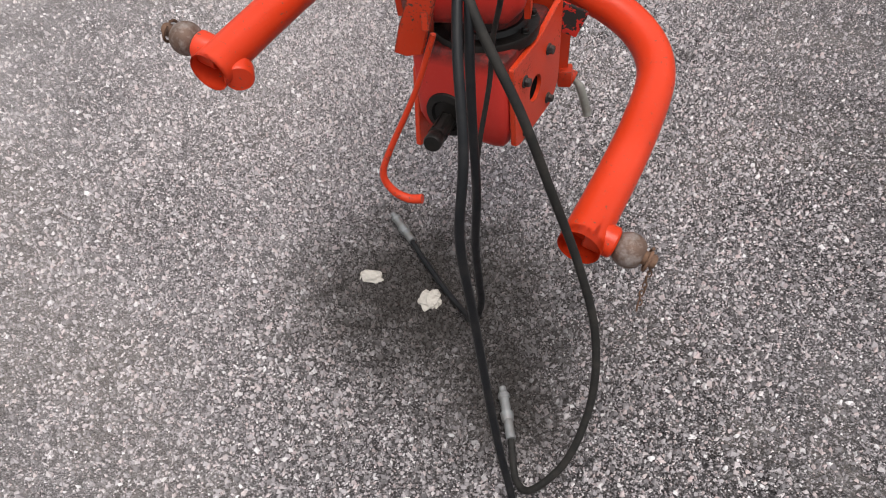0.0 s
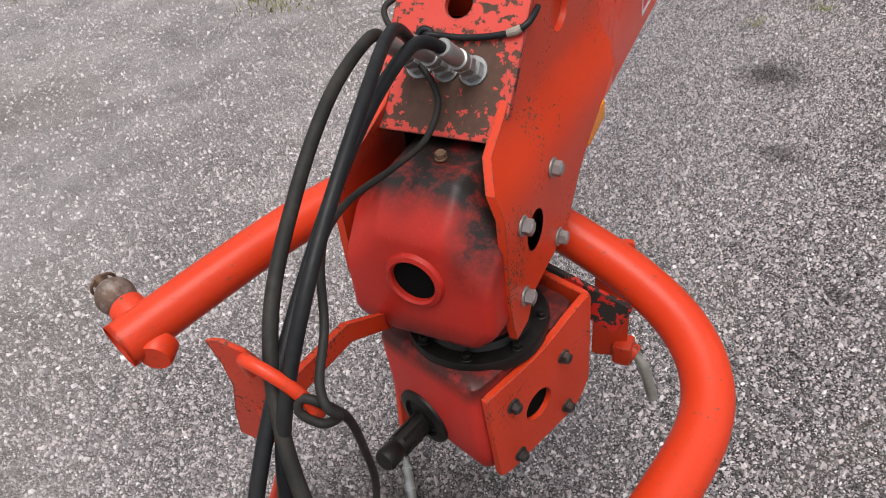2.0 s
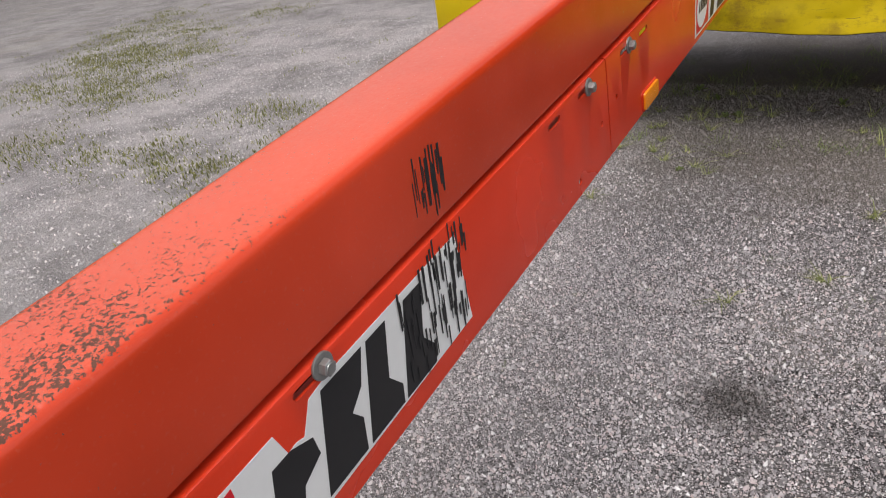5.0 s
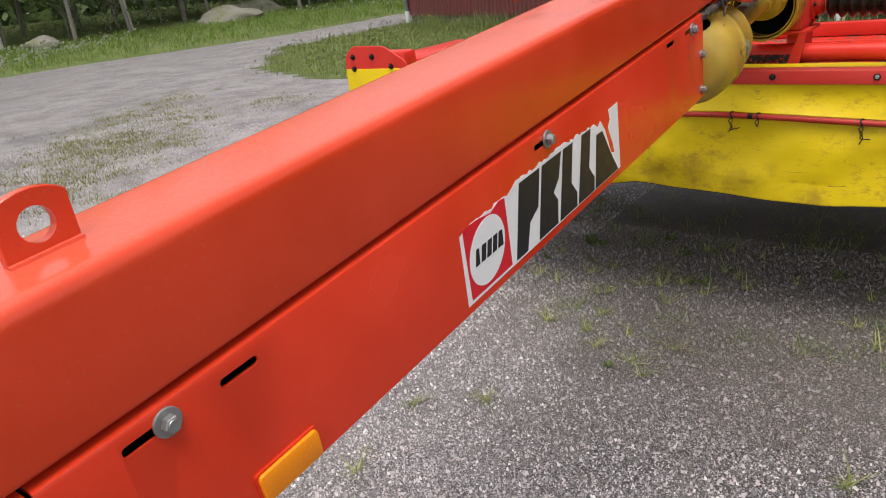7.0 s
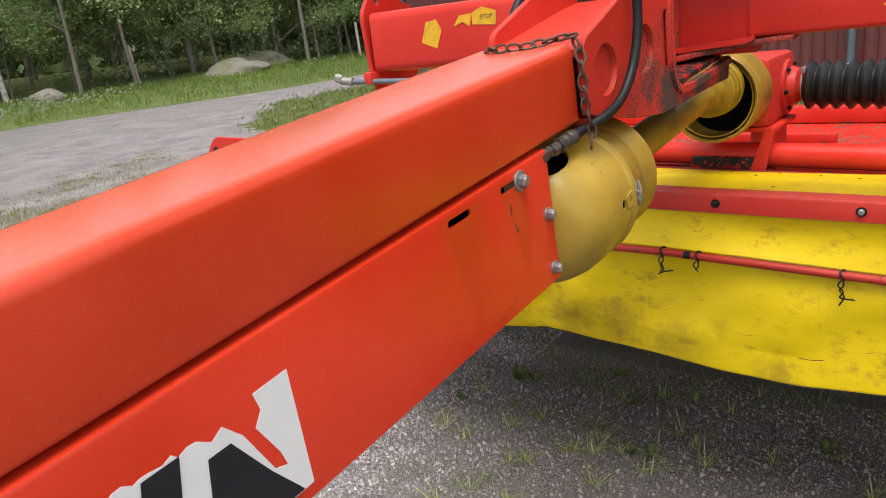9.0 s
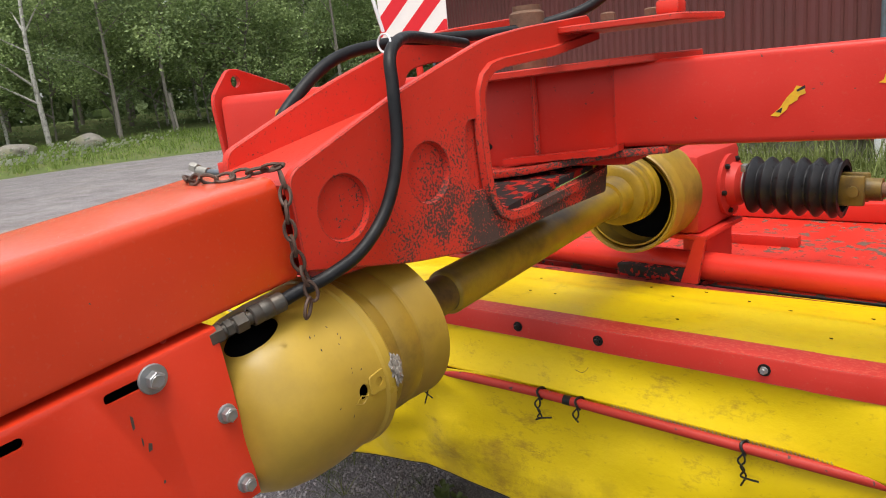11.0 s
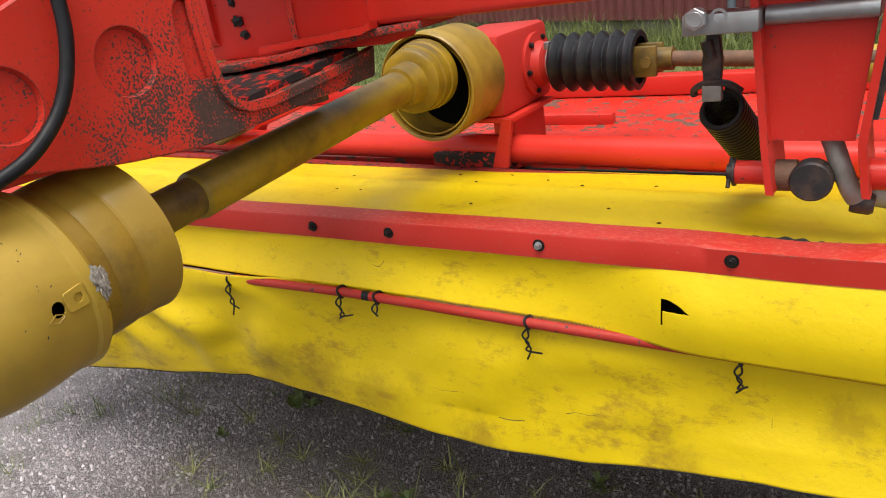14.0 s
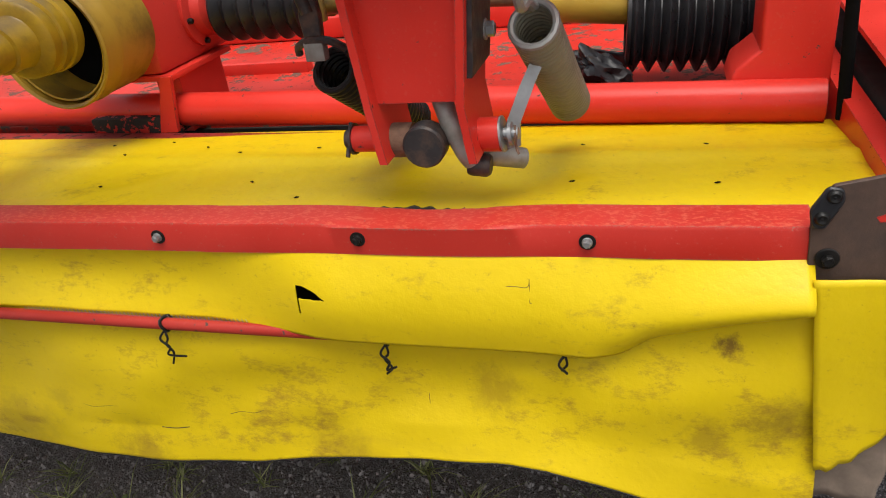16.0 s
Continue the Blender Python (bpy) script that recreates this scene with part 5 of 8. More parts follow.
def link_end(at, out, chain):
    m = facing(at, out)
    part("pin_boss", lathe([(0, -0.075), (0.026, -0.075), (0.028, -0.07), (0.028, -0.028), (0.024, -0.024), (0.0, -0.024)], m, 28), M_TUBE, hitch)
    ball = [(0.012, -0.023)] + [(0.031 * math.cos(a), 0.031 * math.sin(a)) for a in [radians(-48 + 8 * k) for k in range(13)]] + [(0.012, 0.023)]
    part("link_ball", lathe(ball, m, 32), M_BALL, hitch, "rusty steel link ball")
    pin = part("link_pin", lathe([(0, -0.05), (0.0125, -0.05), (0.0125, 0.044), (0.010, 0.048), (0, 0.048)], m, 20), M_RUST, hitch)
    part("linch_clip", sweep(smooth_path([m @ Vector((0.02 * math.cos(a), 0.02 * math.sin(a), 0.034)) for a in [radians(30 * k) for k in range(12)]], 3), 0.0028, 8), M_RUST, pin)
    if chain:
        for k in range(9):
            c = m @ Vector((0, 0, 0.04)) + Vector((0.002 * math.sin(k * 2.0) - 0.001 * k, -0.004 + 0.002 * math.cos(k), -0.016 - k * 0.0125))
            ring = [c + Vector((0.0035 * math.cos(a) * (k % 2), 0.0035 * math.cos(a) * (1 - k % 2), 0.008 * math.sin(a))) for a in [math.pi * j / 5 for j in range(11)]]
            part("chain_link", sweep(ring, 0.0013, 6, False), M_RUST, pin)


link_end(Vector((-0.453, 0.817, 0.709)), -PIN, False)
link_end(Vector((0.356, 0.601, 0.470)), PIN, True)
part("end_boss", lathe([(0, 0), (0.027, 0), (0.027, 0.028), (0.024, 0.032), (0, 0.032)], facing((-0.356, 0.795, 0.664), (0.35, -0.9, -0.1)), 28), M_TUBE, hitch)
part("carrier_plate", joined(prism(rounded([(-0.11, -0.05), (0.068, -0.055), (0.068, 0.006), (-0.11, 0.008)], 0.005), 0.010, facing((0.200, 1.17, 0.622), (0.1, -0.99, 0.05), (0.91, 0.09, -0.40)), 0.0015)), M_GREASED, hitch)

# crank bracket under the crossbar
jack = thing("crank_bracket", (0.22, 1.32, 0.37), "orange bracket with a grey crank handle under the crossbar", "crank")
part("bracket_plate", prism(rounded([(-0.035, -0.07), (0.03, -0.075), (0.035, 0.20), (-0.03, 0.20)], 0.012), 0.012, facing((0.195, 1.31, 0.42), (0.3, -0.95, 0.0), (0.95, 0.3, 0))), M_HEAD, jack)
part("crank_housing", joined(bar((0.19, 1.32, 0.375), (0.245, 1.312, 0.35), 0.02), box((0.205, 1.285, 0.34), (0.24, 1.33, 0.385), 0.006)), M_HEAD, jack)
part("crank_handle", sweep(smooth_path([(0.235, 1.315, 0.355), (0.258, 1.31, 0.335), (0.272, 1.308, 0.30), (0.286, 1.307, 0.25)], 8), [0.008] * 8 + [0.011] * 17, 14), M_ZINC, jack, "grey crank handle")

# shield and release lever beside the hoses
lever = thing("hose_guide", (0.03, 0.63, 0.53), "orange sheet flap with bent rod hook holding the hoses", "hose guide")
flap = [Vector((x, y, z)) for x, y, z in ((0.028, 0.600, 0.981), (0.043, 0.600, 0.985), (0.058, 0.606, 0.973), (0.064, 0.612, 0.955), (0.059, 0.618, 0.924), (0.048, 0.622, 0.887), (0.037, 0.627, 0.847), (0.023, 0.630, 0.803),
                                              (0.002, 0.630, 0.800), (-0.015, 0.627, 0.808), (-0.002, 0.622, 0.854), (0.018, 0.616, 0.904), (0.026, 0.608, 0.945))]
bmf = bmesh.new()
va, vb = [bmf.verts.new(p) for p in flap], [bmf.verts.new(p + Vector((0.003, 0.005, 0))) for p in flap]
bmf.faces.new(va), bmf.faces.new(vb)
for k in range(len(flap)):
    j = (k + 1) % len(flap)
    bmf.faces.new((va[k], va[j], vb[j], vb[k]))
part("flap", bmf, M_HEAD, lever)
part("support_arm", loft([[Vector(c) + Vector(o) for o in ((0, 0, 0.014), (0.01, 0, 0.014), (0.01, 0, -0.014), (0, 0, -0.014))] for c in ((0.03, 0.62, 0.86), (0.0, 0.80, 0.80), (-0.04, 0.98, 0.66))]), M_HEAD, lever)
part("hook_rod", sweep(smooth_path([(0.043, 0.634, 0.834), (0.01, 0.634, 0.74), (-0.045, 0.634, 0.62), (-0.06, 0.633, 0.572), (-0.045, 0.631, 0.54), (-0.02, 0.629, 0.527), (0.005, 0.628, 0.529)], 8), [0.0048] * 12 + [0.005 + 0.0001 * k for k in range(37)], 12), M_HEAD, lever)
part("guide_bar", sweep(smooth_path([(0.056, 0.613, 0.940), (0.060, 0.606, 0.962), (0.070, 0.600, 0.971), (0.084, 0.598, 0.971), (0.100, 0.599, 0.963), (0.114, 0.602, 0.949), (0.123, 0.606, 0.930), (0.126, 0.610, 0.918)], 6), [0.0062] * 36 + [0.0075, 0.0078, 0.0078, 0.0078, 0.0076, 0.007, 0.006], 14), M_TUBE, lever, "bent round guide bar worn at its end")


# hydraulic hoses and cable at the front
def socket(at, out, parent, down=0.0):
    m = facing(at, FN)
    part("bulkhead_nut", joined(lathe([(0, 0), (0.019, 0), (0.019, 0.004), (0, 0.004)], m, 24), prism(disc(0.016, 6), 0.014, m @ pose(0, 0, 0.004), 0.001)), M_STEEL, parent)
    o = Vector(out).normalized()
    s = Vector(at) + FN * 0.012
    part("hose_fitting", joined(lathe([(0, -0.01), (0.0105, -0.01), (0.0105, 0.03), (0.013, 0.031), (0.013, 0.042), (0.0105, 0.043), (0.0115, 0.055), (0.0115, 0.085), (0.010, 0.087), (0, 0.087)], facing(s, o), 20),
                               prism(disc(0.0145, 6), 0.014, facing(s + o * 0.014, o), 0.001)), M_STEEL, parent, "zinc-plated crimped hose fitting")
    return s + o * 0.08


def hose(name, label, points, r, mat, cat="hose", group="hydraulic hoses"):
    t = thing(name, points[-1], label, cat, group)
    part("hose_body", sweep(smooth_path(points, 10), r, 14), mat, t)
    return t


def coupler(at, d, parent):
    m = facing(at, d)
    part("coupling", lathe([(0, -0.01), (0.010, -0.01), (0.010, 0.03), (0.0125, 0.032), (0.014, 0.05), (0.010, 0.052), (0.0105, 0.085), (0.0125, 0.087), (0.0125, 0.095), (0.008, 0.10), (0.0075, 0.112), (0, 0.112)], m, 20), M_STEEL, parent, "zinc quick coupler")


s1, s2, s3 = on_plate(-0.008, 0.138), on_plate(0.030, 0.139), on_plate(0.068, 0.140)
ends = [s + FN * 0.094 for s in (s1, s2, s3)]
h1 = hose("hydraulic_hose", "weathered grey-black hydraulic hose making a wide loop", [ends[0] - FN * 0.02, ends[0], (0.002, 0.959, 1.103), (0.015, 0.856, 1.087), (0.034, 0.747, 1.037), (0.07, 0.637, 0.98), (0.113, 0.572, 0.893), (0.177, 0.534, 0.775), (0.224, 0.531, 0.643), (0.273, 0.53, 0.499),
                           (0.312, 0.508, 0.359), (0.318, 0.46, 0.229), (0.285, 0.405, 0.11), (0.225, 0.378, 0.03), (0.195, 0.40, 0.013), (0.182, 0.45, 0.016), (0.172, 0.50, 0.02)], 0.0072, M_OLDHOSE)
socket(s1, FN, h1)
h2 = hose("hydraulic_hose", "black rubber hydraulic hose hanging past the gearbox", [ends[1] - FN * 0.02, ends[1], (0.05, 0.93, 1.125), (0.085, 0.80, 1.10), (0.105, 0.66, 1.02), (0.104, 0.58, 0.907), (0.108, 0.545, 0.77), (0.113, 0.535, 0.635), (0.106, 0.55, 0.509), (0.104, 0.588, 0.38), (0.098, 0.643, 0.25),
                           (0.07, 0.71, 0.11), (0.035, 0.80, 0.028), (-0.02, 0.87, 0.016), (-0.09, 0.96, 0.02), (-0.14, 1.03, 0.024)], 0.0070, M_HOSE)
socket(s2, FN, h2)
h3 = hose("hydraulic_hose", "black rubber hydraulic hose hanging to the gravel", [ends[2] - FN * 0.02, ends[2], (0.055, 0.955, 1.098), (0.06, 0.825, 1.063), (0.082, 0.666, 0.988), (0.092, 0.548, 0.878), (0.108, 0.465, 0.758), (0.103, 0.431, 0.631), (0.118, 0.426, 0.484), (0.136, 0.413, 0.331), (0.159, 0.39, 0.175), (0.182, 0.368, 0.06), (0.20, 0.34, 0.014), (0.24, 0.29, 0.011), (0.32, 0.25, 0.011)], 0.0074, M_HOSE)
socket(s3, FN, h3)
coupler((-0.142, 1.033, 0.026), (-0.6, 0.8, 0.0), h2)
coupler((0.173, 0.495, 0.022), (-0.25, 0.95, 0.05), h1)
cable = hose("pull_cable", "thin black cable hanging from the plate to the hook", [(-0.065, 1.135, 1.085), (-0.076, 1.119, 1.075), (-0.062, 1.10, 1.062), (-0.034, 1.085, 1.048), (-0.005, 1.065, 1.03), (0.022, 1.05, 1.01), (0.034, 1.035, 0.985), (0.035, 0.99, 0.962), (0.032, 0.92, 0.965), (0.03, 0.834, 0.977), (0.05, 0.76, 0.99), (0.085, 0.70, 1.0), (0.113, 0.655, 0.975),
                                     (0.13, 0.615, 0.955), (0.145, 0.60, 0.945), (0.15, 0.605, 0.93), (0.135, 0.60, 0.92), (0.118, 0.595, 0.932), (0.12, 0.60, 0.945), (0.135, 0.605, 0.94), (0.14, 0.625, 0.90), (0.125, 0.65, 0.82), (0.118, 0.66, 0.74), (0.10, 0.65, 0.62), (0.09, 0.655, 0.5), (0.085, 0.68, 0.42)], 0.0042, M_OLDHOSE, "cable", "cables")
KN = on_plate(-0.008, 0.103)
loop = hose("knotted_cable", "black cable knotted through a grommet and taped at the plate's edge", [KN + FN * 0.004, KN + FN * 0.010 + Vector((0.006, 0, 0.001)), on_plate(0.012, 0.101, 0.0065), on_plate(0.045, 0.101, 0.0055), on_plate(0.08, 0.097, 0.005), on_plate(0.108, 0.090, 0.005), on_plate(0.121, 0.084, 0.006), on_plate(0.128, 0.074, 0.002), on_plate(0.130, 0.060, -0.006), on_plate(0.128, 0.050, -0.016)], 0.0042, M_HOSE, "cable", "cables")
part("knot_ring", sweep([facing(KN + FN * 0.004, FN) @ Vector((0.0095 * math.cos(a), 0.0095 * math.sin(a), 0.0012 * math.sin(2 * a))) for a in [math.pi * k / 12 for k in range(26)]], 0.0046, 10, False), M_HOSE, loop, "coiled knot of black cable")
part("cable_tape", sweep([on_plate(0.104, 0.0915, 0.005), on_plate(0.114, 0.088, 0.0055), on_plate(0.121, 0.084, 0.006)], [0.0050, 0.0056, 0.0048], 9), M_MUD, loop, "frayed pale tape")
bird = bmesh.new()
bmesh.ops.create_icosphere(bird, subdivisions=3, radius=1)
for q in bird.verts:
    q.co *= 1 + 0.7 * noise.noise(q.co * 2.1 + Vector((4, 0, 0)))
bird.transform(facing(on_plate(0.083, 0.012, 0.0004), FN, (0, 0.633, 0.774)) @ Matrix.Diagonal((0.008, 0.0032, 0.0008, 1)))
part("white_spot", bird, M_WHITE, drawbar, "splash of white paint")


# rear fork of the drawbar, pivot and transverse beam
fork = thing("drawbar_fork", (0.1, 5.2, 1.35), "red fork plates at the drawbar's rear end with pressed round dimples", "drawbar fork")
FORK = [(4.957, 1.369), (4.948, 1.494), (5.148, 1.576), (5.279, 1.619), (5.369, 1.647), (5.476, 1.662), (5.690, 1.682), (5.712, 1.636), (5.552, 1.611), (5.40, 1.599), (5.340, 1.588), (5.340, 1.50), (5.345, 1.43), (5.352, 1.364), (5.43, 1.357), (5.60, 1.374),
        (5.738, 1.392), (5.725, 1.336), (5.536, 1.330), (5.30, 1.316), (5.155, 1.331)]


def fork_plate(x, name, parent):
    m = facing((x, 0, 0), (1, 0, 0), (0, 1, 0))
    rad = [0, 0.02, 0.05, 0.05, 0.03, 0.03, 0.01, 0.005, 0.03, 0.03, 0.035, 0, 0, 0.045, 0.045, 0.03, 0.006, 0.006, 0.05, 0.05, 0.03]
    return part(name, prism(rounded(FORK, rad, 4), 0.014, m, 0.002), M_FORK, parent)


fp = fork_plate(0.098, "fork_plate", fork)
cut(fp, [dimple((0.112, 5.032, 1.437), 0.046, 0.010), dimple((0.112, 5.203, 1.457), 0.047, 0.011),
         prism(rounded([(5.294, 1.41), (5.292, 1.50), (5.300, 1.524), (5.33, 1.524), (5.345, 1.49), (5.345, 1.41)], 0.012), 0.02, facing((0.1035, 0, 0), (1, 0, 0), (0, 1, 0)))])
part("mouth_web", loft([[Vector((x, y, z)) for x, z in ((-0.098, z0), (0.1, z0), (0.1, z0 - 0.012), (-0.098, z0 - 0.012))] for y, z0 in ((5.37, 1.374), (5.40, 1.366), (5.50, 1.379), (5.70, 1.399))]), M_GREASED, fork, "bare greasy web in the fork's mouth")
part("mouth_back", loft([[Vector((x, y, z)) for x, y in ((-0.098, y0), (0.1, y0), (0.1, y0 - 0.01), (-0.098, y0 - 0.01))] for y0, z in ((5.36, 1.375), (5.346, 1.43), (5.345, 1.50), (5.356, 1.575))]), M_GREASED, fork)
far_plate = fork_plate(-0.112, "fork_plate", fork)
far_plate.location += Vector((0, 0.05, 0.02))
# flange round the mouth of the fork
part("mouth_flange", loft([[Vector((xx, y + dy, z + dz)) for xx, dy, dz in ((0.108, 0, 0), (0.120, 0, 0), (0.120, ny * 0.015, nz * 0.015), (0.108, ny * 0.018, nz * 0.018))]
                           for (y, z, ny, nz) in ((5.712, 1.636, 0, 1), (5.552, 1.611, 0, 1), (5.40, 1.598, -0.1, 1), (5.372, 1.593, -0.4, 0.9), (5.352, 1.580, -0.7, 0.7), (5.342, 1.560, -0.95, 0.3), (5.340, 1.50, -1, 0), (5.345, 1.43, -1, 0), (5.351, 1.396, -0.95, -0.3), (5.365, 1.374, -0.7, -0.7), (5.392, 1.361, -0.3, -0.95), (5.44, 1.359, 0, -1), (5.60, 1.374, 0, -1), (5.72, 1.389, 0, -1))]), M_FORK, fork)
part("saddle", loft([[Vector((x, y, z)) for x, z in ((-0.098, z0), (0.098, z0), (0.098, z0 - 0.012), (-0.098, z0 - 0.012))] for y, z0 in ((4.95, 1.48), (5.05, 1.50), (5.26, 1.545), (5.36, 1.56))]), M_FORK, fork)
part("lower_web", box((-0.098, 5.0, 1.345), (0.098, 5.34, 1.357)), M_FORK, fork)

TB = Matrix.Translation((0.455, 5.682, 0)) @ Matrix.Rotation(math.atan2(0.143, 0.99), 4, 'Z')
frame_beam = thing("main_frame_beam", (0.2, 5.7, 1.43), "red transverse box beam of the mower frame with peeled yellow stickers", "frame beam")


def tb_section(x, z0=1.435, z1=1.588, depth=0.16, r=0.012):
    return [TB @ Vector((x, y, z)) for y, z in rounded([(0, z0), (0, z1), (depth, z1), (depth, z0)], r, 3)]


part("right_beam", loft([tb_section(x) for x in (-0.275, 0.2, 0.6, 1.0, 1.7)]), M_RED, frame_beam)
part("left_beam", loft([tb_section(x, 1.426, 1.600, 0.16, 0.024) for x in (-1.335, -1.0, -0.62)]), M_RED, frame_beam)
part("pivot_block", loft([[TB @ Vector((x, y, z)) for y, z in rounded([(0.012, 1.40), (0.012, 1.585), (0.15, 1.585), (0.15, 1.40)], 0.008, 2)] for x in (-0.64, -0.56, -0.45, -0.262)]), M_RED, frame_beam)
part("rib_weld", sweep(smooth_path([TB @ Vector((-0.44, 0.008, z)) for z in (1.41, 1.45, 1.5, 1.55, 1.58)], 3), 0.006, 8), M_FORK, frame_beam)
part("lower_flange", loft([[TB @ Vector((x, y, z)) for y, z in rounded([(y0, z0), (0.16, z0), (0.16, z0 - 0.014), (y0, z0 - 0.014)], 0.003, 2)] for x, y0, z0 in ((-0.62, -0.075, 1.400), (-0.52, -0.085, 1.402), (-0.44, -0.055, 1.408), (-0.36, -0.02, 1.419), (-0.29, -0.012, 1.430), (-0.18, 0.004, 1.436))]), M_FORK, frame_beam, "chipped greasy flange under the pivot")
part("lower_gusset", loft([[TB @ Vector((x, y, z)) for y, z in ((-0.03, z0), (0.0, z0), (0.0, z0 + 0.012), (-0.03, z0 + 0.012))] for x, z0 in ((-0.5, 1.41), (-0.28, 1.425), (-0.26, 1.432))]), M_RED, frame_beam)
part("upper_flange", prism(rounded([(-0.62, -0.07), (-0.40, -0.06), (-0.20, -0.012), (-0.15, 0.17), (-0.62, 0.17)], 0.02), 0.014, TB @ pose(0, 0, 1.590) @ pose(0, 0, 0, 0, -1.5, 0), 0.002), M_FORK, frame_beam)
for dx, z, r0 in ((0.0, 1.47, 0.010), (0.010, 1.445, 0.008), (-0.004, 1.505, 0.007)):
    blob = bmesh.new()
    bmesh.ops.create_icosphere(blob, subdivisions=3, radius=r0)
    for q in blob.verts:
        q.co *= 1 + 0.6 * noise.noise(q.co * 160 + Vector((z * 50, 0, 0)))
    blob.transform(TB @ Matrix.Translation((-0.565 + dx, 0.010, z)) @ Matrix.Diagonal((1.2, 0.5, 1.0, 1)))
    part("grease_lump", blob, M_GREASE, frame_beam, "black grease lump")
part("pivot_pin", lathe([(0, 1.30), (0.035, 1.30), (0.035, 1.70), (0.028, 1.705), (0.028, 1.715), (0, 1.715)], TB @ pose(-0.47, 0.06, 0), 24), M_RUST, frame_beam)
part("upper_bracket", joined(prism(rounded([(-0.36, -0.06), (-0.14, -0.05), (-0.10, 0.12), (-0.36, 0.12)], 0.02), 0.012, TB @ pose(0.0, 0, 1.648), 0.002), box((-0.19, -0.02, 1.66), (-0.15, 0.03, 1.685), 0.006, TB)), M_FORK, frame_beam)
bolt(TB @ Vector((-0.28, 0.0, 1.66)), (0, 0, 1), frame_beam, 0.024, 0.036, M_RUST)
bolt(TB @ Vector((-0.21, 0.03, 1.66)), (0, 0, 1), frame_beam, 0.024, 0.036, M_RUST)
end_m = TB @ facing((-1.345, 0, 0), (-1, 0, 0), (0, -1, 0))
cap = part("end_cap", prism(rounded([(-0.02, 1.365), (0.0, 1.42), (0.016, 1.575), (0.012, 1.605), (-0.045, 1.668), (-0.075, 1.670), (-0.27, 1.612), (-0.27, 1.40), (-0.17, 1.365)], [0.01, 0.02, 0.02, 0.02, 0.02, 0.02, 0.01, 0.02, 0.02]), 0.014, end_m, 0.002), M_RED, frame_beam, "red end plate with a lifting hole")
cut(cap, [prism(disc(0.016, 20, (-0.068, 1.636)), 0.06, end_m @ pose(0, 0, -0.02))])


def torn_sticker(pts, x, z, name="warning_sticker"):
    return part(name, prism(pts, 0.0006, TB @ facing((x, -0.0008, z), (0, -1, 0), (1, 0, 0))), M_YELLOWVINYL, frame_beam, "peeled yellow sticker remains", False)


torn_sticker([(-0.004, -0.002), (0.008, -0.004), (0.020, 0.006), (0.024, 0.014), (0.036, 0.021), (0.038, 0.027), (0.048, 0.031), (0.046, 0.041), (0.034, 0.044), (0.030, 0.036), (0.020, 0.026), (0.010, 0.010)], -0.006, 1.482)
torn_sticker([(0, 0.01), (0.006, 0.014), (0.010, 0.028), (0.015, 0.026), (0.014, 0.012), (0.024, 0.016), (0.036, 0.024), (0.045, 0.018), (0.066, 0.014), (0.062, 0.004), (0.045, 0.002), (0.03, 0.006)], 0.142, 1.512)
for pts in ([(0.004, 0.004), (0.012, 0.002), (0.014, 0.010), (0.012, 0.010)], [(0.036, 0.034), (0.048, 0.040), (0.046, 0.044), (0.034, 0.037)]):
    part("sticker_print", prism(pts, 0.0003, TB @ facing((-0.006, -0.0016, 1.482), (0, -1, 0), (1, 0, 0))), M_INK, frame_beam, "", False)
torn_sticker([(0, 0), (0.05, -0.02), (0.07, 0.03), (0.055, 0.06), (0.02, 0.055)], -1.16, 1.50)
torn_sticker([(0, 0.0), (0.03, 0.01), (0.05, -0.004), (0.06, 0.03), (0.02, 0.028)], -1.05, 1.535)
torn_sticker([(0.0, 0), (0.07, -0.006), (0.075, 0.03), (0.03, 0.045), (0.0, 0.03)], -0.99, 1.535)
torn_sticker([(0, 0.0), (0.05, 0.0), (0.09, 0.02), (0.06, 0.05), (0.01, 0.045)], -0.86, 1.53)
text = bpy.data.curves.new("sticker_word", 'FONT')
text.body, text.size, text.extrude = "STOP", 0.016, 0.0002
word = new("sticker_word", text)
word.matrix_basis = TB @ facing((-0.965, -0.0018, 1.548), (0, -1, 0), (1, 0, 0))
word.data.materials.append(M_INK)
attach(word, frame_beam)

cyl = thing("hydraulic_pipe", (-0.9, 5.48, 1.4), "blue-grey hydraulic pipe with silver fitting under the beam's end", "hydraulic pipe")
part("pipe", bar((-0.96, 5.47, 1.405), (-0.45, 5.535, 1.385), 0.008), M_CYL, cyl)
part("hose_fitting", joined(prism(disc(0.014, 6), 0.022, facing((-0.985, 5.46, 1.415), (-0.9, -0.2, 0.3))), bar((-0.99, 5.46, 1.412), (-0.95, 5.47, 1.405), 0.012)), M_ZINC, cyl, "silver hex hose fitting")
part("pipe_bracket", box((-0.90, 5.47, 1.395), (-0.87, 5.52, 1.43), 0.003), M_RED, cyl)

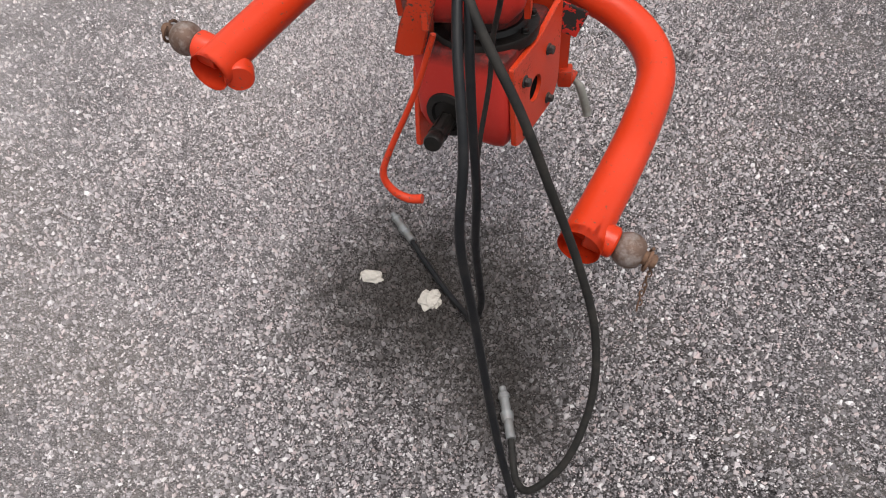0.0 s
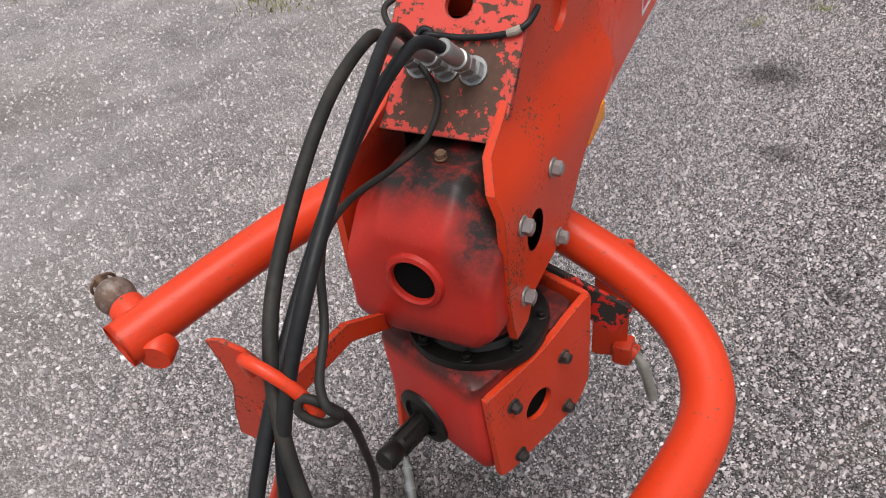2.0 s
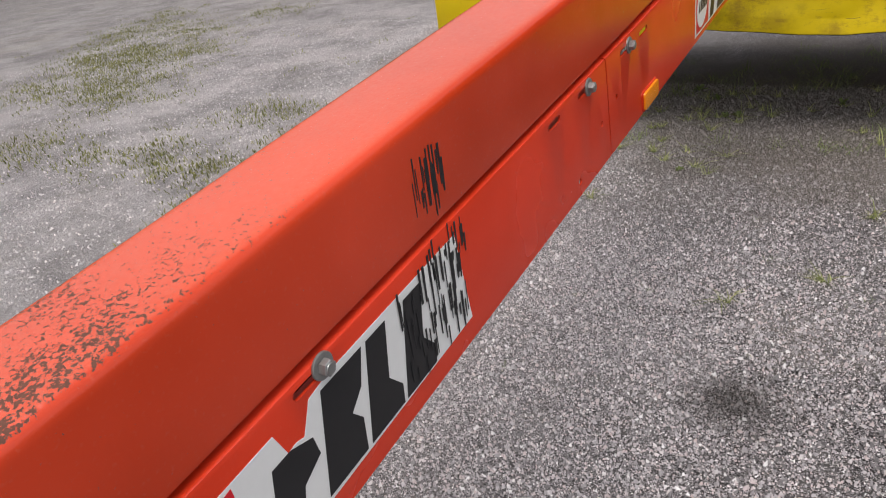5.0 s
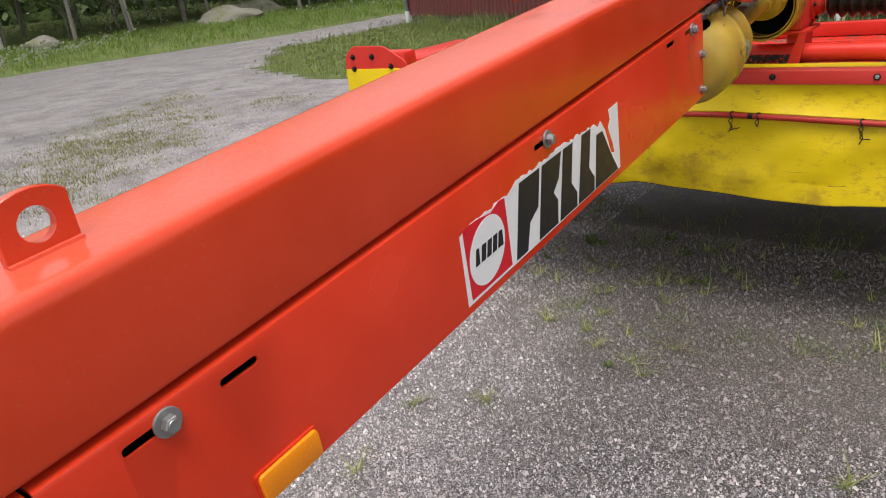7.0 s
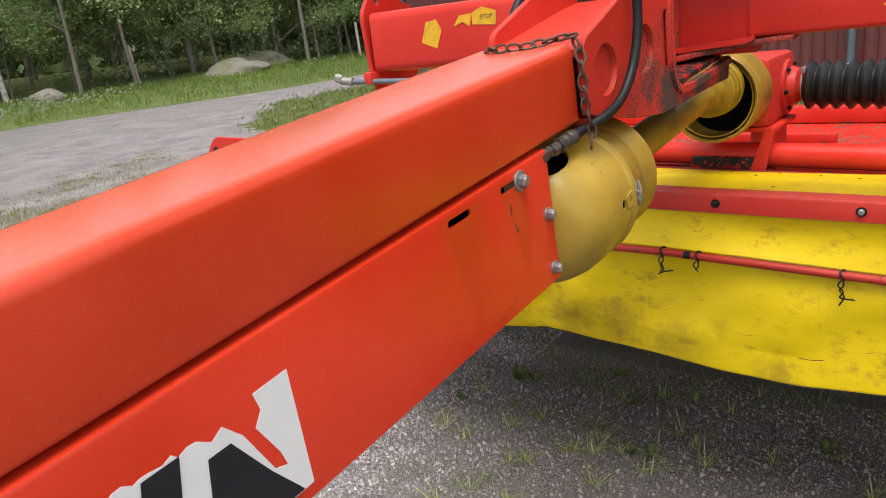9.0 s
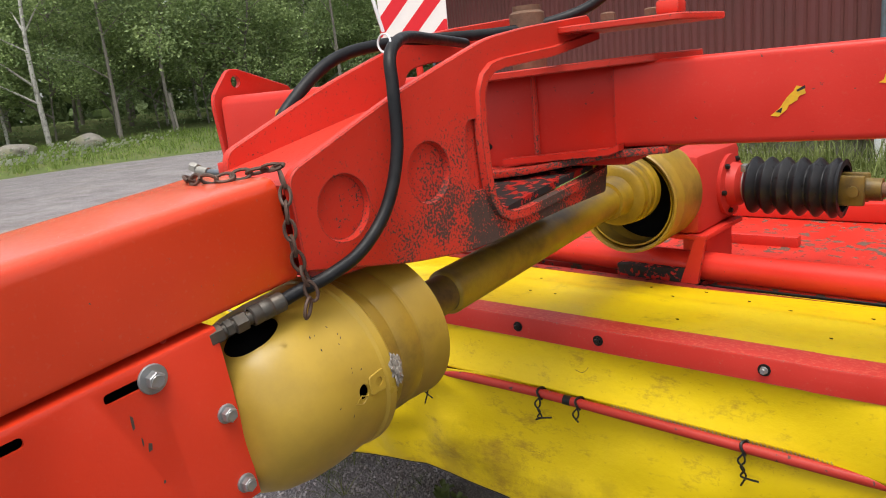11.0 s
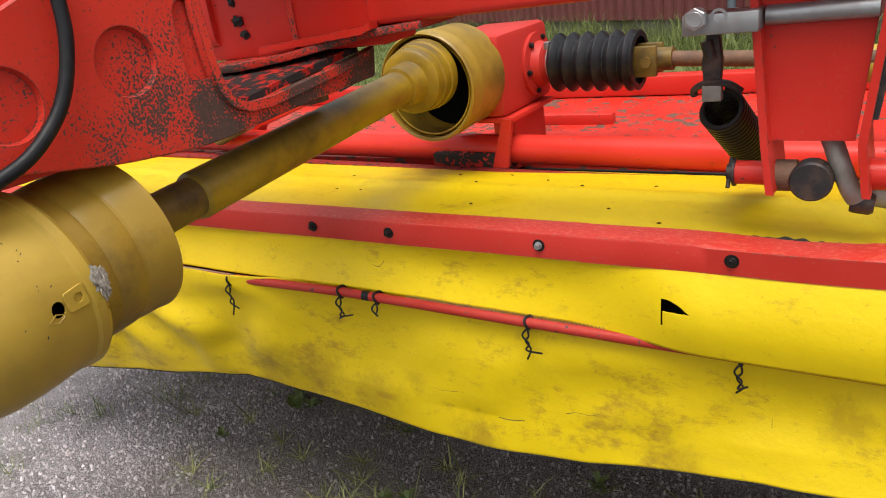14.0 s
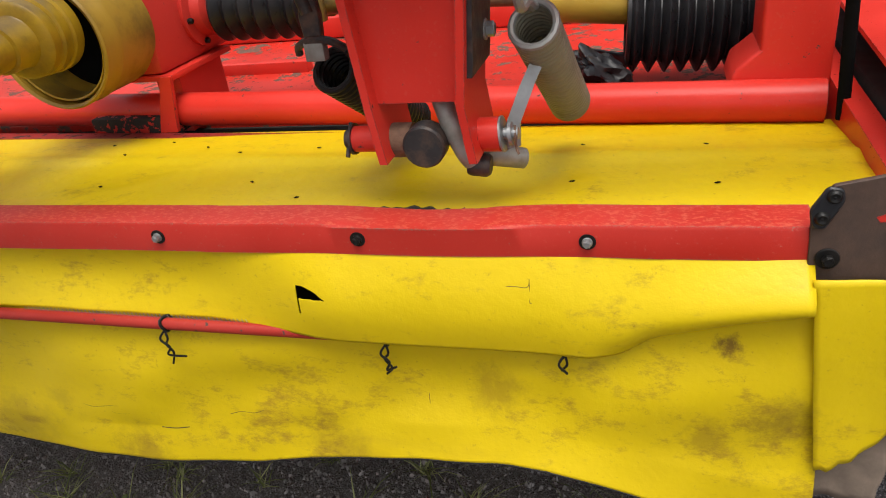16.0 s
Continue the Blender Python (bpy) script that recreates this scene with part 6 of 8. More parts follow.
# PTO shaft guards
pto = thing("driveshaft_guard", (0.03, 5.0, 1.1), "dented yellow driveshaft bell guards and telescopic guard tube", "driveshaft")
D0 = Vector((0.040, 4.843, 1.187))
gd = Vector((-0.075, 1.0, 0.085)).normalized()
gm = facing(D0, gd, (0, 0, 1))
R1 = 0.126
bell = part("bell_guard", lathe([(0.056, -0.006), (0.085, 0.0), (0.104, 0.014), (0.117, 0.04), (R1 - 0.001, 0.075), (R1 + 0.002, 0.11), (R1 + 0.002, 0.176), (R1 + 0.006, 0.180), (R1 + 0.007, 0.192), (R1 + 0.003, 0.198), (R1 - 0.001, 0.19), (R1 - 0.002, 0.11), (R1 - 0.005, 0.076), (0.113, 0.042), (0.101, 0.018), (0.083, 0.004), (0.056, -0.002)], gm, 64, True), M_GUARD, pto, "yellow plastic bell guard")


def on_bell(angle, along, lift=0.0, r=R1):
    """A pose on the bell: local z outwards, local x along the shaft; angle from the top towards the open side."""
    a = radians(angle)
    out = gm.to_3x3() @ Vector((math.cos(a), -math.sin(a), 0))
    if out.x < 0 and 0 < angle < 180:
        out = gm.to_3x3() @ Vector((math.cos(a), math.sin(a), 0))
    return facing(D0 + gd * along + out * (r + lift), out, gd)


def pierce(angle, along, r, stretch=1.0, n=32):
    """A clean hole through the bell's wall."""
    m = on_bell(angle, along)
    cut(bell, [prism(disc(r, n, (0, 0), stretch), 0.07, m @ pose(0, 0, -0.04))])
    bm, inv = bmesh.new(), m.inverted()
    bm.from_mesh(bell.data)
    plug = []
    for f in bm.faces:
        c = inv @ f.calc_center_median()
        if (c.x / (r * stretch)) ** 2 + (c.y / r) ** 2 < 0.955 and c.z > -0.05:
            plug.append(f)
    bmesh.ops.delete(bm, geom=plug, context='FACES')
    bm.to_mesh(bell.data)
    bm.free()


cut(bell, [prism(disc(0.0105, 20, (0, 0), 0.85), 0.04, on_bell(88, 0.136, -0.02)), prism(disc(0.0038, 12), 0.04, on_bell(39, 0.066, -0.03))], 'MANIFOLD')
pierce(18, 0.052, 0.026, 1.45)
part("second_bell", lathe([(R1 - 0.010, 0.17), (R1 - 0.009, 0.222), (R1 - 0.012, 0.230), (R1 - 0.009, 0.238), (R1 - 0.008, 0.268), (R1 - 0.011, 0.277), (R1 - 0.007, 0.286), (R1 - 0.004, 0.318), (R1 - 0.001, 0.330), (R1 - 0.004, 0.333), (R1 - 0.008, 0.328), (R1 - 0.014, 0.18)], gm, 64, True), M_OLDGUARD, pto, "ribbed yellow bell guard")
# dark shells added inside the bells, their colour standing in for the shade there
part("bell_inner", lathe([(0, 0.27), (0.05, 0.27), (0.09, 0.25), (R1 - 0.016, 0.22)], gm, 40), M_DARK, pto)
part("bell_shade_cone", lathe([(0, 0.10), (0.06, 0.10), (0.09, 0.07), (0.10, 0.05)], gm, 40), M_BLACK, pto)
part("bell_shade_drum", lathe([(0, 0.012), (0.078, 0.012), (0.095, 0.03), (0.10, 0.06), (0.10, 0.15)], gm, 40), M_BLACK, pto)
tab_m = on_bell(87, 0.149, 0.002)
tab = part("retainer_tab", prism(rounded([(-0.003, -0.013), (0.026, -0.015), (0.026, 0.015), (-0.003, 0.013)], 0.004), 0.003, tab_m, 0.0008), M_GUARD, bell)
cut(tab, [prism(disc(0.0065, 16, (0.014, 0)), 0.02, tab_m @ pose(0, 0, -0.01))])
splash = bmesh.new()
bmesh.ops.create_icosphere(splash, subdivisions=4, radius=1)
for q in splash.verts:
    q.co *= 1 + 0.6 * noise.noise(q.co * 2.4) + 0.35 * noise.noise(q.co * 7)
splash.transform(on_bell(86, 0.196, 0.007) @ Matrix.Diagonal((0.009, 0.020, 0.006, 1)))
rb = random.Random(14)
for k in range(13):
    a, al = rb.uniform(36, 100), rb.uniform(0.085, 0.15)
    w = rb.uniform(0.0006, 0.0013)
    part("nick", prism([(-w * 1.6, 0), (0, -w * 0.7), (w * 2.6, 0), (w * 0.3, w)], 0.0004, on_bell(a, al, 0.0, R1 + 0.0016) @ pose(0, 0, 0, 0, 0, rb.uniform(30, 110))), M_PIN, bell)
part("mud_splash", splash, M_MUD, bell, "dried grey mud splash")
part("lens_mark", joined(*[sweep([on_bell(92, 0.118 + a, 0.0022) @ Vector((0, b, 0)), on_bell(92, 0.118 + c, 0.0022) @ Vector((0, d, 0))], 0.0007, 5) for a, b, c, d in ((0, 0, 0.012, 0.006), (0.012, 0.006, 0.024, 0), (0.024, 0, 0.012, -0.006), (0.012, -0.006, 0, 0))]), M_GUARD, bell)

T0, T1 = Vector((0.022, 5.11, 1.210)), Vector((-0.062, 6.15, 1.262))
td = (T1 - T0).normalized()
tm = facing(T0, td)
L = (T1 - T0).length
part("inner_tube", lathe([(0.035, -0.05), (0.035, 0.26)], tm, 32), M_WORNSHAFT, pto)
part("outer_tube", lathe([(0.035, 0.215), (0.0395, 0.218), (0.0415, 0.223), (0.0415, L - 0.10)], tm, 36), M_SHAFT, pto)
cone = [(0.041, L - 0.142), (0.049, L - 0.14), (0.051, L - 0.090), (0.054, L - 0.085), (0.073, L - 0.081), (0.079, L - 0.075), (0.080, L - 0.052), (0.0775, L - 0.048), (0.084, L - 0.044), (0.085, L - 0.022), (0.0825, L - 0.018), (0.088, L - 0.014), (0.089, L + 0.010), (0.08, L + 0.012), (0.0, L + 0.012)]
part("guard_cone", lathe(cone, tm, 40), M_SHAFT, pto, "stepped yellow guard cone")
gg = facing((-0.075, 6.235, 1.225), Vector((-0.02, 0.99, 0.0)))
guard = part("gear_guard", lathe([(0.137, -0.075), (0.141, -0.07), (0.139, -0.03), (0.142, -0.02), (0.139, -0.01), (0.139, 0.11), (0.125, 0.112), (0.131, -0.07)], gg, 56, True), M_OLDGUARD, pto, "grimy yellow gearbox bell guard")
part("guard_rim", lathe([(0.120, -0.06), (0.124, -0.062), (0.127, -0.055), (0.127, 0.0), (0.122, 0.0), (0.121, -0.05)], gg, 56, True), M_SHAFT, pto, "inner yellow guard rim")
# black disc closes the guard in place of its inner shade
part("gear_guard_shade", lathe([(0, 0.06), (0.13, 0.06)], gg, 40), M_BLACK, pto)

# hose, coupling and chain at the fork
sh = hose("steering_hose", "black rubber hose bowed over the fork plate", [(0.095, 4.91, 1.334), (0.103, 4.945, 1.345), (0.125, 4.985, 1.36), (0.135, 5.035, 1.383), (0.137, 5.085, 1.43), (0.137, 5.115, 1.50), (0.132, 5.125, 1.58), (0.122, 5.135, 1.622), (0.105, 5.165, 1.643), (0.07, 5.23, 1.655), (0.02, 5.34, 1.655), (-0.04, 5.50, 1.65)], 0.0088, M_HOSE)
CA, CB = Vector((0.086, 4.815, 1.320)), Vector((0.098, 4.918, 1.338))
cd = (CB - CA).normalized()
part("coupling", joined(bar(CA - cd * 0.02, CB, 0.0085), prism(disc(0.0125, 6), 0.019, facing(CA + cd * 0.006, cd), 0.0012), prism(disc(0.0108, 6), 0.010, facing(CA + cd * 0.029, cd), 0.001), prism(disc(0.0125, 6), 0.017, facing(CA + cd * 0.041, cd) @ pose(0, 0, 0, 0, 0, 20), 0.0012),
                       lathe([(0.010, 0), (0.0128, 0.002), (0.0128, 0.012), (0.0118, 0.014), (0.0128, 0.016), (0.0128, 0.028), (0.0118, 0.030), (0.0128, 0.032), (0.0128, 0.046), (0.010, 0.048)], facing(CA + cd * 0.064, cd), 20)), M_FITTING, sh, "dark steel hose coupling with hex nuts")
sh2 = hose("return_hose", "black rubber hose over the fork", [(-0.125, 5.08, 1.50), (-0.125, 5.15, 1.575), (-0.12, 5.245, 1.638), (-0.11, 5.365, 1.660), (-0.09, 5.50, 1.665), (-0.04, 5.62, 1.668), (0.02, 5.70, 1.68), (0.08, 5.76, 1.705), (0.14, 5.78, 1.75), (0.2, 5.80, 1.80)], 0.0105, M_HOSE)
tie = thing("cable_tie", (0.09, 5.16, 1.66), "white plastic cable tie round a black hose", "cable tie")
part("tie_loop", sweep([Vector((0.10 + 0.0125 * math.cos(a), 5.15, 1.645 + 0.0125 * math.sin(a))) for a in [math.pi * k / 8 for k in range(17)]], 0.0016, 6), M_WHITE, tie)
part("tie_tail", sweep(smooth_path([(0.10, 5.15, 1.66), (0.093, 5.145, 1.70), (0.085, 5.14, 1.75), (0.083, 5.14, 1.82)], 5), 0.0025, 6), M_WHITE, tie)

chain = thing("safety_chain", (0.1, 4.95, 1.4), "rusty steel chain wrapped over the orange beam", "chain")


def chain_run(points, parent, size=0.0135, wire=0.0024, seed=1):
    path = smooth_path(points, 12)
    r = random.Random(seed)
    gone, k, last = 0.0, 0, path[0]
    for a, b in zip(path, path[1:]):
        gone += (b - a).length
        if gone > size * 1.45:
            gone = 0.0
            d = (b - last).normalized()
            last = b
            side = d.orthogonal().normalized()
            side = Matrix.Rotation(radians(90 * (k % 2) + r.uniform(-25, 25)), 3, d) @ side
            ring = [b + d * size * math.cos(t) + side * size * 0.55 * math.sin(t) for t in [math.pi * j / 6 for j in range(13)]]
            part("chain_link", sweep(ring, wire, 6, False), M_CHAIN, parent)
            k += 1


chain_run([(-0.07, 4.93, 1.492), (-0.03, 4.90, 1.494), (0.02, 4.915, 1.494), (0.06, 4.955, 1.50), (0.088, 4.953, 1.503), (0.108, 4.944, 1.475), (0.112, 4.94, 1.44), (0.112, 4.943, 1.40), (0.114, 4.95, 1.37), (0.118, 4.955, 1.345), (0.122, 4.94, 1.32)], chain)


# the mower deck: tarpaulin, rails and drive
BAR0, BAR1 = Vector((-1.75, 5.64, 1.035)), Vector((1.385, 5.772, 0.993))


def rail(x):
    t = (x - BAR0.x) / (BAR1.x - BAR0.x)
    return BAR0.lerp(BAR1, t)


deck = thing("mower_deck", (0, 6.1, 0.55), "mower deck with red rails and stained yellow tarpaulin cover over gravel", "mower deck")


def sag(x):
    return 0.006 * math.exp(-((x - 0.86) / 0.10) ** 2) + 0.0035 * max(0.0, noise.noise(Vector((x * 24, 3, 0)))) * (1 if 0.70 < x < 1.0 else 0)


rows = []
for k in range(200):
    x = -1.75 + (1.388 + 1.75) * k / 199
    c = rail(x)
    w = 0.006 * noise.noise(Vector((x * 3, 0, 1))) * (1 if 0.5 < x < 1.2 else 0.3)
    prof = [(0.062, 0.0265), (0.012, 0.0255), (0.003, 0.0235), (0, 0.019), (0, -0.026), (0.004, -0.028), (0.006, 0.016), (0.062, 0.0205)]
    rows.append([Vector((x, c.y + dy + w, c.z + dz + (sag(x) * -1 if dz > 0.02 else 0) + w * 0.6)) for dy, dz in prof])
front_rail = part("front_rail", loft(rows), M_RAIL, deck, "bent red angle rail along the tarpaulin")
for x, m in ((-0.95, M_GREASE), (-0.519, M_STEEL), (-0.123, M_GREASE), (0.082, M_GREASE), (0.422, M_STEEL), (0.763, M_GREASE), (1.101, M_STEEL)):
    c = rail(x)
    part("washer", lathe([(0, 0), (0.012, 0), (0.012, 0.0015), (0, 0.0015)], facing((x, c.y - 0.0002, c.z), (0, -1, 0)), 24), M_GREASE, front_rail)
    bolt((x, c.y - 0.0018, c.z), (0, -1, 0), front_rail, 0.0108, 0.015, m, spin=x * 40)


def hem(x):
    """The height of the tarpaulin's lower edge."""
    pts = [(-1.8, 0.40), (-1.37, 0.44), (-0.9, 0.50), (-0.72, 0.535), (-0.45, 0.572), (-0.27, 0.56), (-0.08, 0.545), (0.1, 0.534), (0.335, 0.528), (0.49, 0.537), (0.65, 0.558), (0.81, 0.579), (0.96, 0.593), (1.03, 0.590), (1.10, 0.575), (1.16, 0.553), (1.3, 0.50), (1.45, 0.47), (1.8, 0.47)]
    for (a, p), (b, q) in zip(pts, pts[1:]):
        if a <= x <= b:
            t = (x - a) / (b - a)
            return p + (q - p) * t
    return 0.47


def rod(x):
    """The rod that is tied along the tarpaulin."""
    pts = [(-1.8, 5.60, 0.93), (-0.373, 5.658, 0.878), (-0.05, 5.680, 0.873), (0.392, 5.714, 0.846), (0.779, 5.744, 0.823), (1.062, 5.754, 0.817), (1.6, 5.77, 0.80)]
    for (a, y0, z0), (b, y1, z1) in zip(pts, pts[1:]):
        if a <= x <= b:
            t = (x - a) / (b - a)
            return y0 + (y1 - y0) * t, z0 + (z1 - z0) * t
    return 5.76, 0.81


def cover(x):
    """How far the upper cloth laps over the rod."""
    t = min(1.0, max(0.0, (x - 0.46) / 0.27))
    return t * t * (3 - 2 * t)


def lift(x):
    """The upper cloth's edge is drawn up towards the corner."""
    t = min(1.0, max(0.0, (x - 1.135) / 0.255))
    return 0.088 * t * (1.25 - 0.25 * t) * min(1.0, 0.4 + t * 4)


def fold(x):
    """How far the lower cloth is drawn up over the rod."""
    t = min(1.0, max(0.0, (-0.13 - x) / 0.27))
    return t * t * (3 - 2 * t)


def skirt_top(x):
    """The height of the lower cloth's upper edge."""
    return rod(x)[1] + 0.012 + 0.018 * cover(x) + 0.004 * fold(x) + lift(x) * 0.85


def upper_cloth(x, t):
    c, (ry, rz) = rail(x), rod(x)
    lap = cover(x)
    out = min(1.0, max(0.0, (x - 1.02) / 0.35))
    end_z = rz + 0.010 - 0.008 * lap + lift(x)
    end_y = ry + 0.010 - 0.030 * lap - 0.025 * out
    join = min(1.0, max(0.0, (x - 1.10) / 0.09))
    end_y += (ry + 0.0125 + 0.010 * lap - 0.03 * out - end_y) * join
    z = c.z - 0.018 + (end_z - c.z + 0.018) * t
    y = c.y + 0.008 + (end_y - c.y - 0.008) * t
    y += 0.020 * math.sin(math.pi * t) * (0.7 + 0.6 * noise.noise(Vector((x * 2.1, 0.3, 0)))) * (1 - 0.8 * lap)
    y -= 0.020 * math.sin(math.pi * t) * lap + 0.022 * math.sin(math.pi * t ** 2.2) * join
    return Vector((x, y + 0.003 * noise.noise(Vector((x * 9, z * 9, 2))), z))


def lower_cloth(x, t):
    (ry, rz), h, lap = rod(x), hem(x), cover(x)
    out = min(1.0, max(0.0, (x - 1.02) / 0.35))
    z0, y0 = skirt_top(x), ry + 0.016 + 0.010 * lap - 0.03 * out - 0.031 * fold(x)
    z = z0 + (h - z0) * t
    y = y0 + (5.698 + 0.026 * x - y0) * t * t + 0.018 * t * noise.noise(Vector((x * 2.3, 4.0, t * 0.9)))
    y += 0.030 * math.sin(math.pi * min(1, t * 1.3)) * noise.noise(Vector((x * 3.4 + t, 7.0, t * 1.6)))
    if x < -0.15:
        y += 0.016 * math.sin(math.pi * t) * math.sin((x - t * 0.30) * 19 + 4.0 * noise.noise(Vector((x * 3, t * 2, 1)))) * min(1.0, (-0.15 - x) / 0.3)
    y -= 0.018 * math.exp(-((t - 0.25) / 0.15) ** 2) * max(0.0, noise.noise(Vector((x * 2.6, 2.0, 0))))
    z += 0.006 * noise.noise(Vector((x * 6, 0, 8))) * t
    return Vector((x, y + 0.003 * noise.noise(Vector((x * 11, z * 11, 5))), z))


def cloth(name, shape, xs, ts, label, gap=None):
    """A hanging sheet over the stations xs along and ts down."""
    nx, nz = len(xs) - 1, len(ts) - 1
    g = [[shape(x, t) for t in ts] for x in xs]
    bm = bmesh.new()
    vs = [[bm.verts.new(p) for p in col] for col in g]
    for i in range(nx):
        for j in range(nz):
            q = (g[i][j] + g[i + 1][j + 1]) / 2
            if gap is None or not gap(q.x, q.z):
                bm.faces.new((vs[i][j], vs[i + 1][j], vs[i + 1][j + 1], vs[i][j + 1]))
    ob = part(name, bm, M_CANVAS, deck, label)
    ob.modifiers.new("cloth", 'SOLIDIFY').thickness = 0.0022
    return ob


def torn(x, z):
    """The ragged tear in the upper cloth."""
    u, w = (x - 0.651) / 0.049, z - 0.925
    jag = 0.0008 * math.sin(u * 17)
    hole = 0 < u < 1 and -0.019 + jag * 0.5 < w < 0.003 - 0.021 * u * u - jag * 0.4
    slit = 0 < u < 0.075 and -0.046 < w <= 0.0
    return hole or slit


top_z, end_z = rail(0.67).z - 0.018, rod(0.67)[1] + 0.004
fine = [(top_z - 0.930 + 0.0009 * k) / (top_z - end_z) for k in range(60)]
cloth("upper_skirt", upper_cloth, sorted([-1.75 + 3.142 * k / 260 for k in range(261)] + [0.645 + 0.00085 * k for k in range(76)]), sorted([k / 30 for k in range(31)] + [t for t in fine if 0 < t < 1]), "clean yellow upper tarpaulin band with a torn hole", torn)
cloth("lower_skirt", lower_cloth, [-1.75 + 3.18 * k / 300 for k in range(301)], [k / 60 for k in range(61)], "stained yellow lower tarpaulin skirt")
part("edge_cord", sweep([Vector((x, rod(x)[0] - 0.012, skirt_top(x) + 0.0005)) for x in [-1.75 + 0.01 * k for k in range(140)]], 0.0014, 5), M_MUD, deck, "grimy cord")
part("hem_edge", sweep([lower_cloth(-1.75 + 3.14 * k / 200, 1.0) + Vector((0, -0.0006, -0.0004)) for k in range(201)], 0.0024, 6), M_OLDHOSE, deck, "grimy rolled hem")
# dark board added behind the cloth as the shade under the cover
part("inside_shade_board", box((-1.6, 5.90, 0.62), (1.40, 5.92, 0.95)), M_DARK, deck)


def crack(pts, r=0.0009):
    """A dark crack in the coated cloth, following the lower skirt."""
    line = []
    for x, z in pts:
        z0, h = skirt_top(x), hem(x)
        q = lower_cloth(x, (z - z0) / (h - z0))
        line.append(q + Vector((0, -0.0016, 0)))
    part("cloth_crack", sweep(smooth_path(line, 4), r, 5), M_OLDHOSE, deck, "dark crack in the cloth")


crack([(0.15, 0.655), (0.17, 0.651), (0.19, 0.653), (0.215, 0.656)])
crack([(0.205, 0.640), (0.225, 0.637), (0.245, 0.638)], 0.0007)
crack([(0.45, 0.64), (0.475, 0.647), (0.50, 0.646), (0.52, 0.652)])
crack([(0.40, 0.61), (0.404, 0.60), (0.402, 0.585)], 0.0007)
crack([(-0.11, 0.70), (-0.08, 0.703), (-0.05, 0.699)], 0.0007)
for pts in ([(0.985, 0.932), (1.00, 0.9315), (1.013, 0.930), (1.018, 0.934), (1.0185, 0.942)], [(1.0185, 0.942), (1.019, 0.93), (1.0195, 0.91), (1.022, 0.908)], [(0.02, 0.925), (0.035, 0.921), (0.045, 0.927), (0.05, 0.936)]):
    line = []
    for x, z in pts:
        c, (ry, rz) = rail(x), rod(x)
        q = upper_cloth(x, (c.z - 0.018 - z) / max(0.02, c.z - 0.018 - rz - 0.002))
        line.append(q + Vector((0, -0.0018, 0)))
    part("cloth_crack", sweep(smooth_path(line, 4), 0.0008, 5), M_OLDHOSE, deck, "fine cut in the cloth")
crack([(0.83, 0.70), (0.832, 0.675), (0.838, 0.655)], 0.0007)
crack([(0.30, 0.605), (0.33, 0.603), (0.36, 0.607)], 0.0013)
crack([(-0.55, 0.72), (-0.53, 0.70), (-0.515, 0.69)], 0.0008)

# cloth chewed away and folded up behind the dented rail
fray = []
for k in range(46):
    x = 0.752 + 0.0036 * k
    c = rail(x)
    h = 0.015 * max(-0.15, noise.noise(Vector((x * 45, 1, 4))) + 0.12 - 0.9 * abs(x - 0.83))
    fray.append([Vector((x, c.y + dy, c.z + dz)) for dy, dz in ((0.056, 0.010), (0.060 + 0.5 * h, 0.0195 + h * 0.6), (0.064 + 0.8 * h, 0.0195 + h * 0.5), (0.066, 0.008))])
part("frayed_edge", loft(fray), M_OLDHOSE, deck, "black frayed cloth edge behind the dented rail")


# top cover
def back_edge(x):
    """The height of the cover's edge under the deck tube."""
    return 0.960 + 0.006 * min(1.0, max(0.0, (x - 0.2) / 1.1))


rows = []
for i in range(120):
    x = -1.75 + 3.26 * i / 119
    c = rail(x)
    col = []
    for j in range(30):
        t = j / 29
        y = c.y + 0.02 + (6.335 - c.y - 0.02 - 0.06 * (x + 0.3) * 0.3) * t
        z = c.z + 0.012 + (back_edge(x) - c.z - 0.012) * t + 0.012 * math.sin(math.pi * t) + 0.006 * (1 - t ** 3) * noise.noise(Vector((x * 3, y * 5, 3)))
        fold_t = (t - 0.55) / 0.05
        z += 0.006 * math.exp(-fold_t * fold_t)
        z -= 0.02 * math.exp(-(((x - 0.95) / 0.10) ** 2 + ((y - 5.97) / 0.08) ** 2))
        col.append(Vector((x, y, z)))
    rows.append(col)
top = part("top_cover", loft(rows, False, False), M_CANVAS, deck, "yellow tarpaulin top with small holes")
rh = random.Random(3)
for x, y in ((-0.33, 6.12), (-0.18, 5.96), (-0.02, 6.19), (0.08, 6.10), (0.18, 5.90), (0.25, 6.16), (0.36, 6.11), (0.488, 5.93), (0.52, 6.15), (0.61, 5.86), (1.06, 5.94), (1.28, 5.935), (1.06, 6.12), (1.27, 6.10), (-0.26, 5.96), (0.12, 6.22)):
    hole = prism([(0.0042 * math.cos(a) * (0.6 + 0.9 * rh.random()), 0.0024 * math.sin(a) * (0.6 + 0.9 * rh.random())) for a in [k * 0.7 for k in range(9)]], 0.001, pose(x, y, 0, 0, 0, rh.uniform(-30, 30)))
    c = rail(x)
    t = (y - c.y - 0.02) / (6.335 - c.y - 0.02)
    ob = part("pinhole", hole, M_BLACK, top, "", False)
    ob.location.z += c.z + 0.012 + (back_edge(x) - c.z - 0.012) * t + 0.012 * math.sin(math.pi * t) + 0.006 * math.exp(-((t - 0.55) / 0.05) ** 2) + 0.006 * noise.noise(Vector((x * 3, y * 5, 3))) + 0.001

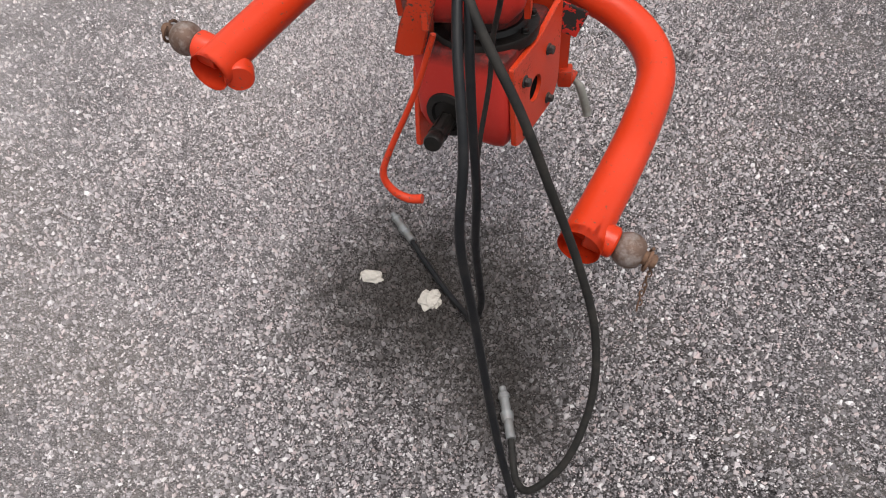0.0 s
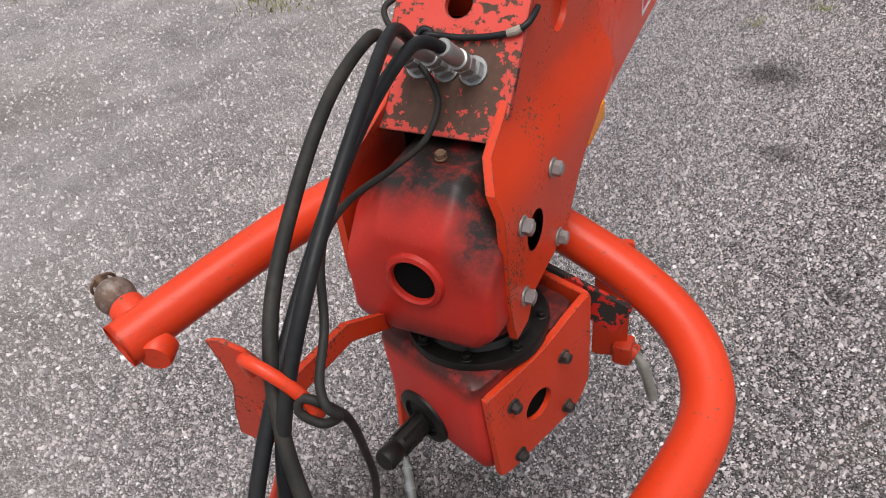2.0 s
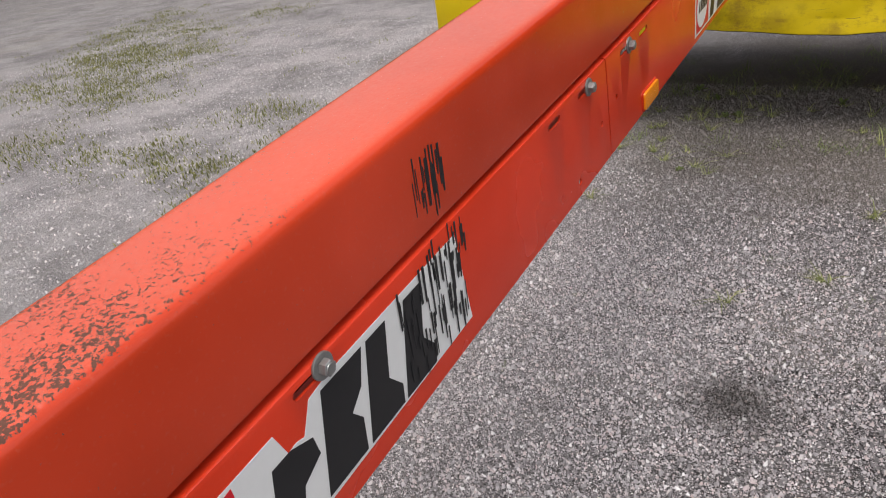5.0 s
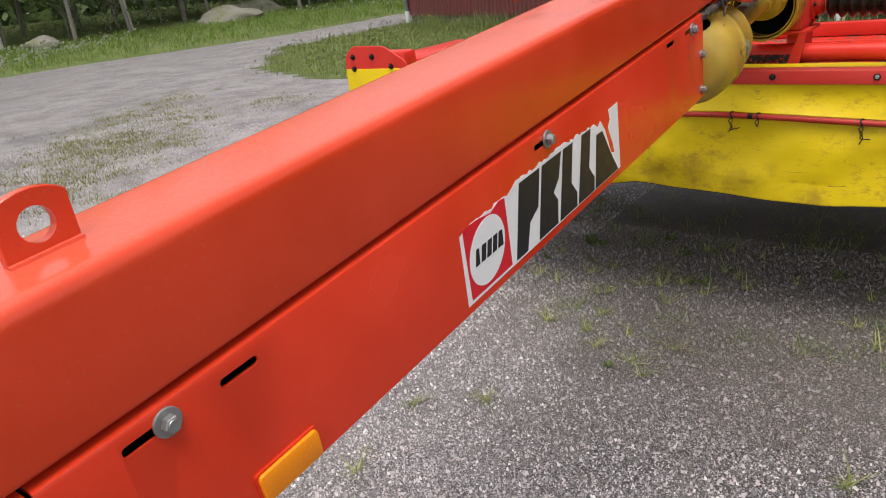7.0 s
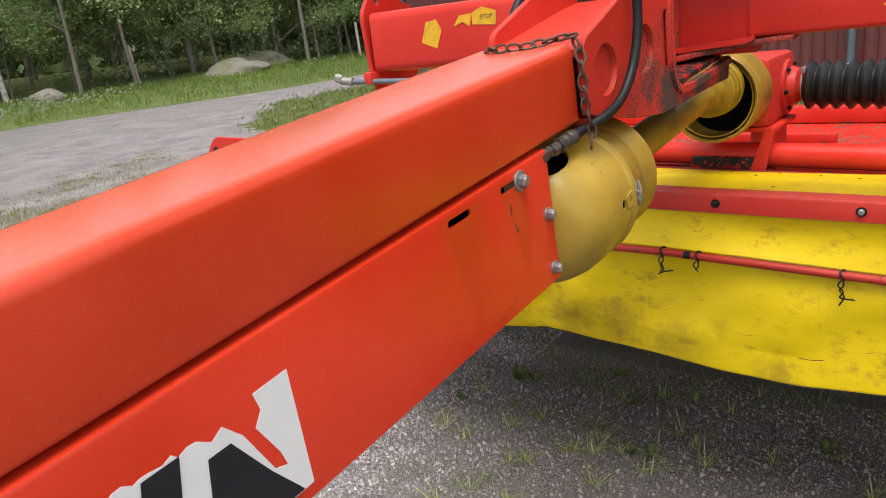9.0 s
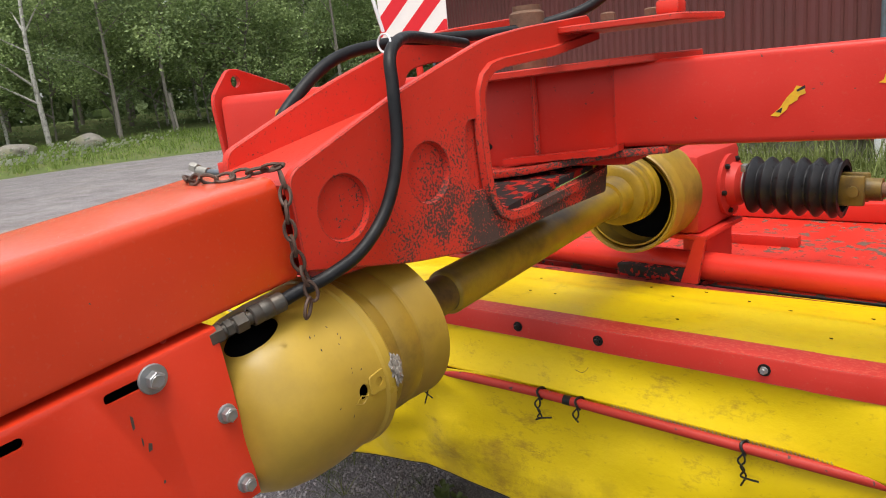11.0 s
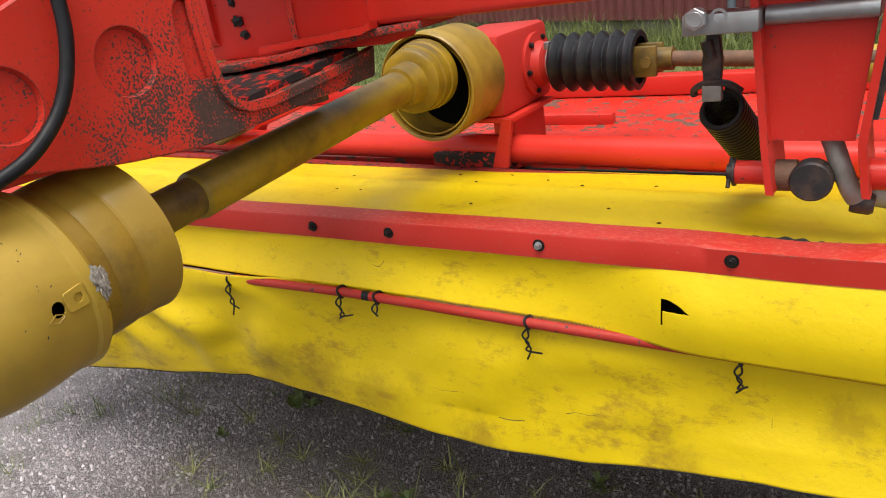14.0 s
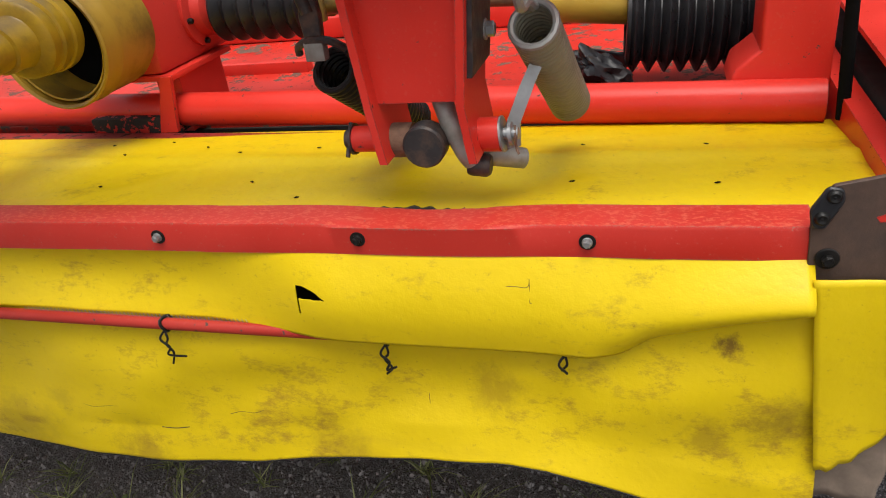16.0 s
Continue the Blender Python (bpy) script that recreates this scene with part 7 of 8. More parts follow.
rod_pts = [Vector((x, rod(x)[0] - 0.001, rod(x)[1])) for x in [-1.75 + 0.05 * k for k in range(57)]]
part("tie_rod", sweep(rod_pts, 0.0108, 14), M_ROD, deck, "red rod tied along the skirt")
for x, tail in ((-0.98, 0.04), (-0.373, 0.06), (-0.05, 0.032), (0.045, 0.015), (0.392, 0.045), (0.779, 0.034), (1.062, 0.012)):
    y, z = rod(x)
    ring = [Vector((x + 0.004 * math.sin(2 * a), y + 0.0135 * math.cos(a), z + 0.0135 * math.sin(a))) for a in [math.pi * k / 7 for k in range(15)]]
    r = random.Random(int(x * 1000) + 2000)
    t1 = smooth_path([(x, y - 0.011, z), (x + 0.006, y - 0.016, z - 0.02), (x - 0.003, y - 0.014, z - 0.035)] + ([(x + 0.008, y - 0.016, z - 0.05), (x + r.uniform(-0.012, 0.0), y - 0.015, z - 0.03 - tail)] if tail > 0.03 else []), 5)
    t2 = smooth_path([(x + 0.003, y - 0.013, z - 0.005), (x - 0.006, y - 0.02, z - 0.02), (x + 0.006, y - 0.018, z - 0.037)] + ([(x, y - 0.02, z - 0.052), (x + r.uniform(0.01, 0.04), y - 0.016, z - 0.02 - tail * 0.8)] if tail > 0.03 else []), 5)
    if fold(x) > 0.5:
        ring, t1, t2 = [[Vector(p) + Vector((0, -0.009, 0)) for p in line] for line in (ring, t1, t2)]
    part("twine_tie", joined(sweep(ring, 0.0030, 6, False), sweep(t1, 0.0021, 6), sweep(t2, 0.0021, 6)), M_GREASE, deck, "dark twine tie")
part("rod_band", sweep([Vector((x, rod(x)[0] - 0.001, rod(x)[1])) for x in (0.008, 0.026)], 0.0112, 14), M_GREASE, deck, "dark worn band on the rod")
stitch = [sweep([Vector((x, rod(x)[0] + 0.002, rod(x)[1] + 0.016)), Vector((x + 0.003, rod(x)[0] + 0.001, rod(x)[1] + 0.010))], 0.0006, 4) for x in [0.12 + 0.0075 * k for k in range(130)]]
part("hem_stitching", joined(*stitch), M_MUD, deck)

# tube, deck plate and inner rails
part("deck_tube", sweep([Vector((-1.6, 6.50, 0.997)), Vector((1.485, 6.30, 1.004))], 0.041, 28), M_RED, deck)
part("edge_strip", loft([[Vector((x, 6.36 - 0.055 * x + dy, z)) for dy, z in ((-0.087, back_edge(x) - 0.004), (-0.035, back_edge(x)), (-0.035, back_edge(x) + 0.004), (-0.087, back_edge(x) + 0.009))] for x in (-1.6, 0.2, 0.75, 1.3, 1.49)]), M_CASTDARK, deck)
part("deck_plate", loft([[Vector((x, y, z)) for y, z in ((6.46, 0.945), (7.45, 0.96), (7.45, 0.94), (6.46, 0.925))] for x in (-1.6, -0.6, 0.4, 1.5)]), M_DECK, deck, "worn red deck plate")
part("inner_rail", box((-0.25, 6.86, 0.945), (0.165, 6.90, 0.985), 0.003), M_RED, deck)
part("rear_rail", box((-1.6, 7.25, 0.96), (1.5, 7.33, 1.03), 0.006), M_RED, deck)
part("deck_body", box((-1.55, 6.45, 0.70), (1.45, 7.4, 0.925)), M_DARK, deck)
# right end: corner plates and side cloth
CP = facing((0, 5.775, 0), (0, -1, 0), (1, 0, 0))
ep = part("corner_plate", prism(rounded([(1.384, 0.935), (1.380, 1.03), (1.40, 1.078), (1.46, 1.092), (1.62, 1.115), (1.85, 1.115), (1.85, 0.95)], 0.004), 0.008, CP, 0.001), M_BARE, deck, "brown worn corner plate")
part("paint_remnant", prism([(1.452, 1.036), (1.462, 1.040), (1.468, 1.050), (1.480, 1.053), (1.486, 1.066), (1.50, 1.075), (1.60, 1.085), (1.60, 1.0), (1.51, 1.005), (1.49, 1.022), (1.478, 1.018), (1.470, 1.030), (1.457, 1.029)], 0.0005, CP @ pose(0, 0, 0.0082)), M_RED, ep, "flake of red paint", False)
part("hinge_piece", prism(rounded([(1.375, 1.047), (1.393, 1.080), (1.411, 1.077), (1.414, 1.060), (1.395, 1.020), (1.380, 1.022)], 0.006), 0.007, CP @ pose(0, 0, 0.0085), 0.002), M_INK, ep, "black plastic hinge piece")
for x, z in ((1.401, 1.067), (1.390, 1.037)):
    part("cross_screw", lathe([(0, 0.005), (0.002, 0.0035), (0.006, 0.005), (0.0085, 0.003), (0.0095, 0)], CP @ pose(x, z, 0.0155), 18), M_GREASE, ep)
bolt((1.404, 5.766, 0.976), (0, -1, 0), ep, 0.014, 0.030, M_GREASE, 20)
rows = []
for i in range(40):
    x = 1.388 + 0.36 * i / 39
    low = 0.62 + 0.09 * min(1.0, max(0.0, (x - 1.41) / 0.10)) + 0.02 * noise.noise(Vector((x * 16, 2, 0))) + 0.012 * noise.noise(Vector((x * 60, 2, 0)))
    rows.append([Vector((x + 0.11 * (0.955 - z) * (1 - i / 39), 5.752 + 0.016 * noise.noise(Vector((x * 7, z * 4, 6))) - 0.01 * (1 - z), z)) for z in [0.955 - (0.955 - low) * k / 30 for k in range(31)]])
part("side_cloth", loft(rows, False, False), M_CANVAS, deck, "yellow cloth flap with a ragged edge").modifiers.new("cloth", 'SOLIDIFY').thickness = 0.003
rows = []
for i in range(24):
    x = 1.40 + 0.125 * i / 23
    low = 0.54 + 0.02 * noise.noise(Vector((x * 30, 9, 0)))
    rows.append([Vector((x + 0.012 * noise.noise(Vector((z * 22, 5, 0))) * (i / 23), 5.772 + 0.008 * noise.noise(Vector((x * 12, z * 9, 3))), z)) for z in [0.74 - (0.74 - low) * k / 12 for k in range(13)]])
part("torn_backing", loft(rows, False, False), M_BACKING, deck, "torn grey-brown cloth backing").modifiers.new("cloth", 'SOLIDIFY').thickness = 0.003
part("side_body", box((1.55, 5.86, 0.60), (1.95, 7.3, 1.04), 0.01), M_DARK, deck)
part("side_rail", loft([[Vector((x, y, z)) for x, z in ((1.50, z0), (1.54, z0), (1.54, z0 - 0.08), (1.50, z0 - 0.08))] for y, z0 in ((5.80, 1.03), (6.3, 1.03), (7.3, 1.06))]), M_RED, deck)
part("side_guard", loft([[Vector((x, y, z)) for x, z in ((1.54, z0), (1.9, z0 - 0.02), (1.9, z0 - 0.03), (1.54, z0 - 0.01))] for y, z0 in ((5.85, 1.10), (6.6, 1.13), (7.3, 1.13))]), M_RED, deck)
# left end cap seen from afar
LC = facing((0, 5.615, 0), (0, -1, 0), (1, 0, 0))
lc = part("corner_bracket", prism(rounded([(-1.99, 1.05), (-1.99, 1.15), (-1.93, 1.205), (-1.72, 1.20), (-1.58, 1.12), (-1.58, 1.05)], 0.03), 0.012, LC, 0.002), M_RED, deck, "rounded red corner bracket")
for x, z in ((-1.93, 1.09), (-1.93, 1.15), (-1.80, 1.15), (-1.68, 1.10)):
    bolt((x, 5.602, z), (0, -1, 0), lc, 0.017, 0.03, M_GREASE)
part("left_corner", joined(box((-1.98, 5.62, 1.08), (-1.60, 5.72, 1.17), 0.02), box((-1.9, 5.7, 1.0), (-1.6, 6.5, 1.12), 0.02)), M_RED, deck)
part("left_cloth", box((-1.99, 5.6, 0.55), (-1.6, 5.62, 1.09), 0.004), M_CANVAS, deck)

# angular gearbox and cross shaft
gear = thing("angular_gearbox", (0.0, 6.4, 0.96), "red cast angular gearbox on a welded bracket above the deck", "gearbox")
part("housing", box((-0.16, 6.34, 1.10), (0.055, 6.66, 1.325), 0.02), M_CAST, gear)
part("output_flange", lathe([(0, 0), (0.088, 0), (0.09, 0.006), (0.09, 0.022), (0.066, 0.026), (0.06, 0.05), (0.045, 0.06), (0.04, 0.085), (0, 0.085)], facing((0.045, 6.555, 1.21), (1, -0.02, 0)), 36), M_CAST, gear)
for k in range(6):
    a = radians(60 * k + 10)
    bolt((0.0675, 6.555 + 0.077 * math.cos(a), 1.21 + 0.077 * math.sin(a)), (1, 0, 0), gear, 0.013, 0.015, M_GREASE)
part("bracket_web", prism([(0.0, 0.962), (0.05, 0.962), (0.075, 1.10), (0.045, 1.10)], 0.012, facing((0, 6.345, 0), (0, -1, 0), (1, 0, 0))), M_RED, gear)
part("bracket_top", box((-0.16, 6.34, 1.088), (0.075, 6.62, 1.102), 0.002), M_RED, gear)
part("bracket_post", box((-0.02, 6.40, 0.94), (0.05, 6.60, 1.09), 0.004), M_RED, gear)
part("bracket_foot", box((-0.20, 6.335, 0.952), (0.045, 6.46, 1.0), 0.004), M_GREASED, gear)


def bellows(name, a, b, r0, r1, folds, parent):
    m = facing(a, Vector(b) - Vector(a))
    L = (Vector(b) - Vector(a)).length
    prof = [(r0, 0.0)]
    for k in range(folds):
        t0, t1 = (k + 0.5) / folds, (k + 1.0) / folds
        prof += [(r1 * 0.97, L * (t0 - 0.11 / folds)), (r1, L * t0), (r1 * 0.97, L * (t0 + 0.11 / folds)), (r1 * 0.77, L * (t1 - 0.05 / folds)), (r1 * 0.77, L * (t1 + 0.03 / folds))]
    prof += [(r1 * 0.97, L), (r1 * 0.9, L + 0.002), (r1 * 0.86, L - 0.02)]
    return part(name, lathe(prof, m, 36), M_RUBBER, parent, "black ribbed rubber bellows")


xs = thing("cross_driveshaft", (0.5, 6.42, 1.2), "driveshaft with black rubber bellows and rusty joint", "driveshaft")
bellows("bellows", (0.112, 6.555, 1.21), (0.365, 6.55, 1.205), 0.050, 0.082, 6, xs)
part("hose_clamp", joined(lathe([(0.052, 0), (0.054, 0), (0.054, 0.012), (0.052, 0.012)], facing((0.110, 6.555, 1.21), (1, 0, 0)), 32), box((0.11, 6.50, 1.255), (0.125, 6.53, 1.275), 0.002)), M_STEEL, xs)
part("joint_yoke", joined(box((0.35, 6.51, 1.165), (0.42, 6.53, 1.245), 0.006), box((0.35, 6.57, 1.165), (0.42, 6.59, 1.245), 0.006), bar((0.395, 6.50, 1.205), (0.395, 6.60, 1.205), 0.014), bar((0.40, 6.55, 1.205), (0.455, 6.55, 1.205), 0.030)), M_WORNSHAFT, xs)
part("shaft_bar", bar((0.44, 6.55, 1.205), (1.0, 6.58, 1.17), 0.020), M_RUST, xs)
part("yellow_tube", bar((0.90, 6.60, 1.160), (1.16, 6.60, 1.137), 0.045, 28), M_GUARD, xs, "pale yellow guard tube")
bellows("bellows", (1.43, 6.62, 1.085), (1.115, 6.60, 1.10), 0.06, 0.112, 9, xs)
rag = []
for i in range(22):
    a = 0.30 + 1.6 * i / 21
    rag.append([Vector((1.115 - 0.13 * t * (1 + 0.45 * noise.noise(Vector((a * 2.4, 1, 0)))), 6.60 - (0.10 + 0.012 * math.sin(t * 7 + a * 3)) * math.cos(a), 1.09 - 0.105 * math.sin(a) * (1 - 0.35 * t))) for t in [k / 9 for k in range(10)]])
part("torn_boot", loft(rag, False, False), M_RUBBER, xs, "ripped black rubber boot end").modifiers.new("rubber", 'SOLIDIFY').thickness = 0.004
rag_bm = bmesh.new()
bmesh.ops.create_icosphere(rag_bm, subdivisions=4, radius=1)
for q in rag_bm.verts:
    q.co *= 1 + 0.55 * noise.noise(q.co * 1.9 + Vector((3, 1, 0))) + 0.15 * noise.noise(q.co * 6)
rag_bm.transform(Matrix.Translation((1.075, 6.42, 1.045)) @ Matrix.Rotation(0.6, 4, 'Y') @ Matrix.Diagonal((0.065, 0.05, 0.03, 1)))
part("rubber_rag", rag_bm, M_RUBBER, xs, "hanging lump of torn black rubber")

right_post = thing("frame_upright", (1.47, 6.42, 0.99), "red welded upright holding the bellows end", "frame upright")
part("upright_box", loft([[Vector((x, y, z)) for x, y in rounded([(x0, 6.34), (1.50, 6.34), (1.50, 6.50), (x0, 6.50)], 0.012, 3)] for x0, z in ((1.32, 1.02), (1.33, 1.055), (1.372, 1.09), (1.372, 1.5))]), M_RED, right_post)
part("gas_strut", joined(bar((1.505, 6.24, 0.99), (1.493, 6.24, 1.24), 0.011)), M_BLACK, right_post, "black gas strut tube")
part("strut_rod", bar((1.493, 6.24, 1.24), (1.488, 6.24, 1.42), 0.006), M_ZINC, right_post, "pale strut rod")

# swing frame arm and its spring, seen under the fork
swing = thing("swing_frame_arm", (-1.1, 6.5, 0.96), "red welded frame arm standing on the deck behind the drawbar", "frame arm")
SW = facing((0, 6.53, 0), (0, -1, 0), (1, 0, 0))
part("arm_plate", prism(rounded([(-1.30, 0.95), (-1.12, 0.95), (-1.06, 1.045), (-0.66, 1.165), (-0.66, 1.38), (-0.80, 1.38), (-1.30, 1.10)], 0.015), 0.05, SW, 0.002), M_RED, swing)
part("rubber_strip", prism([(-0.655, 1.16), (-0.60, 1.18), (-0.625, 1.38), (-0.655, 1.38)], 0.012, SW @ pose(0, 0, 0.02)), M_OLDHOSE, swing, "black rubber strip")

# hanger with its pins and springs
hanger = thing("suspension_arm", (0.87, 5.83, 1.08), "red suspension arm with greasy pins above the tarpaulin", "suspension arm")
HY = 5.81
part("arm_plate", prism([(0.80, 1.19), (0.925, 1.19), (0.955, 1.48), (0.785, 1.48)], 0.008, facing((0, HY, 0), (0, -1, 0), (1, 0, 0))), M_RED, hanger)
for x0, x1, n in ((0.797, 0.773, "arm_cheek"), (0.930, 0.96, "arm_cheek")):
    part(n, loft([[Vector((x, y, z)) for x, y in ((xa, HY - 0.035), (xa + 0.012, HY - 0.035), (xa + 0.012, HY + 0.10), (xa, HY + 0.10))] for xa, z in ((x0 + 0.010, 1.108), (x0 + 0.007, 1.13), (x0, 1.19), (x1, 1.48))]), M_RED, hanger)
part("pivot_tube", bar((0.752, 5.83, 1.128), (0.80, 5.83, 1.128), 0.020), M_RED, hanger)
part("pivot_tube", bar((0.94, 5.83, 1.131), (0.978, 5.83, 1.131), 0.025), M_RED, hanger)
part("pin_head", lathe([(0, 0.03), (0.029, 0.03), (0.032, 0.027), (0.032, 0)], facing((0.868, 5.828, 1.124), (0, -1, 0)), 30), M_PIN, hanger, "round greasy pin end")
part("spacer", bar((0.81, 5.83, 1.125), (0.845, 5.83, 1.125), 0.026), M_RUST, hanger)
part("swing_link", sweep(smooth_path([(0.880, 5.86, 1.20), (0.894, 5.84, 1.174), (0.906, 5.83, 1.144), (0.921, 5.83, 1.106), (0.930, 5.835, 1.088)], 6), 0.0155, 14), M_ZINC, hanger, "worn grey swing link")
part("link_knuckle", lathe([(0, -0.016), (0.016, -0.016), (0.018, -0.01), (0.018, 0.012), (0.014, 0.018), (0, 0.018)], facing((0.938, 5.84, 1.080), (1, 0, -0.1)), 20), M_PIN, hanger)
part("roll_pin", bar((0.925, 5.855, 1.092), (0.992, 5.905, 1.062), 0.0165), M_ZINC, hanger, "worn grey roll pin")
part("link_washer", joined(lathe([(0.009, 0), (0.026, 0), (0.026, 0.003), (0.009, 0.003)], facing((0.978, 5.83, 1.131), (1, 0, 0.1)), 28, True), lathe([(0.008, 0), (0.017, 0), (0.017, 0.005), (0.008, 0.005)], facing((0.989, 5.83, 1.131), (1, 0, 0.1)), 24, True), bar((0.975, 5.83, 1.131), (1.002, 5.83, 1.132), 0.0085)), M_STEEL, hanger, "grey washers on the pin")
part("split_pin", sweep(smooth_path([(0.997, 5.83, 1.143), (0.999, 5.822, 1.13), (0.998, 5.826, 1.112), (1.002, 5.82, 1.104)], 5), 0.002, 6), M_RUST, hanger)
part("lynch_pin", joined(lathe([(0, 0), (0.024, 0), (0.024, 0.004), (0, 0.004)], facing((0.752, 5.83, 1.128), (-1, 0, 0)), 24), bar((0.752, 5.83, 1.128), (0.738, 5.83, 1.128), 0.014), bar((0.742, 5.812, 1.106), (0.742, 5.845, 1.148), 0.0035)), M_PIN, hanger)
for y, z in ((5.87, 1.27), (5.86, 1.35)):
    bolt((0.9535 + (z - 1.225) * 0.086, y, z), (1, 0, 0), hanger, 0.019, 0.03, M_STEEL)
part("side_strap", loft([[Vector((xa + dx, y, z)) for dx, y in ((0, 5.79), (0.009, 5.79), (0.009, 5.905), (0, 5.905))] for xa, z in ((0.944, 1.225), (0.947, 1.245), (0.966, 1.48))]), M_PIN, hanger, "dark steel strap bolted to the arm")
part("spring_plate", loft([[Vector((x, y + dy, z)) for x, dy in ((xa - 0.010, 0), (xa + 0.010, 0.012), (xa + 0.010, 0.018), (xa - 0.010, 0.006))] for xa, y, z in ((0.990, 5.835, 1.105), (0.992, 5.835, 1.14), (1.012, 5.86, 1.19), (1.034, 5.89, 1.235))]), M_STEEL, hanger, "dull galvanised spring link")


def spring(name, a, b, r, wire, turns, label, mat):
    t = thing(name, a, label, "spring", "coil springs")
    m = facing(a, Vector(b) - Vector(a))
    L = (Vector(b) - Vector(a)).length
    n = turns * 20
    coil = [m @ Vector((r * math.cos(2 * math.pi * k / 20), r * math.sin(2 * math.pi * k / 20), L * k / n)) for k in range(n + 1)]
    part("coil", sweep(coil, wire, 8), mat, t)
    if mat is not M_SPRING:
        return t
    hook = smooth_path([m @ Vector(p) for p in ((r, 0, L), (r * 0.6, 0, L + 0.02), (0.01, 0, L + 0.05), (-0.012, 0, L + 0.08), (0.0, 0, L + 0.11), (0.018, 0, L + 0.085))], 6)
    part("end_ring", sweep([m @ Vector((r * 1.02 * math.cos(2 * math.pi * k / 16), r * 1.02 * math.sin(2 * math.pi * k / 16), L + wire * 1.5 * k / 16)) for k in range(17)], wire * 1.05, 8), M_SPRING_END if mat is M_SPRING else mat, t, "bright end coil")
    part("hook", sweep(hook, wire * 1.3, 8), M_SPRING_END if mat is M_SPRING else mat, t)
    return t


M_SPRING_END = plain("bright_spring_steel", (0.3, 0.29, 0.27), 0.45, 0.5, 0.2, 60, 0.2)
M_SPRING = plain("dusty_spring_steel", (0.24, 0.215, 0.15), 0.5, 0.3, 0.25, 60, 0.2, (0.1, 0.08, 0.06), 15, 0.5)
spring("coil_spring", (1.042, 6.11, 1.080), (1.028, 5.86, 1.272), 0.031, 0.0052, 29, "grey-beige coil spring with bright hooks", M_SPRING)
spring("coil_spring", (0.752, 6.10, 1.06), (0.720, 5.865, 1.228), 0.034, 0.0055, 24, "dark oily coil spring behind the arm", M_GREASE)
spring("coil_spring", (-1.20, 6.40, 1.035), (-1.03, 6.40, 1.095), 0.034, 0.0055, 16, "pale zinc coil spring behind the driveshaft", M_SPRING)
hang2 = thing("spring_hanger", (0.66, 5.86, 1.3), "zinc-plated spring hanger with a large bolt", "spring hanger")
part("hanger_plate", box((0.688, 5.745, 1.366), (0.797, 5.80, 1.397), 0.003), M_STEEL, hang2)
part("hanger_tube", bar((0.80, 5.79, 1.383), (0.945, 5.79, 1.383), 0.0145, 24), M_STEEL, hang2, "scratched zinc-plated tube")
bolt((0.712, 5.745, 1.392), (0, -1, 0), hang2, 0.030, 0.031)
part("washer", lathe([(0.008, 0), (0.012, 0), (0.012, 0.0015), (0.008, 0.0015)], facing((0.742, 5.745, 1.392), (0, -1, 0)), 20, True), M_STEEL, hang2)
part("clevis", joined(prism(rounded([(0.698, 1.275), (0.725, 1.275), (0.728, 1.31), (0.722, 1.37), (0.706, 1.37), (0.695, 1.31)], 0.005), 0.014, facing((0, 5.85, 0), (0, -1, 0), (1, 0, 0)), 0.002), bar((0.703, 5.84, 1.345), (0.711, 5.84, 1.315), 0.011)), M_PIN, hang2, "dark steel clevis")
part("hook_block", box((0.696, 5.832, 1.247), (0.727, 5.85, 1.276), 0.002), M_ZINC, hang2)
part("hook_ring", sweep(smooth_path([(0.679, 5.85, 1.255), (0.682, 5.845, 1.266), (0.697, 5.838, 1.275), (0.715, 5.835, 1.278), (0.738, 5.838, 1.274), (0.755, 5.848, 1.260)], 6), 0.006, 8), M_PIN, hang2, "open spring hook")

# warning board behind the frame
board = thing("warning_board", (-1.3, 7.4, 1.2), "red and white striped warning board on the mower frame", "warning board")
bm0 = facing((-1.42, 6.65, 1.70), (0.35, -0.93, 0), (0.93, 0.35, 0))
part("panel", prism(rounded([(0, 0), (0.30, 0), (0.30, 0.42), (0, 0.42)], 0.01), 0.004, bm0), M_WHITE, board)
for k in range(-2, 4):
    x0 = k * 0.16
    pts = [(max(0.0, min(0.30, x)), y) for x, y in ((x0, 0.0), (x0 + 0.08, 0.0), (x0 + 0.08 + 0.42, 0.42), (x0 + 0.42, 0.42))]
    quad = []
    for s in range(21):
        y = 0.42 * s / 20
        a, b = x0 + y, x0 + 0.08 + y
        if b > 0 and a < 0.30:
            quad.append((max(0, a), min(0.30, b), y))
    if len(quad) > 1:
        part("red_stripe", prism([(a, y) for a, b, y in quad] + [(b, y) for a, b, y in reversed(quad)], 0.0006, bm0 @ pose(0, 0, 0.0042)), M_REDVINYL, board, "", False)
part("board_bracket", bar((-1.30, 6.72, 1.0), (-1.28, 6.72, 1.8), 0.015), M_RED, board)


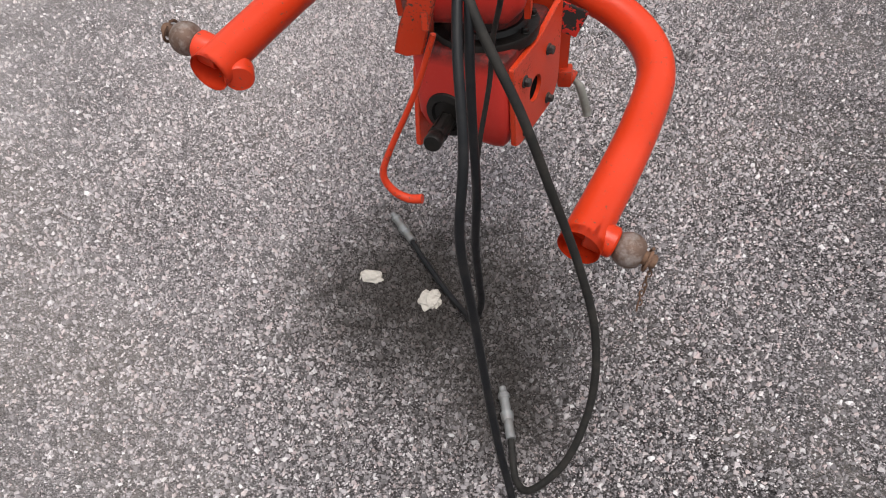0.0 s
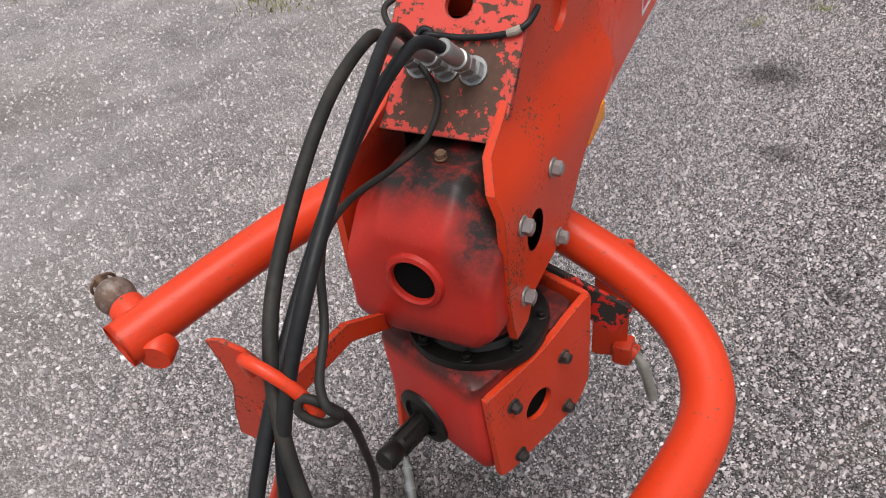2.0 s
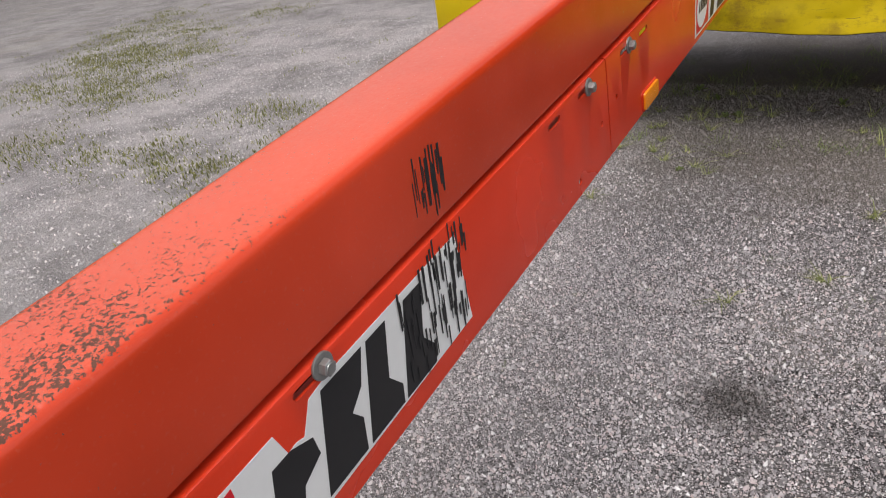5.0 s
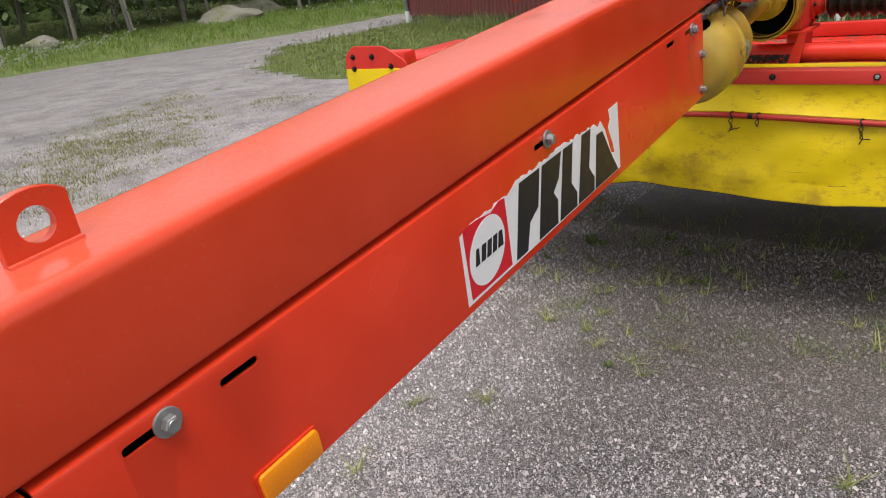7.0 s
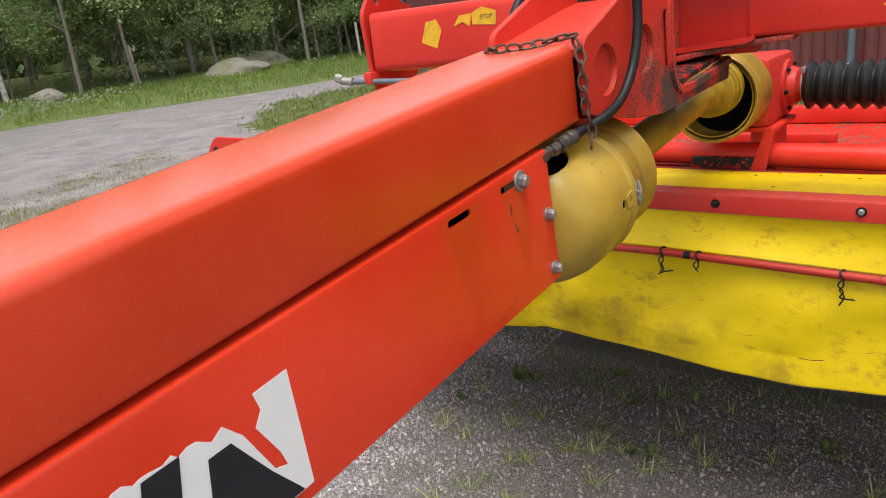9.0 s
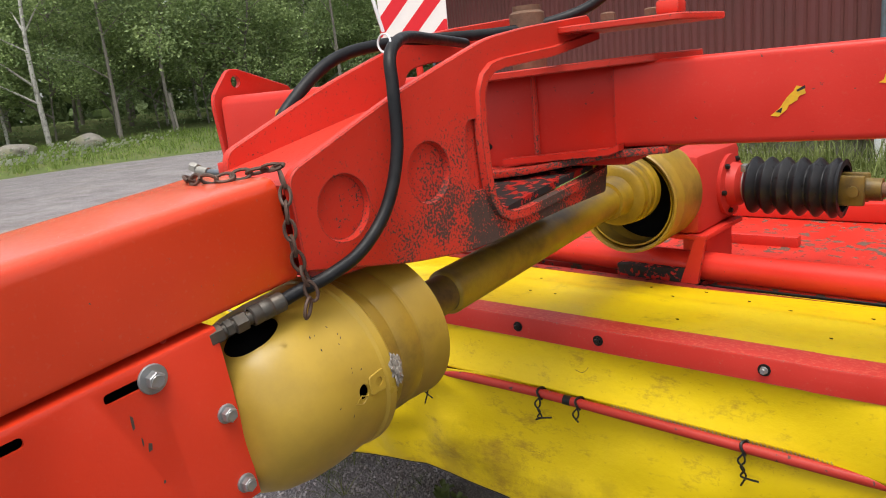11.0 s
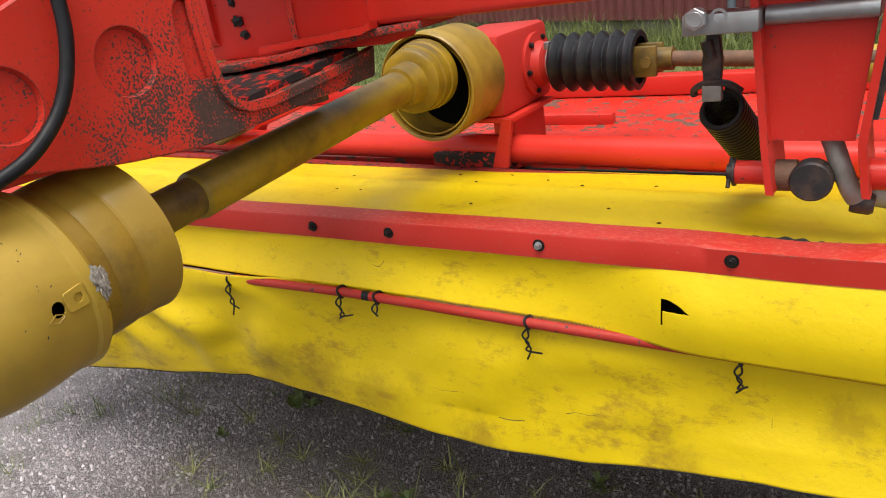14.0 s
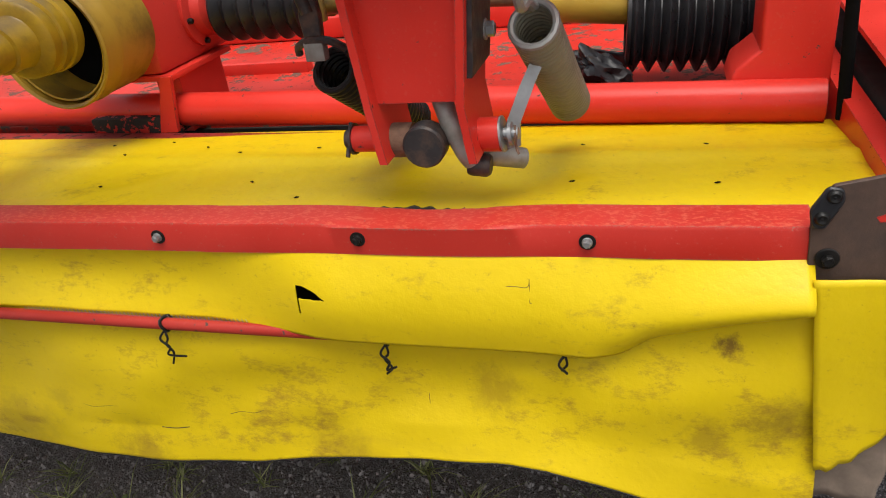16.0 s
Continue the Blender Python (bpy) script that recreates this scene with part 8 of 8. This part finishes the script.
# loose stones, litter
def stones(n, seed, where="drawbar"):
    """Loose stones strewn over the yard, densest along the drawbar, in one mesh."""
    r = np.random.default_rng(seed)
    base = np.array([(1, 0.15, 0), (0.1, 0.9, 0), (-1, -0.1, 0), (-0.1, -0.9, 0), (0.42, 0.12, 0.95), (-0.40, -0.1, 0.8)])
    tris = np.array([(0, 1, 4), (1, 2, 5), (1, 5, 4), (2, 3, 5), (3, 0, 4), (3, 4, 5)])
    x, y = 0.15 + r.normal(0, 0.8, n) - 0.4 * r.random(n), -0.4 + 4.4 * r.random(n) ** 1.15 + np.abs(r.normal(0, 0.75, n))
    s = 0.0019 + 0.0014 * r.random(n) + 0.0050 * r.random(n) ** 9
    if where == "mower":
        x, y = r.uniform(-2.0, 1.3, n), 4.7 + 1.9 * r.random(n) ** 0.8
        s = 0.0012 + 0.0012 * r.random(n) + 0.006 * r.random(n) ** 14
    if where == "lane":
        x, y = -1.0 - 8.0 * r.random(n) ** 1.5, r.uniform(0.8, 9, n)
        s = 0.0045 + 0.004 * r.random(n) ** 3
    a = r.uniform(0, 6.283, n)
    size = np.stack([s * r.uniform(0.9, 1.3, n), s * r.uniform(0.8, 1.2, n), s * r.uniform(0.9, 2.0, n)], 1)
    p = base[None] * size[:, None] * r.uniform(0.65, 1.3, (n, 6, 1))
    p[:, 4:, :2] *= 1.25
    c, d = np.cos(a)[:, None], np.sin(a)[:, None]
    v = np.stack([p[..., 0] * c - p[..., 1] * d + x[:, None], p[..., 0] * d + p[..., 1] * c + y[:, None], p[..., 2] - 0.0004], -1)
    f = tris[None] + 6 * np.arange(n)[:, None, None]
    me = bpy.data.meshes.new("gravel_stones")
    me.vertices.add(n * 6)
    me.vertices.foreach_set("co", v.astype(np.float32).ravel())
    me.loops.add(n * 18)
    me.loops.foreach_set("vertex_index", f.astype(np.int32).ravel())
    me.polygons.add(n * 6)
    me.polygons.foreach_set("loop_start", np.arange(0, n * 18, 3, dtype=np.int32))
    me.update(calc_edges=True)
    me.materials.append(M_STONE)
    me.shade_flat()
    return tagged(new("gravel_stones", me), "loose grey and pinkish gravel stones", "gravel", kind="stuff")


stones(300000, 12)
stones(90000, 31, "mower")
stones(45000, 5, "lane")


def crumple(at, size, seed, label):
    bm = bmesh.new()
    bmesh.ops.create_icosphere(bm, subdivisions=3, radius=1)
    for v in bm.verts:
        v.co *= 1 + 0.45 * noise.noise(v.co * 2.2 + Vector((seed, 0, 0)))
        v.co = Vector((v.co.x * size[0] + at[0], v.co.y * size[1] + at[1], max(0.0, v.co.z * size[2] + size[2] * 0.7)))
    return tagged(part("crumpled_litter", bm, M_PAPER, None, "", False), label, "litter", "scraps on the gravel")


crumple((-0.221, 0.905), (0.03, 0.018, 0.012), 2, "pale crumbled scrap lying on oily gravel")
crumple((-0.058, 0.846), (0.027, 0.03, 0.014), 6, "grey broken lump lying on oily gravel")
